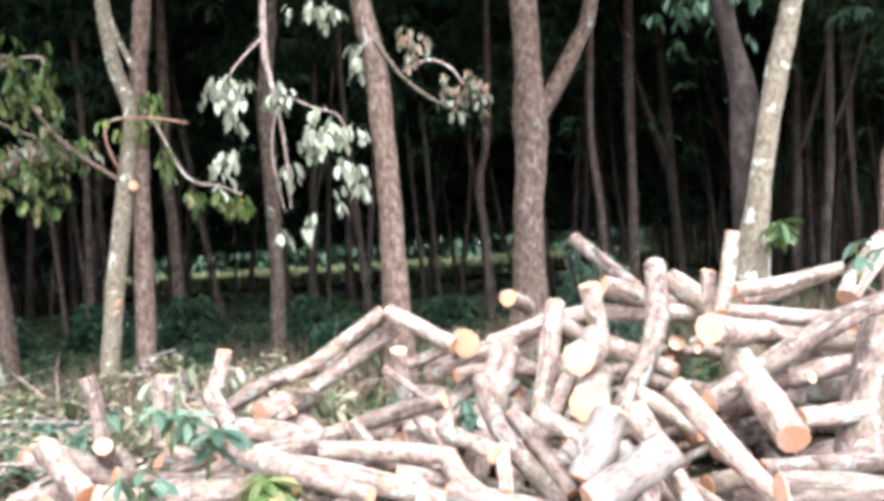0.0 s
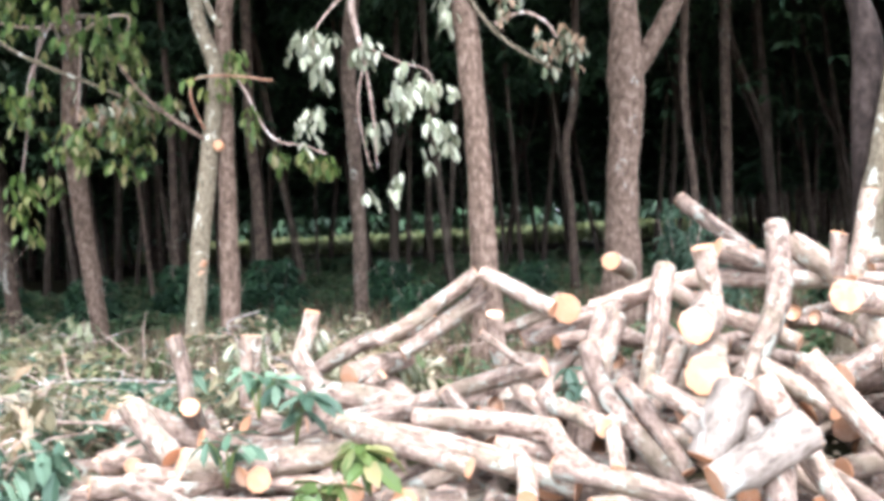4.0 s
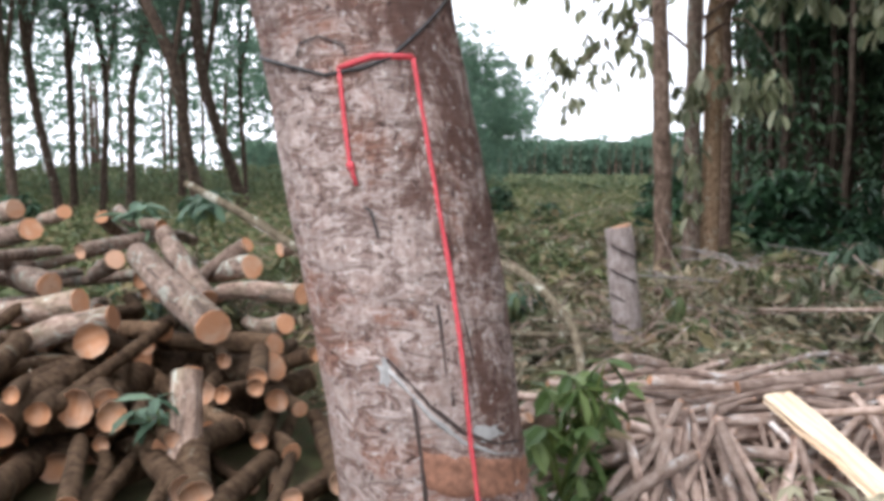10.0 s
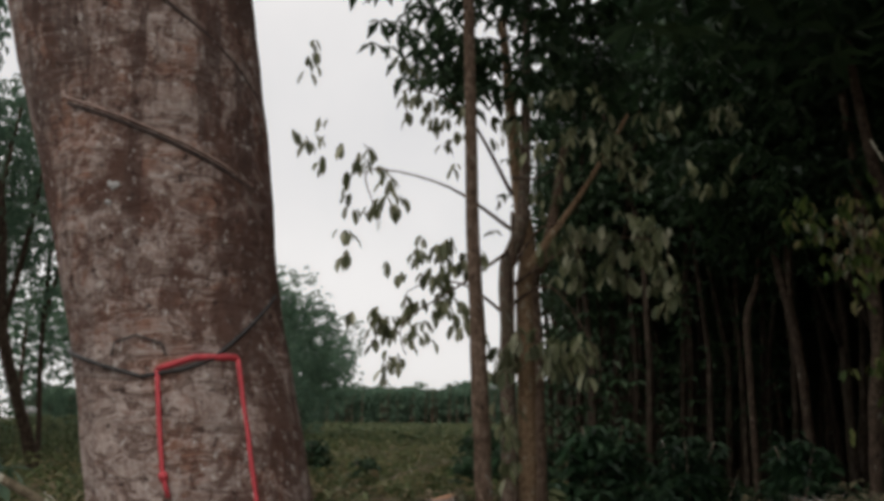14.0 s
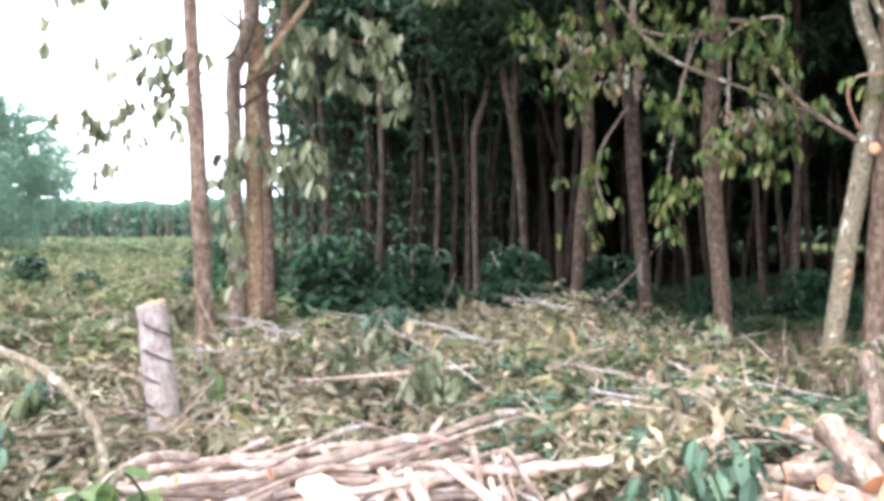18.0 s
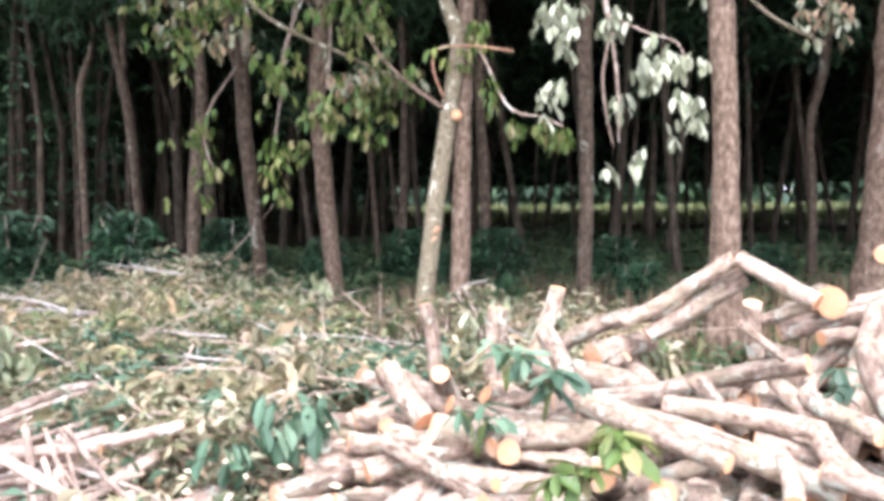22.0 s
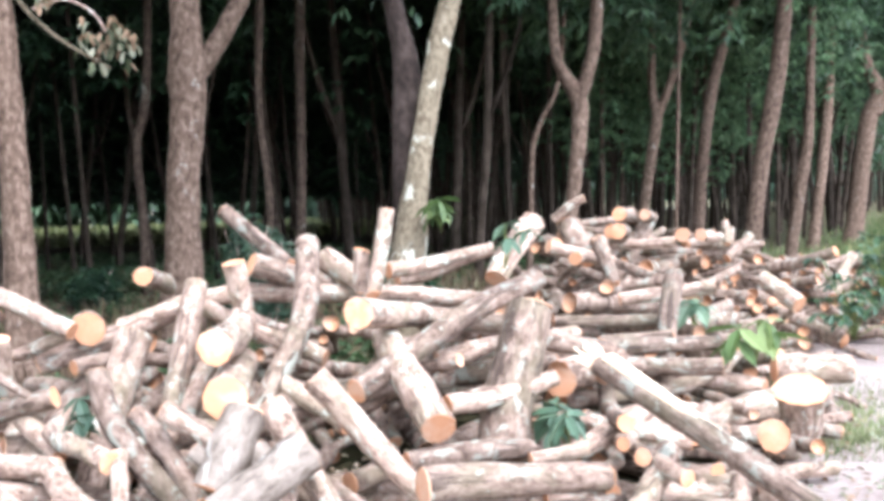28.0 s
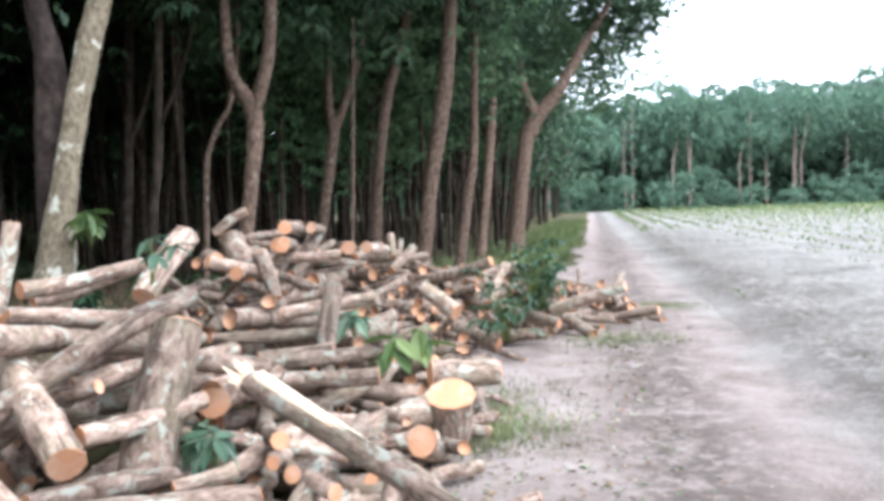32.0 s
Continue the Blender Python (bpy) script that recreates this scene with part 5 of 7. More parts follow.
def fallen_branch(x, y, z, length, r, turn, seed, material=None, tilt=0):
    """A thrown-down branch with side twigs."""
    rnd = random.Random(seed)
    b = empty("fallen_branch")
    c = rnd.choice((-1, 1)) * rnd.uniform(0.08, 0.2) * length
    stem("branch", [(0, -length / 2, 0, r), (c, 0, 0.03, r * 0.8), (0, length / 2, 0.02, r * 0.35)], material or BRANCH_BARK, b, 7, 5, 0.06, seed)
    for k in range(rnd.randrange(1, 4)):
        t = rnd.uniform(-0.3, 0.4) * length
        s = rnd.choice((-1, 1))
        q = rnd.uniform(0.2, 0.4) * length
        stem("twig", [(c * 0.7, t, 0.01, r * 0.5), (c + s * q * 0.5, t + q * 0.5, 0.05, r * 0.35), (c + s * q * 0.8, t + q, 0.07, r * 0.15)], material or BRANCH_BARK, b, 5, 3, 0.05, seed + k)
    b.matrix_basis = pose(x, y, z, tilt, 0, turn)
    return tagged(b, "thin bare grey branch lying on the brush", "branch", "branches on the brush")


def felled_bough(x, y, seed, material, size):
    """The leafy end of a felled bough: a bent stalk with twigs and limp leaves that hang from it."""
    rnd = random.Random(seed)
    b, lv = empty("felled_bough"), Leaves()
    w = rnd.uniform(0, 6.28)
    lean = Vector((math.cos(w), math.sin(w), 0)) * size * rnd.uniform(0.3, 0.9)
    top = lean + Vector((0, 0, size * rnd.uniform(0.6, 1.0)))
    stem("stalk", [(0, 0, -0.1, 0.012), (*(top * 0.5 + Vector((0, 0, 0.08))), 0.009), (*top, 0.004)], BRANCH_BARK, b, 5, 3)
    for k in range(5):
        p = top * rnd.uniform(0.45, 1.0)
        q = p + Vector((rnd.gauss(0, 0.1), rnd.gauss(0, 0.1), rnd.uniform(-0.04, 0.1)))
        stem("twig", [(*p, 0.005), (*((p + q) / 2 + Vector((0, 0, 0.02))), 0.004), (*q, 0.002)], BRANCH_BARK, b, 4, 2)
        cluster(lv, rnd, q - Vector((0, 0, 0.05)), 0.07, 0.07, 2.5, 0.17)
    part("leaves", lv.mesh("leaves", material), b)
    b.location = (x, y, height(x, y) + brush_height(x, y) * 0.6)
    return tagged(b, "limp leafy end of a felled bough in the brush", "bough", "felled boughs in the brush")


bough_rnd = random.Random(35)
for k in range(64):
    spot = None
    while spot is None:
        spot = clearing_spot(bough_rnd)
    felled_bough(*spot, 700 + k, bough_rnd.choice((WEED, OLIVE, OLIVE, WILTED_BRUSH, WILTED_BRUSH, MIDGREEN)), bough_rnd.uniform(0.25, 0.5))

GREY_BARK = bark_material("weathered_branch", (0.17, 0.145, 0.13), (0.30, 0.265, 0.24), (0.43, 0.395, 0.365), (0.52, 0.50, 0.47), 0.6, 20, 0.3, 0.8, 1.2)
br = random.Random(31)
for k in range(46):
    x, y = clearing_spot(br) or (-6.5 + br.uniform(-1.5, 1), 6 + br.uniform(-1, 1))
    fallen_branch(x, y, height(x, y) + brush_height(x, y) * 1.3 + 0.05, br.uniform(0.5, 1.4), br.uniform(0.006, 0.014), br.uniform(0, 180), 300 + k, GREY_BARK if br.random() < 0.6 else BRANCH_BARK, br.uniform(-8, 8))
for k, (x, y, z, le, tu) in enumerate(((-6.9, 6.3, 0.45, 2.2, 70), (-6.2, 6.6, 0.42, 2.0, 80), (-5.4, 6.2, 0.4, 1.3, 110), (-5.0, 5.7, 0.38, 1.1, 30), (-4.15, 6.14, 0.3, 0.7, 100), (-6.6, 5.6, 0.4, 1.5, 60), (-7.4, 5.4, 0.45, 1.8, 75), (-5.9, 4.9, 0.35, 0.9, 20))):
    fallen_branch(x, y, z - 0.03, le * 0.9, 0.013, tu, 400 + k, GREY_BARK, 3)


def tangle(rnd, count):
    """Thin broken twigs that stick up and lie all ways in the brush."""
    g = Gathered()
    for _ in range(count):
        p = clearing_spot(rnd)
        if p is None:
            continue
        x, y = p
        z = height(x, y) + brush_height(x, y) * rnd.uniform(0.5, 1.3)
        w, le, up = rnd.uniform(0, 6.28), rnd.uniform(0.15, 0.8), rnd.gauss(0.05, 0.3)
        d = Vector((math.cos(w), math.sin(w), up)) * le
        m = Vector((rnd.gauss(0, 0.05), rnd.gauss(0, 0.05), rnd.gauss(0.03, 0.03)))
        a = Vector((x, y, z))
        r = rnd.uniform(0.003, 0.008)
        g.add(*tube([a, a + d * 0.5 + m, a + d], [r, r * 0.8, r * 0.4], 4, 0.05, w))
    return g


twigs = tangle(random.Random(33), 2600).mesh("twig_tangle", BRANCH_BARK)
tagged(new("twig_tangle", twigs), "tangle of thin brown and grey twigs in the brush", "twigs", kind="stuff")


# grass: verge, foot of the heap, seedlings of the field
def blades(name, label, rnd, count, spot, tall, material):
    lv = Leaves()
    for _ in range(count):
        x, y = spot(rnd)
        w = rnd.uniform(0, 6.28)
        le = tall * rnd.uniform(0.5, 1.3)
        lv.leaf((x, y, height(x, y) - 0.01), (0.5 * math.cos(w), 0.5 * math.sin(w), 1), (math.cos(w), math.sin(w), 0), le, max(0.008, le * (0.5 if material is MEADOW else 0.07)), 0.1)
    return tagged(new(name, lv.mesh(name, material)), label, "grass", kind="stuff")


def verge_spot(rnd):
    u = 6 + 50 * rnd.random() ** 1.6
    return road_point(u, -1.35 + min(0.75, (u - 6) * 0.04) - abs(rnd.gauss(0, 0.95)) + 0.25 * math.sin(u * 1.3))


def heap_foot(rnd):
    c = rnd.choice(((3.7, 4.0), (4.1, 4.35), (3.75, 3.9), (4.5, 4.75), (6.75, 5.55), (6.9, 5.4), (9.3, 6.75)))
    return c[0] + rnd.gauss(0, 0.22), c[1] + rnd.gauss(0, 0.22)


def wood_floor(rnd):
    x = rnd.uniform(-4, 6)
    return x, rnd.uniform(6.8, 12) + max(0, x * 0.5)


def meadow_spot(rnd):
    y = 34 + 24 * rnd.random()
    return y * rnd.uniform(-0.45, 0.33), y


blades("verge_grass", "green grass along the track and the trees", random.Random(51), 9000, verge_spot, 0.24, GRASS)
blades("heap_grass", "pale trampled grass at the foot of the log heap", random.Random(52), 4200, heap_foot, 0.075, PALE_GRASS)
blades("wood_grass", "dry grass on the floor of the wood", random.Random(53), 7000, wood_floor, 0.3, DRY_GRASS)
blades("meadow", "pale yellow-green grass of the open meadow behind the wood", random.Random(54), 6000, meadow_spot, 0.5, MEADOW)


# logs
def log_shape(rnd, length, r, bend):
    n = 7
    w1, w2 = rnd.uniform(0, 6.28), rnd.uniform(0, 6.28)
    taper = rnd.uniform(0.8, 0.98)
    spine, rad = [], []
    knot = rnd.uniform(0.2, 0.8)
    for k in range(n):
        t = k / (n - 1)
        s = bend * length * (math.sin(math.pi * t) * 0.16 + 0.05 * math.sin(2 * math.pi * t + w2))
        spine.append((s * math.cos(w1), s * math.sin(w1), (t - 0.5) * length))
        rad.append(r * (1 + (taper - 1) * t) * (1 + 0.14 * math.exp(-((t - knot) / 0.07) ** 2)))
    v, f = tube(spine, rad, 10, 0.045, rnd.random() * 1000)
    ends = []
    for end in (0, -1):
        s = 1 if end else -1
        c = Vector(spine[end])
        ring = v[:10] if end == 0 else v[-10:]
        tilt = rnd.uniform(-0.5, 0.5)
        cv = [c + (Vector(p) - c) * 0.97 + Vector((0, 0, s * (0.001 + 0.02 * r))) for p in ring] + [c + Vector((0, 0, s * 0.03 * r))]
        cv += [Vector(p) - Vector((0, 0, s * 0.004)) for p in ring]
        for q in cv:
            q.z += tilt * (q.x - c.x) * 0.3
        cf = [(k, (k + 1) % 10, 10) if end else ((k + 1) % 10, k, 10) for k in range(10)]
        cf += [(k, 11 + k, 11 + (k + 1) % 10, (k + 1) % 10) for k in range(10)]
        ends.append((cv, cf))
    return v, f, ends


def log_pose(x, y, z, turn, rise):
    return pose(x, y, z, 0, 0, turn) @ pose(0, 0, 0, rise - 90, 0, 0)


def log(x, y, z, length, r, turn, rise, bend=0.3, material=None, name="log", label="", group="logs in the long heap", joined=None):
    """A sawn log about its middle: turn is its heading, rise the degrees by which its far end is up."""
    rnd = random.Random(int(1000 * (x * 7 + y * 13 + z * 29)))
    v, f, ends = log_shape(rnd, length, r, bend)
    m = log_pose(x, y, z, turn, rise)
    if joined is not None:
        joined.add([m @ Vector(p) for p in v], f, 0)
        for cv, cf in ends:
            joined.add([m @ p for p in cv], cf, 1)
        return None
    ob = new(name, mesh_of(name, v, f, material or LOG_BARK))
    ob.matrix_basis = m
    for cv, cf in ends:
        part("cut_end", mesh_of("cut_end", cv, cf, CUT, False), ob)
    if not label:
        size = "thick" if r > 0.062 else ("slender" if r < 0.042 else "middling")
        label = size + " sawn rubberwood log with grey-brown bark and orange cut ends"
    return tagged(ob, label, "log", group)


def log_between(a, b, r, bend=0.2, **more):
    """A log from one end's middle to the other's."""
    a, b = Vector(a), Vector(b)
    d, m = b - a, (a + b) / 2
    return log(m.x, m.y, m.z, d.length, r, math.degrees(math.atan2(-d.x, d.y)), math.degrees(math.atan2(d.z, math.hypot(d.x, d.y))), bend, **more)


def heap(rnd, count, ridge, half, top, length, radius, heading, spread, tilt, far=None, joined=None, **more):
    """A heap of logs along a ridge of points, each log at the heap's height where it lies."""
    spans = [math.dist(a, b) for a, b in zip(ridge, ridge[1:])]
    for _ in range(count):
        t = rnd.random()
        d = t * sum(spans)
        k = 0
        while k < len(spans) - 1 and d > spans[k]:
            d -= spans[k]
            k += 1
        (ax, ay), (bx, by), n = ridge[k], ridge[k + 1], spans[k]
        s = rnd.uniform(-1, 1)
        hgt = top(t) * (1 - abs(s) ** 1.5)
        z = 0.06 + rnd.random() ** 0.7 * max(hgt - 0.06, 0.0)
        wide = half(t, s)
        x, y = ax + (bx - ax) * d / n + (by - ay) / n * s * wide, ay + (by - ay) * d / n - (bx - ax) / n * s * wide
        le, r, tu = rnd.uniform(*length), rnd.choice(radius) * rnd.uniform(0.85, 1.15), rnd.gauss(heading, spread)
        ri = max(-40, min(40, rnd.gauss(0, tilt)))
        z = max(z, abs(math.sin(radians(ri))) * le / 2 + r * 0.9)
        log(x, y, z, le, r, tu, ri, rnd.uniform(0.05, 0.6), joined=joined if far and far(x, y) else None, **more)

# logs that lie on top of the long heap
log_between((-0.29, 4.85, 0.97), (-0.81, 4.84, 0.65), 0.040, 0.15)
log_between((-0.26, 4.85, 0.97), (0.07, 4.65, 0.79), 0.043, 0.15)
log_between((-0.24, 4.94, 0.88), (-0.69, 4.83, 0.59), 0.052, 0.15)
log_between((-0.54, 5.12, 0.71), (-1.27, 4.89, 0.44), 0.047, 0.30)
log_between((-0.94, 4.70, 0.50), (-0.70, 5.13, 0.51), 0.063, 0.15)
log_between((0.06, 4.75, 0.77), (-0.17, 4.82, 0.68), 0.032, 0.15)
log_between((-0.21, 4.58, 0.79), (-0.19, 4.66, 0.54), 0.044, 0.15)
log_between((-0.00, 4.29, 0.58), (-0.59, 4.50, 0.38), 0.046, 0.15)
log_between((-0.27, 4.28, 0.74), (-0.09, 4.25, 0.60), 0.020, 0.50)
log_between((0.64, 4.89, 0.88), (-0.08, 4.86, 0.62), 0.055, 0.15)
log_between((0.20, 4.62, 0.65), (-0.05, 4.54, 0.38), 0.044, 0.15)
log_between((0.16, 3.93, 0.72), (0.45, 3.56, 0.22), 0.044, 0.40)
log_between((0.28, 3.90, 0.56), (0.47, 3.61, 0.28), 0.038, 0.30)
log_between((0.32, 4.52, 0.77), (0.10, 4.20, 0.17), 0.076, 0.15)
log_between((0.60, 4.65, 0.96), (0.40, 4.13, 0.41), 0.052, 0.15)
log_between((1.13, 4.59, 1.13), (0.74, 3.89, 0.51), 0.056, 0.30)
log_between((0.58, 3.88, 0.78), (0.80, 4.60, 0.80), 0.070, 0.15)
log_between((0.61, 3.82, 0.60), (0.78, 4.50, 0.60), 0.084, 0.15)
log_between((0.62, 3.46, 0.62), (0.49, 3.36, 0.40), 0.080, 0.10, material=ROOT_BARK, label="thick grey forked root piece with a sawn top")
log_between((0.64, 3.42, 0.50), (0.72, 3.30, 0.40), 0.045, 0.30, material=ROOT_BARK, label="grey prong of a root piece beside the logs")
log_between((0.44, 3.45, 0.52), (0.55, 3.42, 0.42), 0.030, 0.30, material=ROOT_BARK, label="short grey root stub with a sawn end")
log_between((0.77, 3.19, 0.54), (0.46, 3.11, 0.40), 0.072, 0.10, material=ROOT_BARK, label="thick dirty grey log across the front of the heap")
log_between((0.71, 3.45, 0.64), (0.87, 3.16, 0.29), 0.048, 0.15)
log_between((0.87, 3.49, 0.71), (1.18, 3.22, 0.29), 0.051, 0.15)
log_between((1.11, 3.77, 0.88), (1.67, 4.45, 0.74), 0.064, 0.15)
log_between((0.87, 5.59, 1.29), (1.16, 5.24, 0.99), 0.047, 0.15)
log_between((0.76, 4.53, 1.06), (0.80, 4.56, 0.84), 0.057, 0.15)
log_between((0.88, 4.77, 1.03), (1.32, 4.81, 0.87), 0.061, 0.15)
log_between((1.39, 4.22, 1.28), (1.31, 4.21, 0.93), 0.034, 0.15)
log_between((1.30, 4.32, 1.10), (1.28, 4.31, 0.91), 0.037, 0.15)
log_between((0.79, 4.87, 0.90), (2.02, 4.52, 0.80), 0.049, 0.10)
log_between((1.54, 4.69, 0.97), (2.12, 4.72, 1.05), 0.044, 0.15)
log_between((1.09, 3.76, 0.59), (2.17, 4.30, 0.92), 0.052, 0.15)
log_between((1.30, 3.42, 0.49), (1.32, 4.09, 0.73), 0.067, 0.15)
log_between((1.41, 3.61, 0.52), (1.93, 3.71, 0.56), 0.041, 0.15)
log_between((1.93, 3.92, 0.82), (1.64, 3.62, 0.32), 0.106, 0.10)
log_between((2.26, 4.51, 1.19), (1.96, 4.33, 0.93), 0.063, 0.15)
log_between((0.65, 4.73, 0.85), (1.11, 4.31, 0.63), 0.044, 0.15)
log_between((-0.56, 4.09, 0.41), (0.02, 3.82, 0.41), 0.048, 0.20)
log_between((-0.01, 3.83, 0.41), (0.20, 3.54, 0.26), 0.047, 0.40)
log_between((-0.97, 4.24, 0.39), (0.08, 3.65, 0.24), 0.054, 0.12)
log_between((-1.47, 4.29, 0.20), (-0.69, 4.10, 0.30), 0.082, 0.20)
log_between((0.00, 3.62, 0.32), (0.59, 3.24, 0.24), 0.046, 0.15)
log_between((1.16, 3.38, 0.39), (1.67, 3.42, 0.37), 0.041, 0.15)
log_between((1.13, 3.13, 0.38), (1.83, 3.15, 0.31), 0.063, 0.20)
log_between((1.95, 3.91, 0.70), (2.31, 3.87, 0.62), 0.046, 0.15)
log_between((0.82, 4.04, 0.61), (1.04, 3.70, 0.47), 0.044, 0.15)
log_between((-0.12, 4.35, 0.49), (0.01, 4.12, 0.37), 0.040, 0.15)
log_between((-0.43, 4.23, 0.49), (-0.26, 4.05, 0.31), 0.041, 0.15)
log_between((0.22, 3.70, 0.47), (0.21, 3.49, 0.34), 0.030, 0.15)
log_between((0.80, 4.77, 0.90), (0.28, 4.92, 0.76), 0.050, 0.15)
log_between((1.58, 4.37, 0.77), (2.16, 4.39, 0.68), 0.054, 0.15)
log_between((1.55, 4.06, 0.61), (2.01, 4.11, 0.67), 0.048, 0.15)
log_between((1.25, 4.83, 1.04), (1.42, 4.59, 0.86), 0.066, 0.15)
log_between((-1.71, 4.43, 0.77), (-1.64, 4.40, 0.35), 0.039, 0.15)
log_between((-1.38, 4.57, 0.74), (-1.40, 4.54, 0.40), 0.051, 0.15)
log_between((-1.13, 4.80, 0.82), (-1.24, 4.77, 0.51), 0.042, 0.30)
log_between((-1.12, 4.39, 0.66), (-0.97, 4.28, 0.37), 0.050, 0.30)
log_between((-1.83, 4.19, 0.47), (-1.54, 4.21, 0.32), 0.062, 0.30)
log_between((-1.33, 3.83, 0.29), (-0.72, 4.10, 0.30), 0.065, 0.15)
log_between((-2.20, 3.83, 0.25), (-1.68, 3.78, 0.14), 0.048, 0.20)
log_between((-1.84, 3.77, 0.26), (-1.46, 3.91, 0.23), 0.046, 0.40)
log_between((-1.65, 3.69, 0.30), (-1.16, 3.43, 0.17), 0.042, 0.30)
log_between((-0.53, 3.31, 0.30), (-0.39, 3.72, 0.17), 0.056, 0.15)
log_between((-1.50, 4.12, 0.36), (-1.22, 4.34, 0.24), 0.042, 0.15)
log_between((-1.04, 4.17, 0.37), (-0.49, 4.34, 0.44), 0.057, 0.15)
log_between((3.05, 4.44, 0.88), (2.70, 4.04, 0.26), 0.052, 0.15)
log_between((2.92, 3.88, 0.49), (2.20, 4.44, 0.52), 0.044, 0.15)
log_between((4.00, 4.17, 0.32), (3.63, 4.34, 0.34), 0.082, 0.15)
log_between((3.22, 3.89, 0.27), (2.95, 3.96, 0.20), 0.082, 0.15)
log_between((3.13, 3.70, 0.17), (2.79, 3.84, 0.18), 0.046, 0.15)
log_between((2.11, 4.00, 0.50), (2.65, 4.34, 0.45), 0.075, 0.15)
log_between((1.65, 4.89, 0.90), (2.21, 4.98, 1.03), 0.039, 0.15)
log_between((1.91, 4.42, 0.60), (2.48, 4.49, 0.60), 0.049, 0.15)
log_between((2.97, 4.49, 0.63), (2.44, 4.65, 0.65), 0.039, 0.15)
log_between((2.86, 4.19, 0.59), (2.52, 4.33, 0.57), 0.040, 0.15)
log_between((3.40, 4.55, 0.78), (2.93, 4.78, 0.72), 0.042, 0.15)
log_between((4.56, 5.15, 0.54), (4.51, 5.45, 0.71), 0.061, 0.15)
log_between((6.33, 5.78, 0.22), (6.09, 6.23, 0.34), 0.056, 0.15)
log_between((2.45, 4.00, 0.57), (2.31, 3.97, 0.47), 0.034, 0.15)
log_between((4.00, 5.74, 0.97), (3.53, 5.98, 0.96), 0.040, 0.15)
log_between((3.50, 5.76, 1.06), (3.97, 6.14, 0.91), 0.053, 0.15)
log_between((3.00, 5.13, 1.05), (3.01, 4.97, 0.80), 0.050, 0.15)
log_between((2.67, 5.13, 1.02), (3.07, 5.06, 0.91), 0.043, 0.15)
log_between((6.28, 6.37, 0.72), (5.86, 6.16, 0.41), 0.051, 0.15)
log_between((1.67, 3.45, 0.36), (1.27, 3.63, 0.33), 0.045, 0.15)
log_between((1.85, 3.31, 0.37), (1.63, 3.35, 0.35), 0.034, 0.15)
log_between((2.07, 3.01, 0.31), (2.10, 3.49, 0.33), 0.032, 0.15)
log_between((2.41, 2.86, 0.22), (2.66, 3.43, 0.23), 0.038, 0.30)
log_between((3.02, 5.30, 1.30), (2.85, 5.40, 1.17), 0.028, 0.15)
log_between((3.53, 5.70, 1.18), (3.99, 6.24, 1.13), 0.050, 0.15)
log_between((3.30, 5.37, 1.08), (3.67, 5.85, 1.05), 0.051, 0.15)
log_between((3.83, 5.86, 1.17), (4.28, 6.40, 1.13), 0.041, 0.15)
log_between((4.11, 5.80, 1.01), (4.45, 6.41, 0.98), 0.054, 0.15)
log_between((4.27, 5.80, 1.01), (4.74, 6.20, 0.96), 0.046, 0.15)
log_between((2.77, 4.99, 0.95), (3.13, 5.47, 0.92), 0.042, 0.15)
log_between((2.72, 5.12, 1.03), (2.93, 5.69, 1.02), 0.036, 0.15)
log_between((2.98, 5.09, 1.03), (2.96, 4.88, 0.80), 0.037, 0.15)
log_between((2.98, 5.44, 1.13), (3.00, 5.20, 0.93), 0.078, 0.15)
log_between((2.43, 4.14, 0.58), (3.12, 4.17, 0.54), 0.043, 0.15)
log_between((2.43, 4.08, 0.51), (3.14, 4.15, 0.44), 0.040, 0.15)
log_between((2.08, 3.93, 0.49), (2.42, 4.49, 0.39), 0.070, 0.15)
log_between((2.03, 3.22, 0.34), (2.40, 3.69, 0.20), 0.034, 0.15)
log_between((1.99, 3.30, 0.37), (2.32, 3.74, 0.25), 0.028, 0.15)
log_between((6.09, 5.62, 0.37), (6.32, 5.03, 0.59), 0.054, 0.15)
log_between((5.83, 5.32, 0.31), (5.72, 5.72, 0.38), 0.042, 0.15)
log_between((6.32, 4.70, 0.42), (6.20, 5.03, 0.35), 0.037, 0.15)
log_between((4.86, 5.98, 0.97), (4.60, 5.93, 0.81), 0.040, 0.15)
log_between((4.84, 6.25, 1.07), (4.79, 6.16, 0.90), 0.032, 0.15)
log_between((0.14, 4.75, 0.78), (0.14, 5.40, 0.72), 0.076, 0.15)
log_between((0.39, 4.98, 0.99), (0.55, 5.46, 0.89), 0.049, 0.15)
log_between((-0.54, 3.34, 0.30), (-0.51, 3.24, 0.17), 0.049, 0.15)
log_between((-1.74, 3.98, 0.54), (-1.53, 3.85, 0.35), 0.059, 0.15)
log_between((0.60, 4.34, 0.63), (0.38, 4.07, 0.36), 0.046, 0.15)
log_between((0.69, 3.23, 0.41), (0.64, 3.04, 0.29), 0.054, 0.15)
log_between((-1.73, 3.93, 0.30), (-1.82, 4.38, 0.19), 0.037, 0.15)
log_between((-1.50, 3.91, 0.28), (-1.45, 4.30, 0.24), 0.034, 0.15)

# logs at the front of the stack behind the marked tree

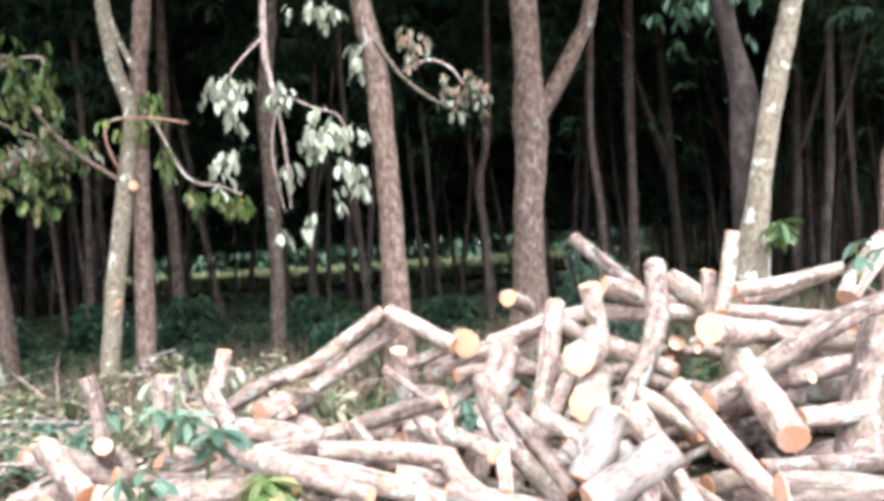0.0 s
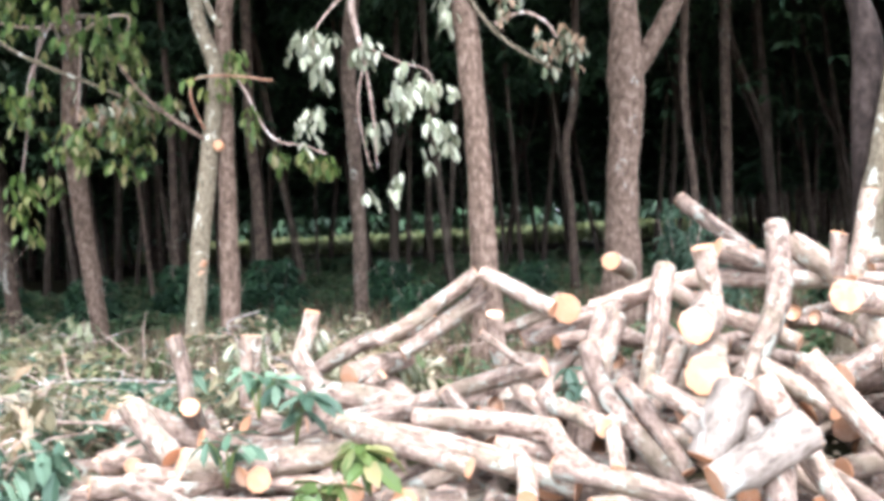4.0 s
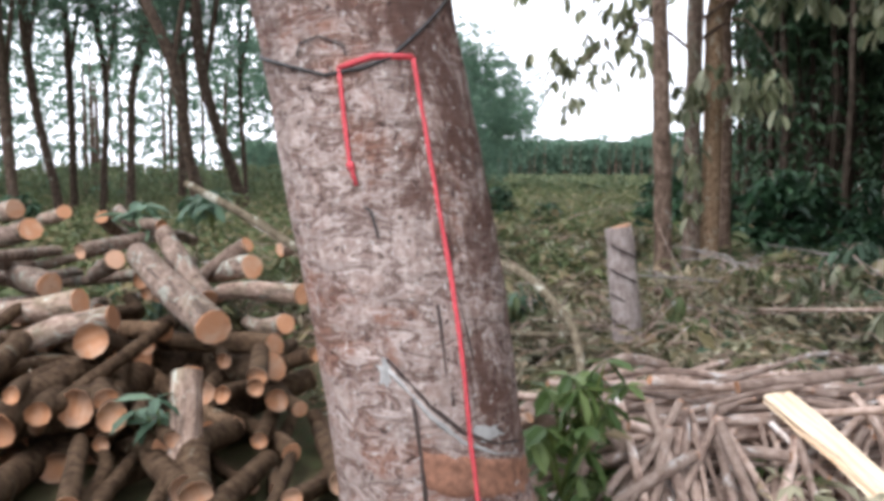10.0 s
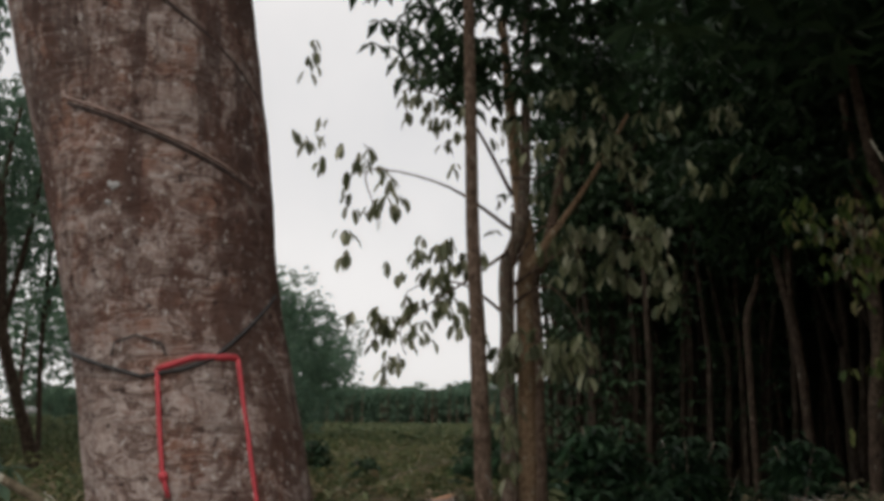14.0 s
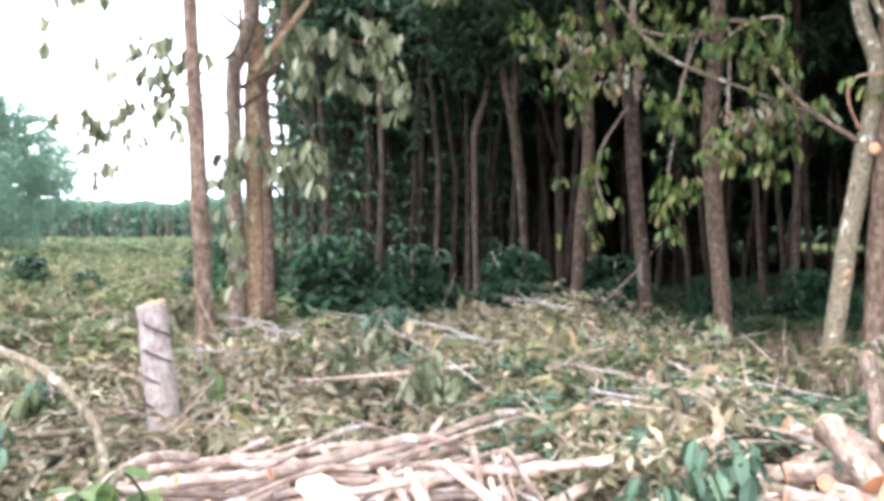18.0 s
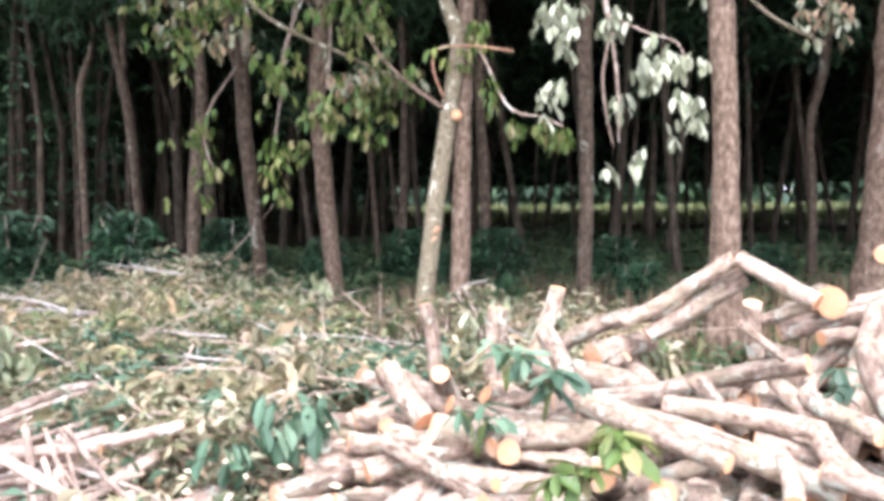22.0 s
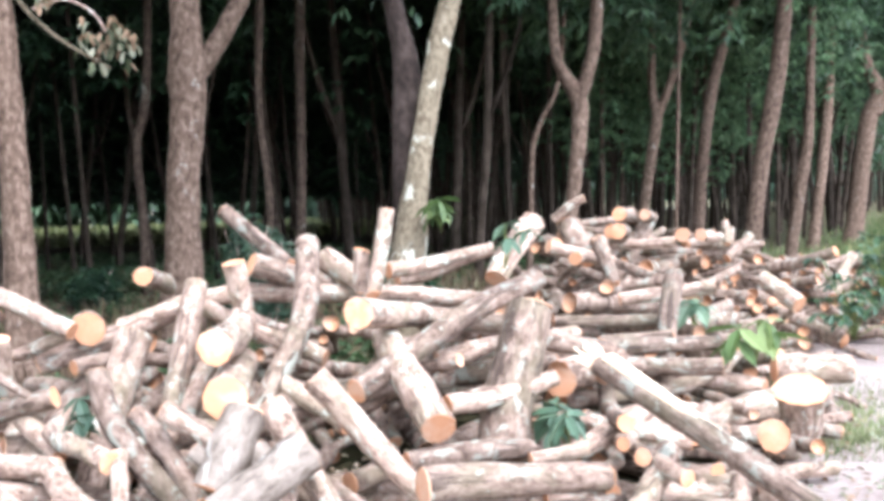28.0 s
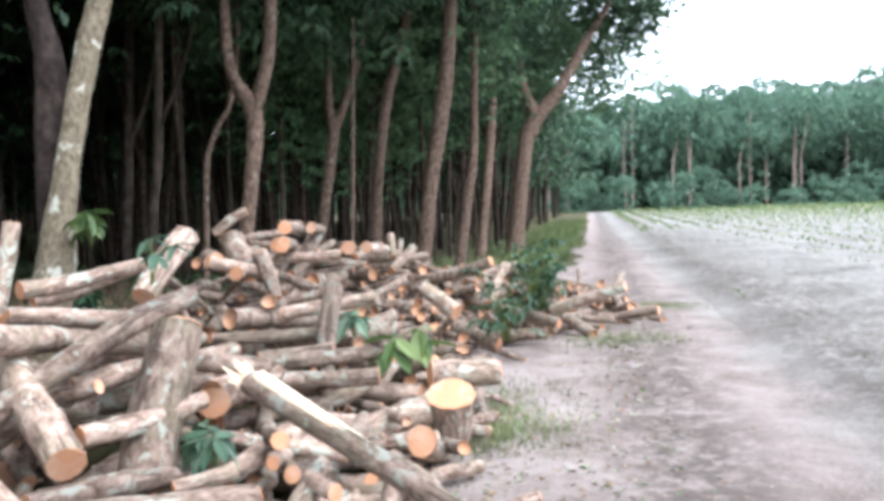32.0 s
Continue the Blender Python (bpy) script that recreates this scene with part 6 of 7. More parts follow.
# the lower ones take the bark with shade in its colour
log_between((-4.52, 0.52, 0.56), (-5.70, 0.30, 0.79), 0.085, 0.10, group="logs in the stack behind the marked tree")
log_between((-4.94, 0.56, 0.62), (-5.45, 0.41, 0.92), 0.056, 0.10, group="logs in the stack behind the marked tree")
log_between((-4.10, 0.36, 0.46), (-3.86, 0.30, 0.02), 0.066, 0.05, group="logs in the stack behind the marked tree")
log_between((-4.87, 1.01, 0.64), (-5.52, 0.71, 0.58), 0.052, 0.10, group="logs in the stack behind the marked tree")
log_between((-4.61, 0.81, 0.44), (-5.32, 0.39, 0.36), 0.057, 0.10, material=SHADED_LOG, group="logs in the stack behind the marked tree")
log_between((-4.51, 0.79, 0.36), (-5.11, 0.61, 0.23), 0.069, 0.20, material=SHADED_LOG, group="logs in the stack behind the marked tree")
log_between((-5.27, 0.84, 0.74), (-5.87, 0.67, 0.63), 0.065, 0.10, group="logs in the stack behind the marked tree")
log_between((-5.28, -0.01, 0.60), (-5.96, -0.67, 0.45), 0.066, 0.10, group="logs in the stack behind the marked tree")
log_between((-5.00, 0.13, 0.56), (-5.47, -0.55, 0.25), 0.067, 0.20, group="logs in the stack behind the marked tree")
log_between((-4.26, 0.85, 0.23), (-4.89, 0.63, 0.23), 0.038, 0.20, material=SHADED_LOG, group="logs in the stack behind the marked tree")
log_between((-4.07, 0.76, 0.09), (-4.78, 0.61, 0.09), 0.044, 0.20, material=SHADED_LOG, group="logs in the stack behind the marked tree")
log_between((-5.01, 0.36, 0.46), (-5.67, 0.05, 0.39), 0.048, 0.15, material=SHADED_LOG, group="logs in the stack behind the marked tree")
log_between((-4.77, 0.11, 0.28), (-5.56, -0.22, 0.29), 0.062, 0.15, material=SHADED_LOG, group="logs in the stack behind the marked tree")
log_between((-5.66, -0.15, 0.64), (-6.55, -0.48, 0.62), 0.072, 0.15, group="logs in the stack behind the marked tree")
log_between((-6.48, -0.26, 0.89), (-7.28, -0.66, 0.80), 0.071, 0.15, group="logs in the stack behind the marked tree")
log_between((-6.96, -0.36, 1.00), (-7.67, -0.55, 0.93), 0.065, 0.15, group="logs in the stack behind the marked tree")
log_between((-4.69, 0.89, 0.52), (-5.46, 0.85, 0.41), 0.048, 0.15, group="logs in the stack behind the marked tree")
log_between((-4.26, 0.57, 0.17), (-5.13, 0.29, 0.25), 0.045, 0.15, material=SHADED_LOG, group="logs in the stack behind the marked tree")
log_between((-4.05, 0.27, 0.18), (-4.67, 0.06, -0.02), 0.059, 0.15, material=SHADED_LOG, group="logs in the stack behind the marked tree")
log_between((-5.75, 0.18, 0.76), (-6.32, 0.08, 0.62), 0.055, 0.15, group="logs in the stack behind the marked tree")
log_between((-4.20, 0.45, 0.19), (-4.88, 0.34, 0.03), 0.034, 0.15, material=SHADED_LOG, group="logs in the stack behind the marked tree")
log_between((-4.63, -0.35, 0.15), (-5.36, -0.57, 0.05), 0.057, 0.15, material=SHADED_LOG, group="logs in the stack behind the marked tree")
log_between((-5.48, 0.86, 0.84), (-5.66, 0.64, 0.65), 0.046, 0.20, group="logs in the stack behind the marked tree")
log_between((-4.90, 0.10, 0.39), (-5.72, -0.33, 0.38), 0.049, 0.15, material=SHADED_LOG, group="logs in the stack behind the marked tree")
log_between((-5.31, 1.00, 0.82), (-5.36, 1.17, 0.84), 0.039, 0.15, group="logs in the stack behind the marked tree")
log_between((-6.62, -0.07, 0.99), (-7.21, -0.21, 0.91), 0.047, 0.15, group="logs in the stack behind the marked tree")
log_between((-6.43, 0.14, 0.96), (-6.78, 0.30, 0.82), 0.043, 0.15, group="logs in the stack behind the marked tree")

# the body of the long heap; its far end is joined
far_heap = Gathered()
RIDGE = ((-2.3, 4.7), (-0.4, 4.75), (0.8, 4.55), (1.9, 4.35), (3.0, 5.5), (4.5, 6.9), (6.5, 7.4), (8.5, 7.35))
LEVELS = (0.16, 0.52, 0.70, 0.82, 0.92, 1.0, 0.72, 0.18)


def level(t):
    k = min(int(t * 7), 6)
    w = t * 7 - k
    return LEVELS[k] * (1 - w) + LEVELS[k + 1] * w


def half_width(t, s):
    """The heap is wider on the side of the track."""
    return (1.35 if s > 0 else 0.85) * (0.5 + 0.5 * math.sin(math.pi * min(1, 0.12 + 0.8 * t)))


heap(random.Random(3), 250, RIDGE, half_width, level, (0.5, 1.15), (0.032, 0.04, 0.05, 0.062), -40, 60, 11, far=lambda x, y: x > 3.0 or y > 5.0, joined=far_heap)
heap(random.Random(4), 420, RIDGE[4:], lambda t, s: 1.1 if s > 0 else 0.9, lambda t: 1.12 - 0.8 * t, (0.35, 0.9), (0.025, 0.033, 0.042, 0.055), -44, 50, 14, far=lambda x, y: True, joined=far_heap)
heap(random.Random(5), 70, ((-2.2, 4.0), (0.2, 3.35), (1.6, 3.05), (2.6, 3.4)), lambda t, s: 0.40, lambda t: 0.2, (0.4, 1.0), (0.03, 0.04, 0.05), -60, 50, 6)
heap(random.Random(15), 60, ((0.2, 5.4), (2.6, 5.9)), lambda t, s: 0.5, lambda t: 0.82, (0.5, 1.0), (0.03, 0.04, 0.05), -30, 50, 10, far=lambda x, y: True, joined=far_heap)
heap(random.Random(6), 40, ((2.6, 3.7), (4.0, 4.9)), lambda t, s: 0.4, lambda t: 0.34, (0.4, 0.8), (0.025, 0.035, 0.05), -60, 40, 9, far=lambda x, y: True, joined=far_heap)
heap(random.Random(18), 300, ((3.6, 6.1), (4.7, 6.9), (6.5, 7.3), (8.2, 7.3)), lambda t, s: 0.9, lambda t: 1.22 - 0.85 * t, (0.3, 0.7), (0.016, 0.022, 0.03, 0.045), 50, 45, 12, far=lambda x, y: True, joined=far_heap)
tagged(new("far_log_heap", far_heap.mesh("far_log_heap", LOG_BARK, CUT)), "far end of the long heap of sawn logs", "log heap", kind="stuff")

# the body of the stack behind the marked tree
rear = Gathered()
inner = Gathered()
# low rows, in bark darkened for the shade between logs
low_logs = dict(far=lambda x, y: True, joined=inner)
heap(random.Random(8), 30, ((-5.35, -1.5), (-5.55, 0.8)), lambda t, s: 0.6, lambda t: 0.62, (0.7, 1.1), (0.035, 0.045, 0.055), 75, 14, 5, **low_logs)
heap(random.Random(19), 30, ((-5.0, -1.6), (-5.15, 0.75)), lambda t, s: 0.45, lambda t: 0.5, (0.9, 1.3), (0.05, 0.062, 0.072), 60, 18, 7, **low_logs)
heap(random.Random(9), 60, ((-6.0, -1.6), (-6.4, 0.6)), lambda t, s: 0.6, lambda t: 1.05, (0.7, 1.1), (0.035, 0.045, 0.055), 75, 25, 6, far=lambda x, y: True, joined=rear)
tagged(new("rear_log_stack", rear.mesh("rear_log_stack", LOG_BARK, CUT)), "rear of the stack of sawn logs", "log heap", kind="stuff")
heap(random.Random(10), 40, ((-4.4, -1.0), (-4.75, 0.95)), lambda t, s: 0.42, lambda t: 0.42, (0.7, 1.1), (0.035, 0.045, 0.058, 0.07), 72, 14, 6, **low_logs)
heap(random.Random(25), 30, ((-3.9, -1.2), (-4.05, 1.1)), lambda t, s: 0.25, lambda t: 0.2, (0.7, 1.0), (0.03, 0.04, 0.052), 74, 12, 3, **low_logs)
tagged(new("inner_log_stack", inner.mesh("inner_log_stack", SHADED_LOG, CUT)), "logs low inside the stack behind the marked tree, bark darkened for shade", "log heap", kind="stuff")

# the low stack of thin branches
thin = dict(material=BRANCH_BARK, name="cut_branch", label="thin cut branch with a pale sawn end", group="branches in the low stack")
base = Gathered()
heap(random.Random(12), 60, ((-4.1, 2.5), (-3.4, 3.6)), lambda t, s: 0.45, lambda t: 0.26, (0.7, 1.2), (0.012, 0.016, 0.02, 0.026), -30, 18, 4, far=lambda x, y: True, joined=base)
tagged(new("buried_branches", base.mesh("buried_branches", BRANCH_BARK, CUT)), "thin cut branches at the back of the low stack", "branches", kind="stuff")
heap(random.Random(14), 150, ((-3.5, 1.75), (-3.05, 3.2)), lambda t, s: 0.55, lambda t: 0.45, (0.6, 1.25), (0.011, 0.014, 0.018, 0.024), -16, 14, 4, **thin)
heap(random.Random(16), 60, ((-3.35, 1.8), (-2.95, 3.1)), lambda t, s: 0.4, lambda t: 0.45, (0.5, 0.9), (0.01, 0.014, 0.02), -30, 30, 10, **thin)
# sticks that lean on the front of the stack, over a mossy log along its foot
lean = random.Random(20)
for k in range(52):
    u = lean.uniform(-0.05, 1.5)
    q = u + lean.gauss(0, 0.22)
    a = (-3.12 + 0.28 * u + lean.gauss(0, 0.06), 1.68 + u, 0.43 + lean.uniform(-0.16, 0.03))
    b = (-2.84 + 0.28 * q + lean.gauss(0, 0.06), 1.5 + q, 0.04 + 0.05 * lean.random())
    log_between(a, b, lean.choice((0.009, 0.012, 0.016, 0.021)), 0.25, **thin)
log_between((-2.93, 1.48, 0.070), (-2.62, 2.50, 0.070), 0.058, 0.08, material=TRUNK_BARK, label="mossy old log along the foot of the branch stack", group="branches in the low stack")
# logs deep in the near heap
heap(random.Random(24), 85, ((-1.7, 4.1), (0.0, 3.75), (1.5, 3.5), (2.7, 4.1)), lambda t, s: 0.55, lambda t: 0.36, (0.5, 1.0), (0.035, 0.045, 0.058), -55, 45, 6)


# the marked tree
AXIS = ((-2.47, 0.86, -0.1, 0.31), (-2.50, 0.83, 0.2, 0.262), (-2.555, 0.78, 0.46, 0.24), (-2.60, 0.74, 0.85, 0.245), (-2.68, 0.69, 1.25, 0.252), (-2.76, 0.64, 1.65, 0.254), (-2.83, 0.58, 2.1, 0.285), (-2.88, 0.51, 2.5, 0.31), (-2.95, 0.4, 3.2, 0.30), (-3.3, 0.1, 6.5, 0.22))
marked = empty("tapped_tree")
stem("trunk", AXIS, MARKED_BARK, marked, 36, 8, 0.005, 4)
tagged(marked, "large leaning tapped rubber tree marked with red lines", "tree")
part("crown", CROWNS[2], marked, "", pose(-3.6, -0.2, 9.5))


def axis_at(z):
    pts, rad = smooth_spine([Vector(p) for p in AXIS], 8)
    k = min(range(len(pts)), key=lambda i: abs(pts[i][2] - z))
    a, b = (k, k + 1) if pts[k][2] <= z and k + 1 < len(pts) else (k - 1, k)
    w = (z - pts[a][2]) / (pts[b][2] - pts[a][2])
    return Vector(pts[a]).lerp(Vector(pts[b]), w), rad[a] * (1 - w) + rad[b] * w


def on_bark(angle, z, out=0.004):
    """A point on the trunk's skin; the angle is counted from east, in degrees."""
    c, r = axis_at(z)
    return Vector((c.x + (r + out) * math.cos(radians(angle)), c.y + (r + out) * math.sin(radians(angle)), z))


def on_trunk_line(name, spots_, r, material, label, out=0.006, sides=6):
    """A raised line over the bark through (angle, z) spots."""
    pts = []
    for (a0, z0), (a1, z1) in zip(spots_, spots_[1:]):
        n = max(2, int(math.dist((a0 * 0.0045, z0), (a1 * 0.0045, z1)) / 0.03))
        pts += [on_bark(a0 + (a1 - a0) * k / n, z0 + (z1 - z0) * k / n, out) for k in range(n)]
    pts.append(on_bark(*spots_[-1], out))
    v, f = tube(pts, [r] * len(pts), sides, 0.12, 3, True)
    return part(name, mesh_of(name, v, f, material), marked, label)


RED_TOP = 1.515
on_trunk_line("red_line", ((8, RED_TOP), (7, 1.3), (6, 1.0), (4, 0.7), (3, 0.3), (3, 0.05)), 0.0056, RED, "red painted line down the trunk")
on_trunk_line("red_line", ((-32, RED_TOP - 0.03), (-14, RED_TOP - 0.002), (8, RED_TOP)), 0.007, RED, "red line across the trunk")
on_trunk_line("red_line", ((-32, RED_TOP - 0.03), (-34, 1.37), (-35.5, 1.27), (-34, 1.22)), 0.0052, RED, "short red line")
on_trunk_line("red_line", ((-35.5, 1.27), (-35, 1.255)), 0.009, RED, "knot of the red line")
on_trunk_line("dark_strap", ((-100, RED_TOP + 0.02), (-70, RED_TOP - 0.01), (-40, RED_TOP - 0.045), (-20, RED_TOP - 0.03), (-5, RED_TOP - 0.005), (20, RED_TOP + 0.08), (45, RED_TOP + 0.16)), 0.0045, WIRE, "dark wire round the trunk")
on_trunk_line("wire_loop", ((-55, RED_TOP), (-52, RED_TOP + 0.03), (-40, RED_TOP + 0.045), (-28, RED_TOP + 0.025), (-27, RED_TOP)), 0.002, WIRE, "loop of thin dark wire")
on_trunk_line("wire_hook", ((-32, 1.17), (-29, 1.16), (-28, 1.10)), 0.0025, WIRE, "small wire hook")
# tapping cuts: long slanting grooves
on_trunk_line("tapping_groove", ((-60, 2.10), (-40, 2.06), (-10, 2.0), (25, 1.935), (60, 1.89)), 0.006, SCAR, "dark slanting tapping groove", -0.003)
on_trunk_line("tapping_groove", ((-60, 2.114), (-40, 2.074), (-10, 2.014), (25, 1.949), (60, 1.904)), 0.004, LIP, "pale lip of the groove", -0.002)
on_trunk_line("tapping_groove", ((-62, 2.60), (-30, 2.45), (0, 2.33), (35, 2.22), (60, 2.15)), 0.007, SCAR, "dark slanting tapping groove", -0.003)
on_trunk_line("tapping_groove", ((-62, 2.615), (-30, 2.465), (0, 2.345), (35, 2.235), (60, 2.165)), 0.004, LIP, "pale lip of the groove", -0.002)
on_trunk_line("tapping_groove", ((-36, 0.83), (-15, 0.72), (0, 0.66), (20, 0.62), (45, 0.60)), 0.006, SCAR, "dark lower cut", -0.002)
on_trunk_line("tapping_groove", ((-36, 0.805), (-15, 0.695), (0, 0.635), (20, 0.595), (45, 0.575)), 0.008, LATEX, "grey latex in the lower cut", -0.004)
on_trunk_line("bark_crack", ((-25, 0.74), (-24, 0.6), (-26, 0.4), (-25, 0.25)), 0.006, SCAR, "dark crack in the bark", -0.002)
on_trunk_line("bark_crack", ((-4, 0.95), (-5, 0.8), (-3, 0.72)), 0.006, SCAR, "dark crack in the bark", -0.002)
on_trunk_line("bark_crack", ((8, 1.25), (9, 1.0), (12, 0.8)), 0.005, SCAR, "dark crack in the bark", -0.002)


def bark_patch(angle, z, wide, tall, material, name, label, seed):
    """A thin uneven flake on the bark."""
    rnd = random.Random(seed)
    n, v = 16, []
    for k in range(n):
        w = 2 * math.pi * k / n
        q = rnd.uniform(0.4, 1.3)
        v.append(on_bark(angle + math.degrees(wide * q * math.cos(w)) / 0.25, z + tall * q * math.sin(w), 0.0015))
    v.append(on_bark(angle, z, 0.006))
    return part(name, mesh_of(name, v, [(k, (k + 1) % n, n) for k in range(n)], material), marked, label)



def tapping_panel():
    """The shaved panel under the lower cut: a shallow ledge of raw bark with wrinkles across."""
    cols, rows, v, f = 26, 8, [], []
    for i in range(cols + 1):
        a = -25 + 85 * i / cols
        top = 0.63 - 0.075 * i / cols + 0.006 * noise.noise((i * 0.5, 0, 0))
        for j in range(rows + 1):
            edge = 0.0 if j in (0, rows) or i in (0, cols) else 1.0
            v.append(on_bark(a + edge * 1.5 * noise.noise((i, j, 5)), top - 0.105 * j / rows - 0.012 * noise.noise((i * 0.4, 1, j * 0.3)), -0.004 + edge * (0.011 + 0.006 * noise.noise((i * 0.6, j * 1.5, 2)))))
    for i in range(cols):
        for j in range(rows):
            k = i * (rows + 1) + j
            f.append((k, k + 1, k + rows + 2, k + rows + 1))
    part("tapping_panel", mesh_of("tapping_panel", v, f, WOUND), marked, "raw red-brown shaved panel under the cut")


tapping_panel()
bark_patch(-38, 0.80, 0.02, 0.035, LATEX, "latex_stain", "grey dried latex", 3)
bark_patch(18, 0.645, 0.05, 0.03, LATEX, "latex_stain", "grey dried latex", 4)
bark_patch(-42, 1.90, 0.014, 0.012, LATEX, "latex_stain", "pale latex spot", 6)
bark_patch(-46, 1.86, 0.013, 0.009, LATEX, "latex_stain", "pale latex spot", 7)
bark_patch(-55, 2.36, 0.016, 0.005, TEAL, "paint_mark", "small teal paint mark", 8)

# the tall stump, a bent branch and a propped branch beside it
stump = empty("stump")
stem("trunk", [(-5.16, 3.13, -0.08, 0.10), (-5.17, 3.13, 0.3, 0.092), (-5.20, 3.115, 0.6, 0.088), (-5.235, 3.10, 0.90, 0.086)], POST_BARK, stump, 14, 5, 0.04, 5)
v, f = tube([(0, 0, -0.004), (0, 0, 0.006)], [0.084, 0.075], 14, 0.05, 2, True)
part("cut_end", mesh_of("cut_end", v, f, CUT, False), stump, "", pose(-5.235, 3.10, 0.903, 14, -8, 0))
for k in range(5):
    z = 0.2 + 0.15 * k
    pts = [(-5.20 + 0.094 * math.cos(radians(a)), 3.115 + 0.094 * math.sin(radians(a)), z - (a + 90) * 0.0007) for a in range(-90, 31, 15)]
    v, f = tube(pts, [0.004] + [0.008] * 7 + [0.004], 5, 0.1, k, True)
    part("tapping_scar", mesh_of("tapping_scar", v, f, SCAR), stump, "dark slanting scar")
tagged(stump, "tall pale sawn stump with dark slanting scars", "stump")


def loose_branch(label, material, *points):
    b = stem("loose_branch", points, material, None, 8, 5, 0.06, len(label))
    return tagged(b, label, "branch", "loose branches")


loose_branch("bent pale branch leaning on the stack of thin branches", PALE_BARK, (-5.0, 2.0, 0.80, 0.02), (-4.66, 2.09, 0.74, 0.022), (-4.42, 2.13, 0.65, 0.022), (-4.18, 2.16, 0.49, 0.022), (-3.99, 2.09, 0.30, 0.02))
loose_branch("pale straight branch lying beside the stump", PALE_BARK, (-4.68, 1.98, 0.42, 0.017), (-4.6, 2.15, 0.40, 0.017), (-4.48, 2.45, 0.40, 0.016))
loose_branch("grey branch propped against the stack behind the marked tree", PALE_BARK, (-5.33, 0.52, 1.18, 0.018), (-5.1, 0.75, 1.04, 0.022), (-4.88, 0.97, 0.88, 0.024), (-4.6, 1.3, 0.6, 0.024))


# the split plank and the splintered log
def board(name, a, b, wide, thick, material, label, category, splinters=0):
    a, b = Vector(a), Vector(b)
    bm = bmesh.new()
    bmesh.ops.create_cube(bm, size=1)
    bmesh.ops.scale(bm, vec=(wide, thick, (b - a).length), verts=bm.verts)
    bmesh.ops.subdivide_edges(bm, edges=bm.edges[:], cuts=4, use_grid_fill=True)
    rnd = random.Random(7)
    for v in bm.verts:
        v.co += Vector((rnd.gauss(0, 0.004), rnd.gauss(0, 0.004), 0))
    me = bpy.data.meshes.new(name)
    bm.to_mesh(me)
    bm.free()
    me.materials.append(material)
    ob = new(name, me)
    ob.matrix_basis = Matrix.Translation((a + b) / 2) @ (b - a).to_track_quat("Z", "Y").to_matrix().to_4x4()
    return tagged(ob, label, category)


board("split_plank", (-3.02, 2.32, 0.43), (-2.22, 2.37, 0.08), 0.12, 0.035, SPLIT, "pale freshly split plank leaning on the thin branches", "plank")


def splintered_log(a, b, r, label="long splintered log torn open at one end", group="logs in the long heap", material=None):
    a, b = Vector(a), Vector(b)
    ob = log_between(a, b, r, 0.08, label=label, group=group, material=material)
    inv = ob.matrix_basis.inverted()
    rnd = random.Random(17)
    for k in range(9):
        w = rnd.uniform(0, 6.28)
        p = inv @ a + Vector((math.cos(w), math.sin(w), 0)) * r * 0.6
        s = -1 if (inv @ a).z < 0 else 1
        tip = p + Vector((math.cos(w) * rnd.uniform(0, 0.06), math.sin(w) * rnd.uniform(0, 0.06), s * rnd.uniform(0.04, 0.12)))
        v, f = tube([p - Vector((0, 0, s * 0.02)), (p + tip) / 2, tip], [0.016, 0.012, 0.002], 5, 0.2, k, True)
        part("splinter", mesh_of("splinter", v, f, SPLIT, False), ob, "pale torn splinter")
    for q in () if material else (-0.4, 0.4):
        pts = [inv @ (a + (b - a) * t) + Vector((r * 0.75 * q, -r * 0.75, 0)) for t in (0.02, 0.3, 0.6, 0.8)]
        v, f = tube(pts, [0.024, 0.018, 0.012, 0.003], 6, 0.15, 5, True)
        part("torn_wood", mesh_of("torn_wood", v, f, SPLIT), ob, "torn pale wood")


splintered_log((-4.81, -0.15, 0.27), (-4.98, 0.36, -0.10), 0.08, "thick dark log with a torn ragged end low in the stack", "logs in the stack behind the marked tree", SHADED_LOG)
splintered_log((2.00, 3.47, 0.65), (2.42, 2.62, 0.18), 0.052)
log_between((3.30, 3.80, 0.35), (3.41, 3.94, 0.03), 0.125, 0.05, label="short thick log block with a pale slanting top cut")


# leafy sprigs caught in the heaps, and weeds
def sprig(x, y, z, seed, size=0.14, count=5, material=None, name="leafy_sprig", label="green leafy sprig caught between the logs", spread=0.12):
    rnd = random.Random(seed)
    s = empty(name)
    lv = Leaves()
    for k in range(count):
        w = rnd.uniform(0, 6.28)
        p = Vector((spread * math.cos(w) * rnd.random(), spread * math.sin(w) * rnd.random(), spread * rnd.uniform(0, 1)))
        stem("stalk", [(0, 0, -0.12, 0.005), (p.x * 0.5, p.y * 0.5, p.z * 0.5, 0.004), (p.x, p.y, p.z, 0.002)], FRESH, s, 5, 2)
        for j in range(5):
            a = 1.257 * j + rnd.uniform(-0.5, 0.5)
            le = size * rnd.uniform(0.7, 1.3)
            lv.leaf(p, (math.cos(a), math.sin(a), rnd.uniform(-1.3, 0.1)), (rnd.uniform(-0.5, 0.5), rnd.uniform(-0.5, 0.5), 1), le, le * rnd.uniform(0.32, 0.45), 0.15, True)
    part("leaves", lv.mesh("leaves", material or MIDGREEN), s)
    s.location = (x, y, z)
    return tagged(s, label, "leaves", "leafy sprigs")


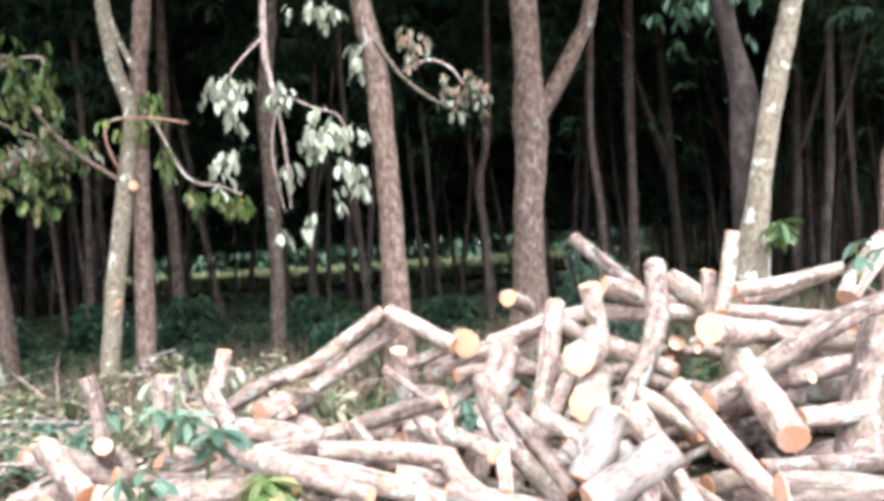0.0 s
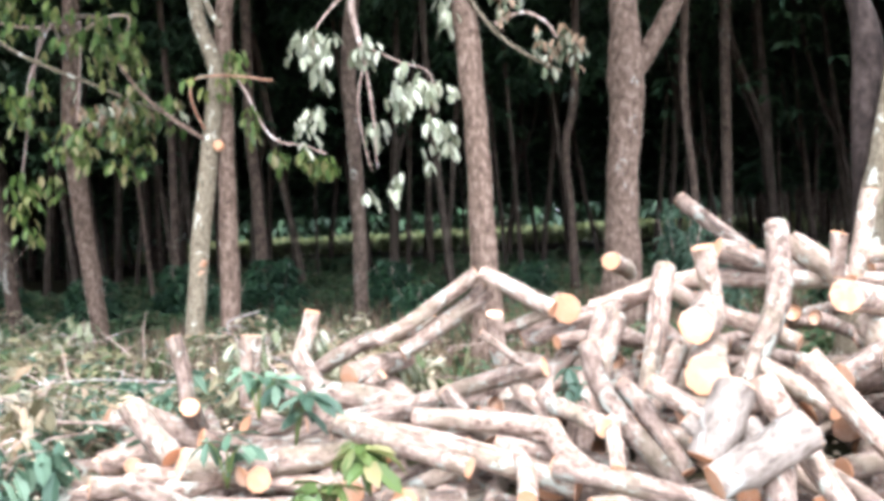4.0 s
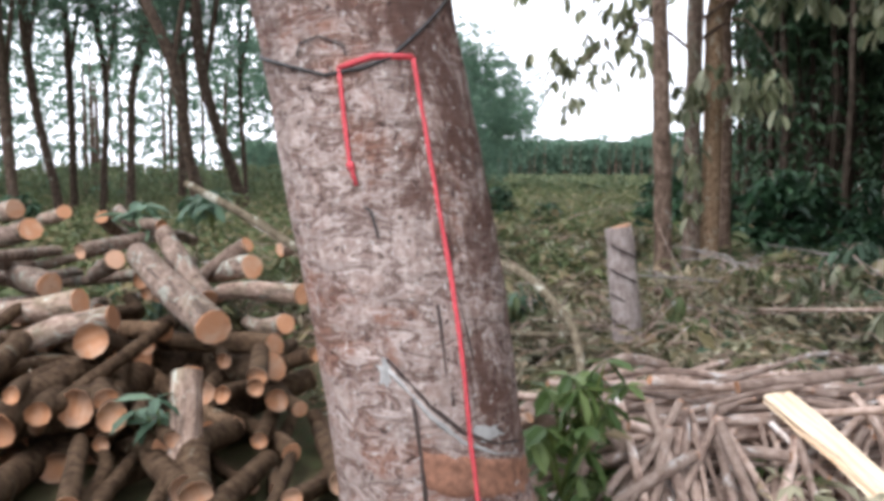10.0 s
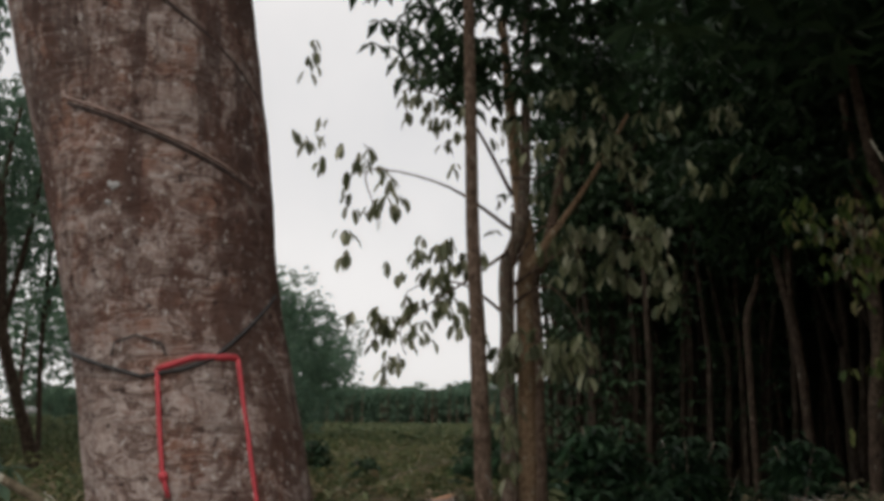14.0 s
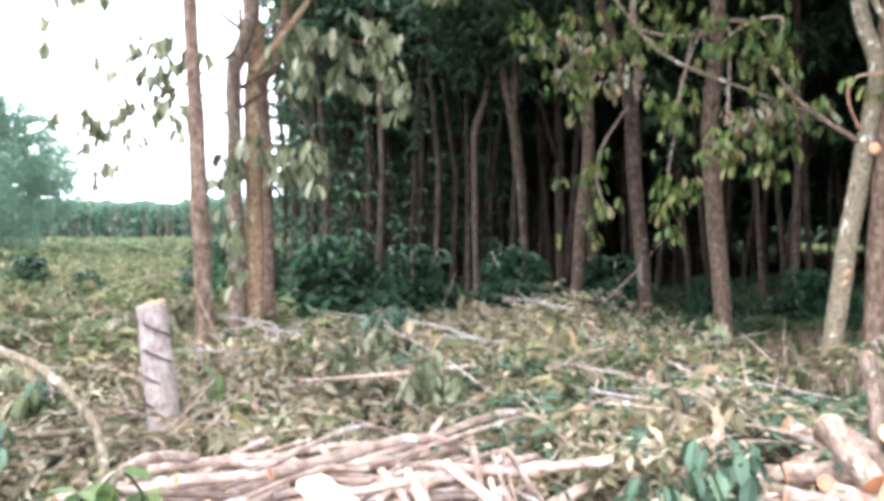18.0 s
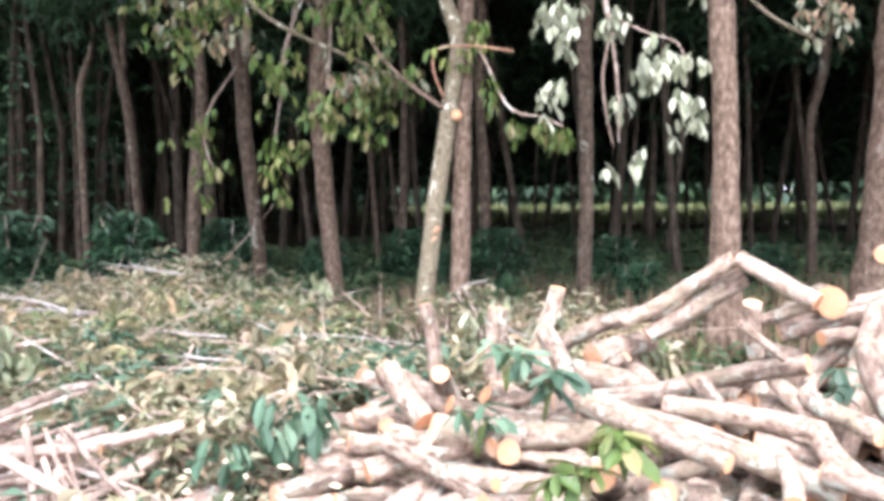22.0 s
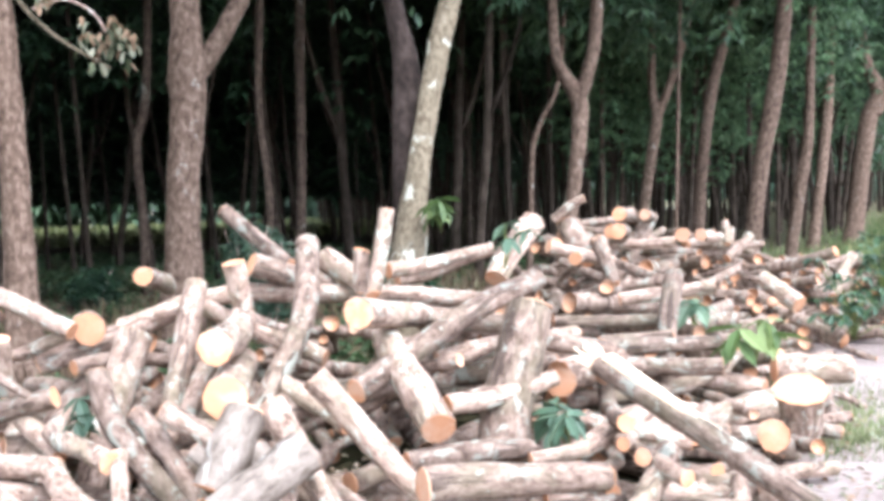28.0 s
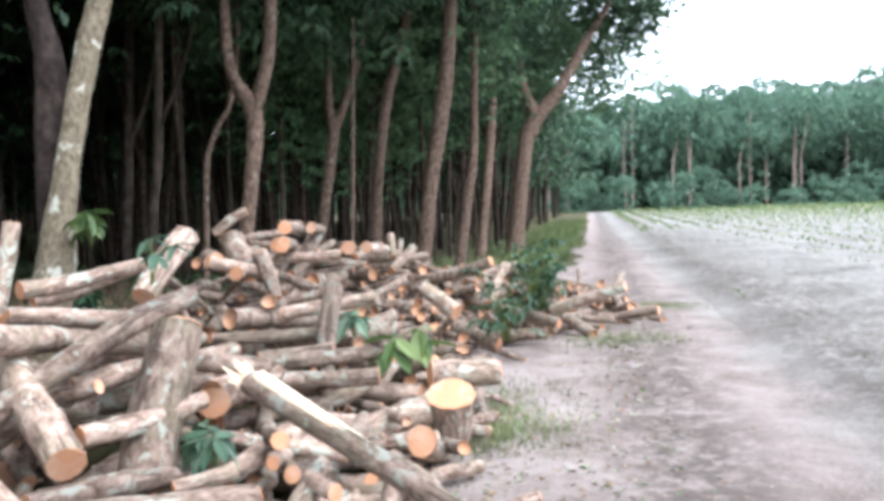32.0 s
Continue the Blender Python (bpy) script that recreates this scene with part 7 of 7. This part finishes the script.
for k, (x, y, z, s, n) in enumerate(((3.25, 4.05, 0.56, 0.17, 5), (3.15, 4.4, 0.62, 0.15, 4), (1.88, 3.5, 0.36, 0.15, 4), (2.31, 5.93, 1.22, 0.16, 4), (-1.24, 4.12, 0.55, 0.13, 5), (-1.04, 3.93, 0.47, 0.13, 4), (-0.66, 3.42, 0.42, 0.13, 7),
                                     (-1.26, 3.70, 0.38, 0.12, 4), (-0.81, 3.25, 0.33, 0.13, 6), (0.11, 4.08, 0.5, 0.12, 3), (-4.07, 0.25, 0.28, 0.13, 4), (-6.2, 0.36, 0.95, 0.17, 6), (-6.0, 0.75, 1.0, 0.15, 5), (1.9, 4.1, 1.12, 0.1, 3))):
    sprig(x, y, z, 500 + k, s, n, FRESH if k in (6, 8) else BRIGHT if k in (0, 3) else None)
for k, (x, y, z) in enumerate(((-3.05, 1.48, 0.14), (-3.1, 1.56, 0.34), (-2.98, 1.50, 0.48), (-3.2, 1.62, 0.16), (-3.02, 1.42, 0.30), (-2.94, 1.36, 0.12), (-3.16, 1.5, 0.42), (-2.9, 2.28, 0.12))):
    sprig(x, y, z, 540 + k, 0.11, 6, BRIGHT, "weed", "bright green weed beside the marked tree", 0.16)
for k, (x, y, z) in enumerate(((6.6, 6.25, 0.35), (6.75, 6.4, 0.62), (6.45, 6.2, 0.55), (6.9, 6.5, 0.4), (5.4, 5.5, 0.3), (5.6, 5.75, 0.42))):
    sprig(x, y, z, 560 + k, 0.095, 18, SHRUB, "vine", "dark green creeper over the log heap", 0.35)


# distance: woods at the far side of the clearing and of the field


def far_wood(name, label, rnd, a, b, depth, tall, low, count, leaf, trunks, material=None, slope=0.0, front=0.5, bark=None, crowns=0, round_=3.0):
    lv, st = Leaves(), Gathered()
    ax, ay = a
    dx, dy = b[0] - ax, b[1] - ay
    n = math.hypot(dx, dy)
    for _ in range(crowns):
        t, s, r = rnd.random(), rnd.random(), round_ * rnd.uniform(0.6, 1.3)
        top = tall * (1 + slope * t) * rnd.uniform(0.72, 1.05)
        cx, cy, cz = ax + dx * t + dy / n * s * depth, ay + dy * t - dx / n * s * depth, top - r * rnd.uniform(0.8, 2.2 if trunks else 3.6)
        for _ in range(count // crowns):
            d = Vector((rnd.gauss(0, 1), rnd.gauss(0, 1), rnd.gauss(0.25, 0.8))).normalized() * r * rnd.uniform(0.75, 1.08)
            lv.whorl((cx + d.x, cy + d.y, max(low, cz + d.z * 0.9)), rnd, 4, leaf * rnd.uniform(0.6, 1.2), 0.8)
    for _ in range(0 if crowns else count):
        t, s = rnd.random(), rnd.random()
        top = tall * (1 + slope * t) * (0.78 + 0.3 * noise.noise((t * n / 9, s * depth / 9, 5.0)) + 0.12 * noise.noise((t * n / 2.5, s, 9.0)))
        z = low + (top - low) * rnd.random() ** 0.75
        p = (ax + dx * t + dy / n * s * depth, ay + dy * t - dx / n * s * depth, z)
        lv.whorl(p, rnd, 4, leaf * rnd.uniform(0.6, 1.2), 0.8)
    for _ in range(trunks):
        t, s = rnd.random(), rnd.random() * front
        x, y = ax + dx * t + dy / n * s * depth, ay + dy * t - dx / n * s * depth
        st.add(*tube([(x, y, -0.1), (x + rnd.gauss(0, 0.2), y, tall * 0.4), (x + rnd.gauss(0, 0.8), y, tall * rnd.uniform(0.5, 0.85))], [0.12, 0.08, 0.03], 5, 0.05, rnd.random()))
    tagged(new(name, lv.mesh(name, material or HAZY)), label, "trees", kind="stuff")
    if trunks:
        tagged(new(name + "_trunks", st.mesh(name + "_trunks", bark or FAR_BARK)), "pale trunks of the far wood", "trees", kind="stuff")


far_wood("far_wood_west", "far plantation across the clearing", random.Random(81), (-250, 40), (-90, 175), -25, 10.5, 0.0, 26000, 1.4, 150, None, 0.0, 0.04, TRUNK_BARK)
far_wood("wood_mass_west", "hazy clump of trees beyond the clearing", random.Random(82), (-40, 13.5), (-68, 38), -9, 10.6, 0.3, 16000, 0.36, 0, None, 0.0, 0.5, None, 110, 2.2)
far_wood("wood_west", "thin wood behind the tall trees across the clearing", random.Random(88), (-34, -24), (-38, 8), -16, 9.5, 0.1, 5000, 0.4, 40)
far_wood("hedge_west", "low green bushes at the foot of the trees across the clearing", random.Random(92), (-27, -26), (-31, 9), -5, 1.9, 0.0, 6000, 0.22, 0, FAR_WEED)
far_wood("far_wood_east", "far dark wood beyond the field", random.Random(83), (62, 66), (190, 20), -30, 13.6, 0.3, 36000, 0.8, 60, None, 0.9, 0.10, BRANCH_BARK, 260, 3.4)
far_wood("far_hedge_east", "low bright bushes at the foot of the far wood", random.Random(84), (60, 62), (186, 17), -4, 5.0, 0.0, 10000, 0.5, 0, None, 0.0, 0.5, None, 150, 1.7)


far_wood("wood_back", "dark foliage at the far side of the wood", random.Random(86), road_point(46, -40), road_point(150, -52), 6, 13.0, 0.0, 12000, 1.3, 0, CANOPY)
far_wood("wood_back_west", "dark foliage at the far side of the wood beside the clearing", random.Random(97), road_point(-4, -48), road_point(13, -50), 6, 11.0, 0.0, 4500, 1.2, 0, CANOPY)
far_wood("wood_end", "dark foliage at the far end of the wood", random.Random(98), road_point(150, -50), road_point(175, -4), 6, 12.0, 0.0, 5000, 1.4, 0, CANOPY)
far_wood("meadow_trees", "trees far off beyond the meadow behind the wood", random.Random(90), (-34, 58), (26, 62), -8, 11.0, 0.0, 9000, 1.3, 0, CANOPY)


far_wood("far_wood_east_core", "dense heart of the far wood beyond the field", random.Random(87), (66, 72), (196, 27), -20, 11.5, 0.0, 8000, 2.0, 0, None, 0.9)


def field_row(rnd):
    lv = Leaves()
    for _ in range(42000):
        u, k = 2 + 150 * rnd.random() ** 1.1, rnd.randrange(0, 45)
        v = 2.0 + k * 1.2 + rnd.gauss(0, 0.2)
        x, y = road_point(u, v)
        w = rnd.uniform(0, 6.28)
        lv.leaf((x, y, 0.045), (0.6 * math.cos(w), 0.6 * math.sin(w), 0.8), (math.cos(w), math.sin(w), 0), rnd.uniform(0.05, 0.1) * (1 + u / 50), 0.022 * (1 + u / 22), 0.1)
    return lv


tagged(new("seedlings", field_row(random.Random(85)).mesh("seedlings", GRASS)), "faint rows of small green seedlings", "crop", kind="stuff")


def rut(v0, wide, label):
    """A shallow wheel rut along the track's edge with turned-up dark soil."""
    rnd = random.Random(int(v0 * 10))
    g = Gathered()
    for _ in range(600):
        u = -2 + 34 * rnd.random() ** 1.3
        x, y = road_point(u, v0 + rnd.gauss(0, wide) + 0.3 * noise.noise((u * 0.7, v0, 0)) + 0.12 * math.sin(u * 0.5))
        s, w = 0.008 + 0.03 * rnd.random() ** 2.5, rnd.uniform(0, 6.28)
        ring = [Vector((x + s * math.cos(w + k * 1.26) * rnd.uniform(0.7, 1.2), y + s * math.sin(w + k * 1.26) * rnd.uniform(0.7, 1.2), 0.012)) for k in range(5)]
        g.add(ring + [Vector((x, y, 0.02 + s * 0.7))], [(k, (k + 1) % 5, 5) for k in range(5)])
    tagged(new("soil_clods", g.mesh("soil_clods", TRACK)), label, "soil clods", kind="stuff")


rut(1.55, 0.22, "dark clods along the rutted edge of the field")
rut(0.35, 0.30, "dark crumbs of bark and soil on the track")


# wood chips and twigs dropped on the ground
def chips(rnd, count):
    g = Gathered()
    for _ in range(count):
        p = clearing_spot(rnd) if rnd.random() < 0.65 else (rnd.uniform(-2.5, 3.5), rnd.uniform(3.0, 5))
        if p is None or p[0] * 0.638 - p[1] * 0.77 > -1.1:
            continue
        x, y = p
        z = height(x, y) + (brush_height(x, y) * 0.8 if y - x > 5 else 0.03)
        w, s = rnd.uniform(0, 6.28), rnd.uniform(0.012, 0.035)
        a = Vector((math.cos(w), math.sin(w), rnd.uniform(-0.3, 0.3))) * s
        b = Vector((-math.sin(w), math.cos(w), rnd.uniform(-0.3, 0.3))) * s * 0.5
        c = Vector((x, y, z))
        g.add([c - a - b, c + a - b, c + a + b, c - a + b, c + Vector((0, 0, 0.012))], [(0, 1, 4), (1, 2, 4), (2, 3, 4), (3, 0, 4), (3, 2, 1, 0)], 0)
    return g


tagged(new("wood_chips", chips(random.Random(91), 1500).mesh("wood_chips", SPLIT)), "pale wood chips strewn on the brush", "wood chips", kind="stuff")


def bark_crumbs(rnd, count):
    """Flakes of bark and dead leaves trodden into the track."""
    lv = Leaves()
    for _ in range(count):
        u, v = (rnd.uniform(1.5, 12), rnd.gauss(0.05, 0.28)) if rnd.random() < 0.6 else (rnd.uniform(1, 6), rnd.gauss(-0.55, 0.35))
        x, y = road_point(u, v + 0.15 * math.sin(u * 0.8))
        w, le = rnd.uniform(0, 6.28), rnd.uniform(0.015, 0.05)
        lv.leaf((x, y, 0.045), (math.cos(w), math.sin(w), rnd.uniform(-0.1, 0.25)), (rnd.gauss(0, 0.3), rnd.gauss(0, 0.3), 1), le, le * rnd.uniform(0.3, 0.7))
    return lv


tagged(new("bark_crumbs", bark_crumbs(random.Random(95), 2600).mesh("bark_crumbs", LITTER)), "dark bark flakes and dead leaves trodden into the track", "bark crumbs", kind="stuff")
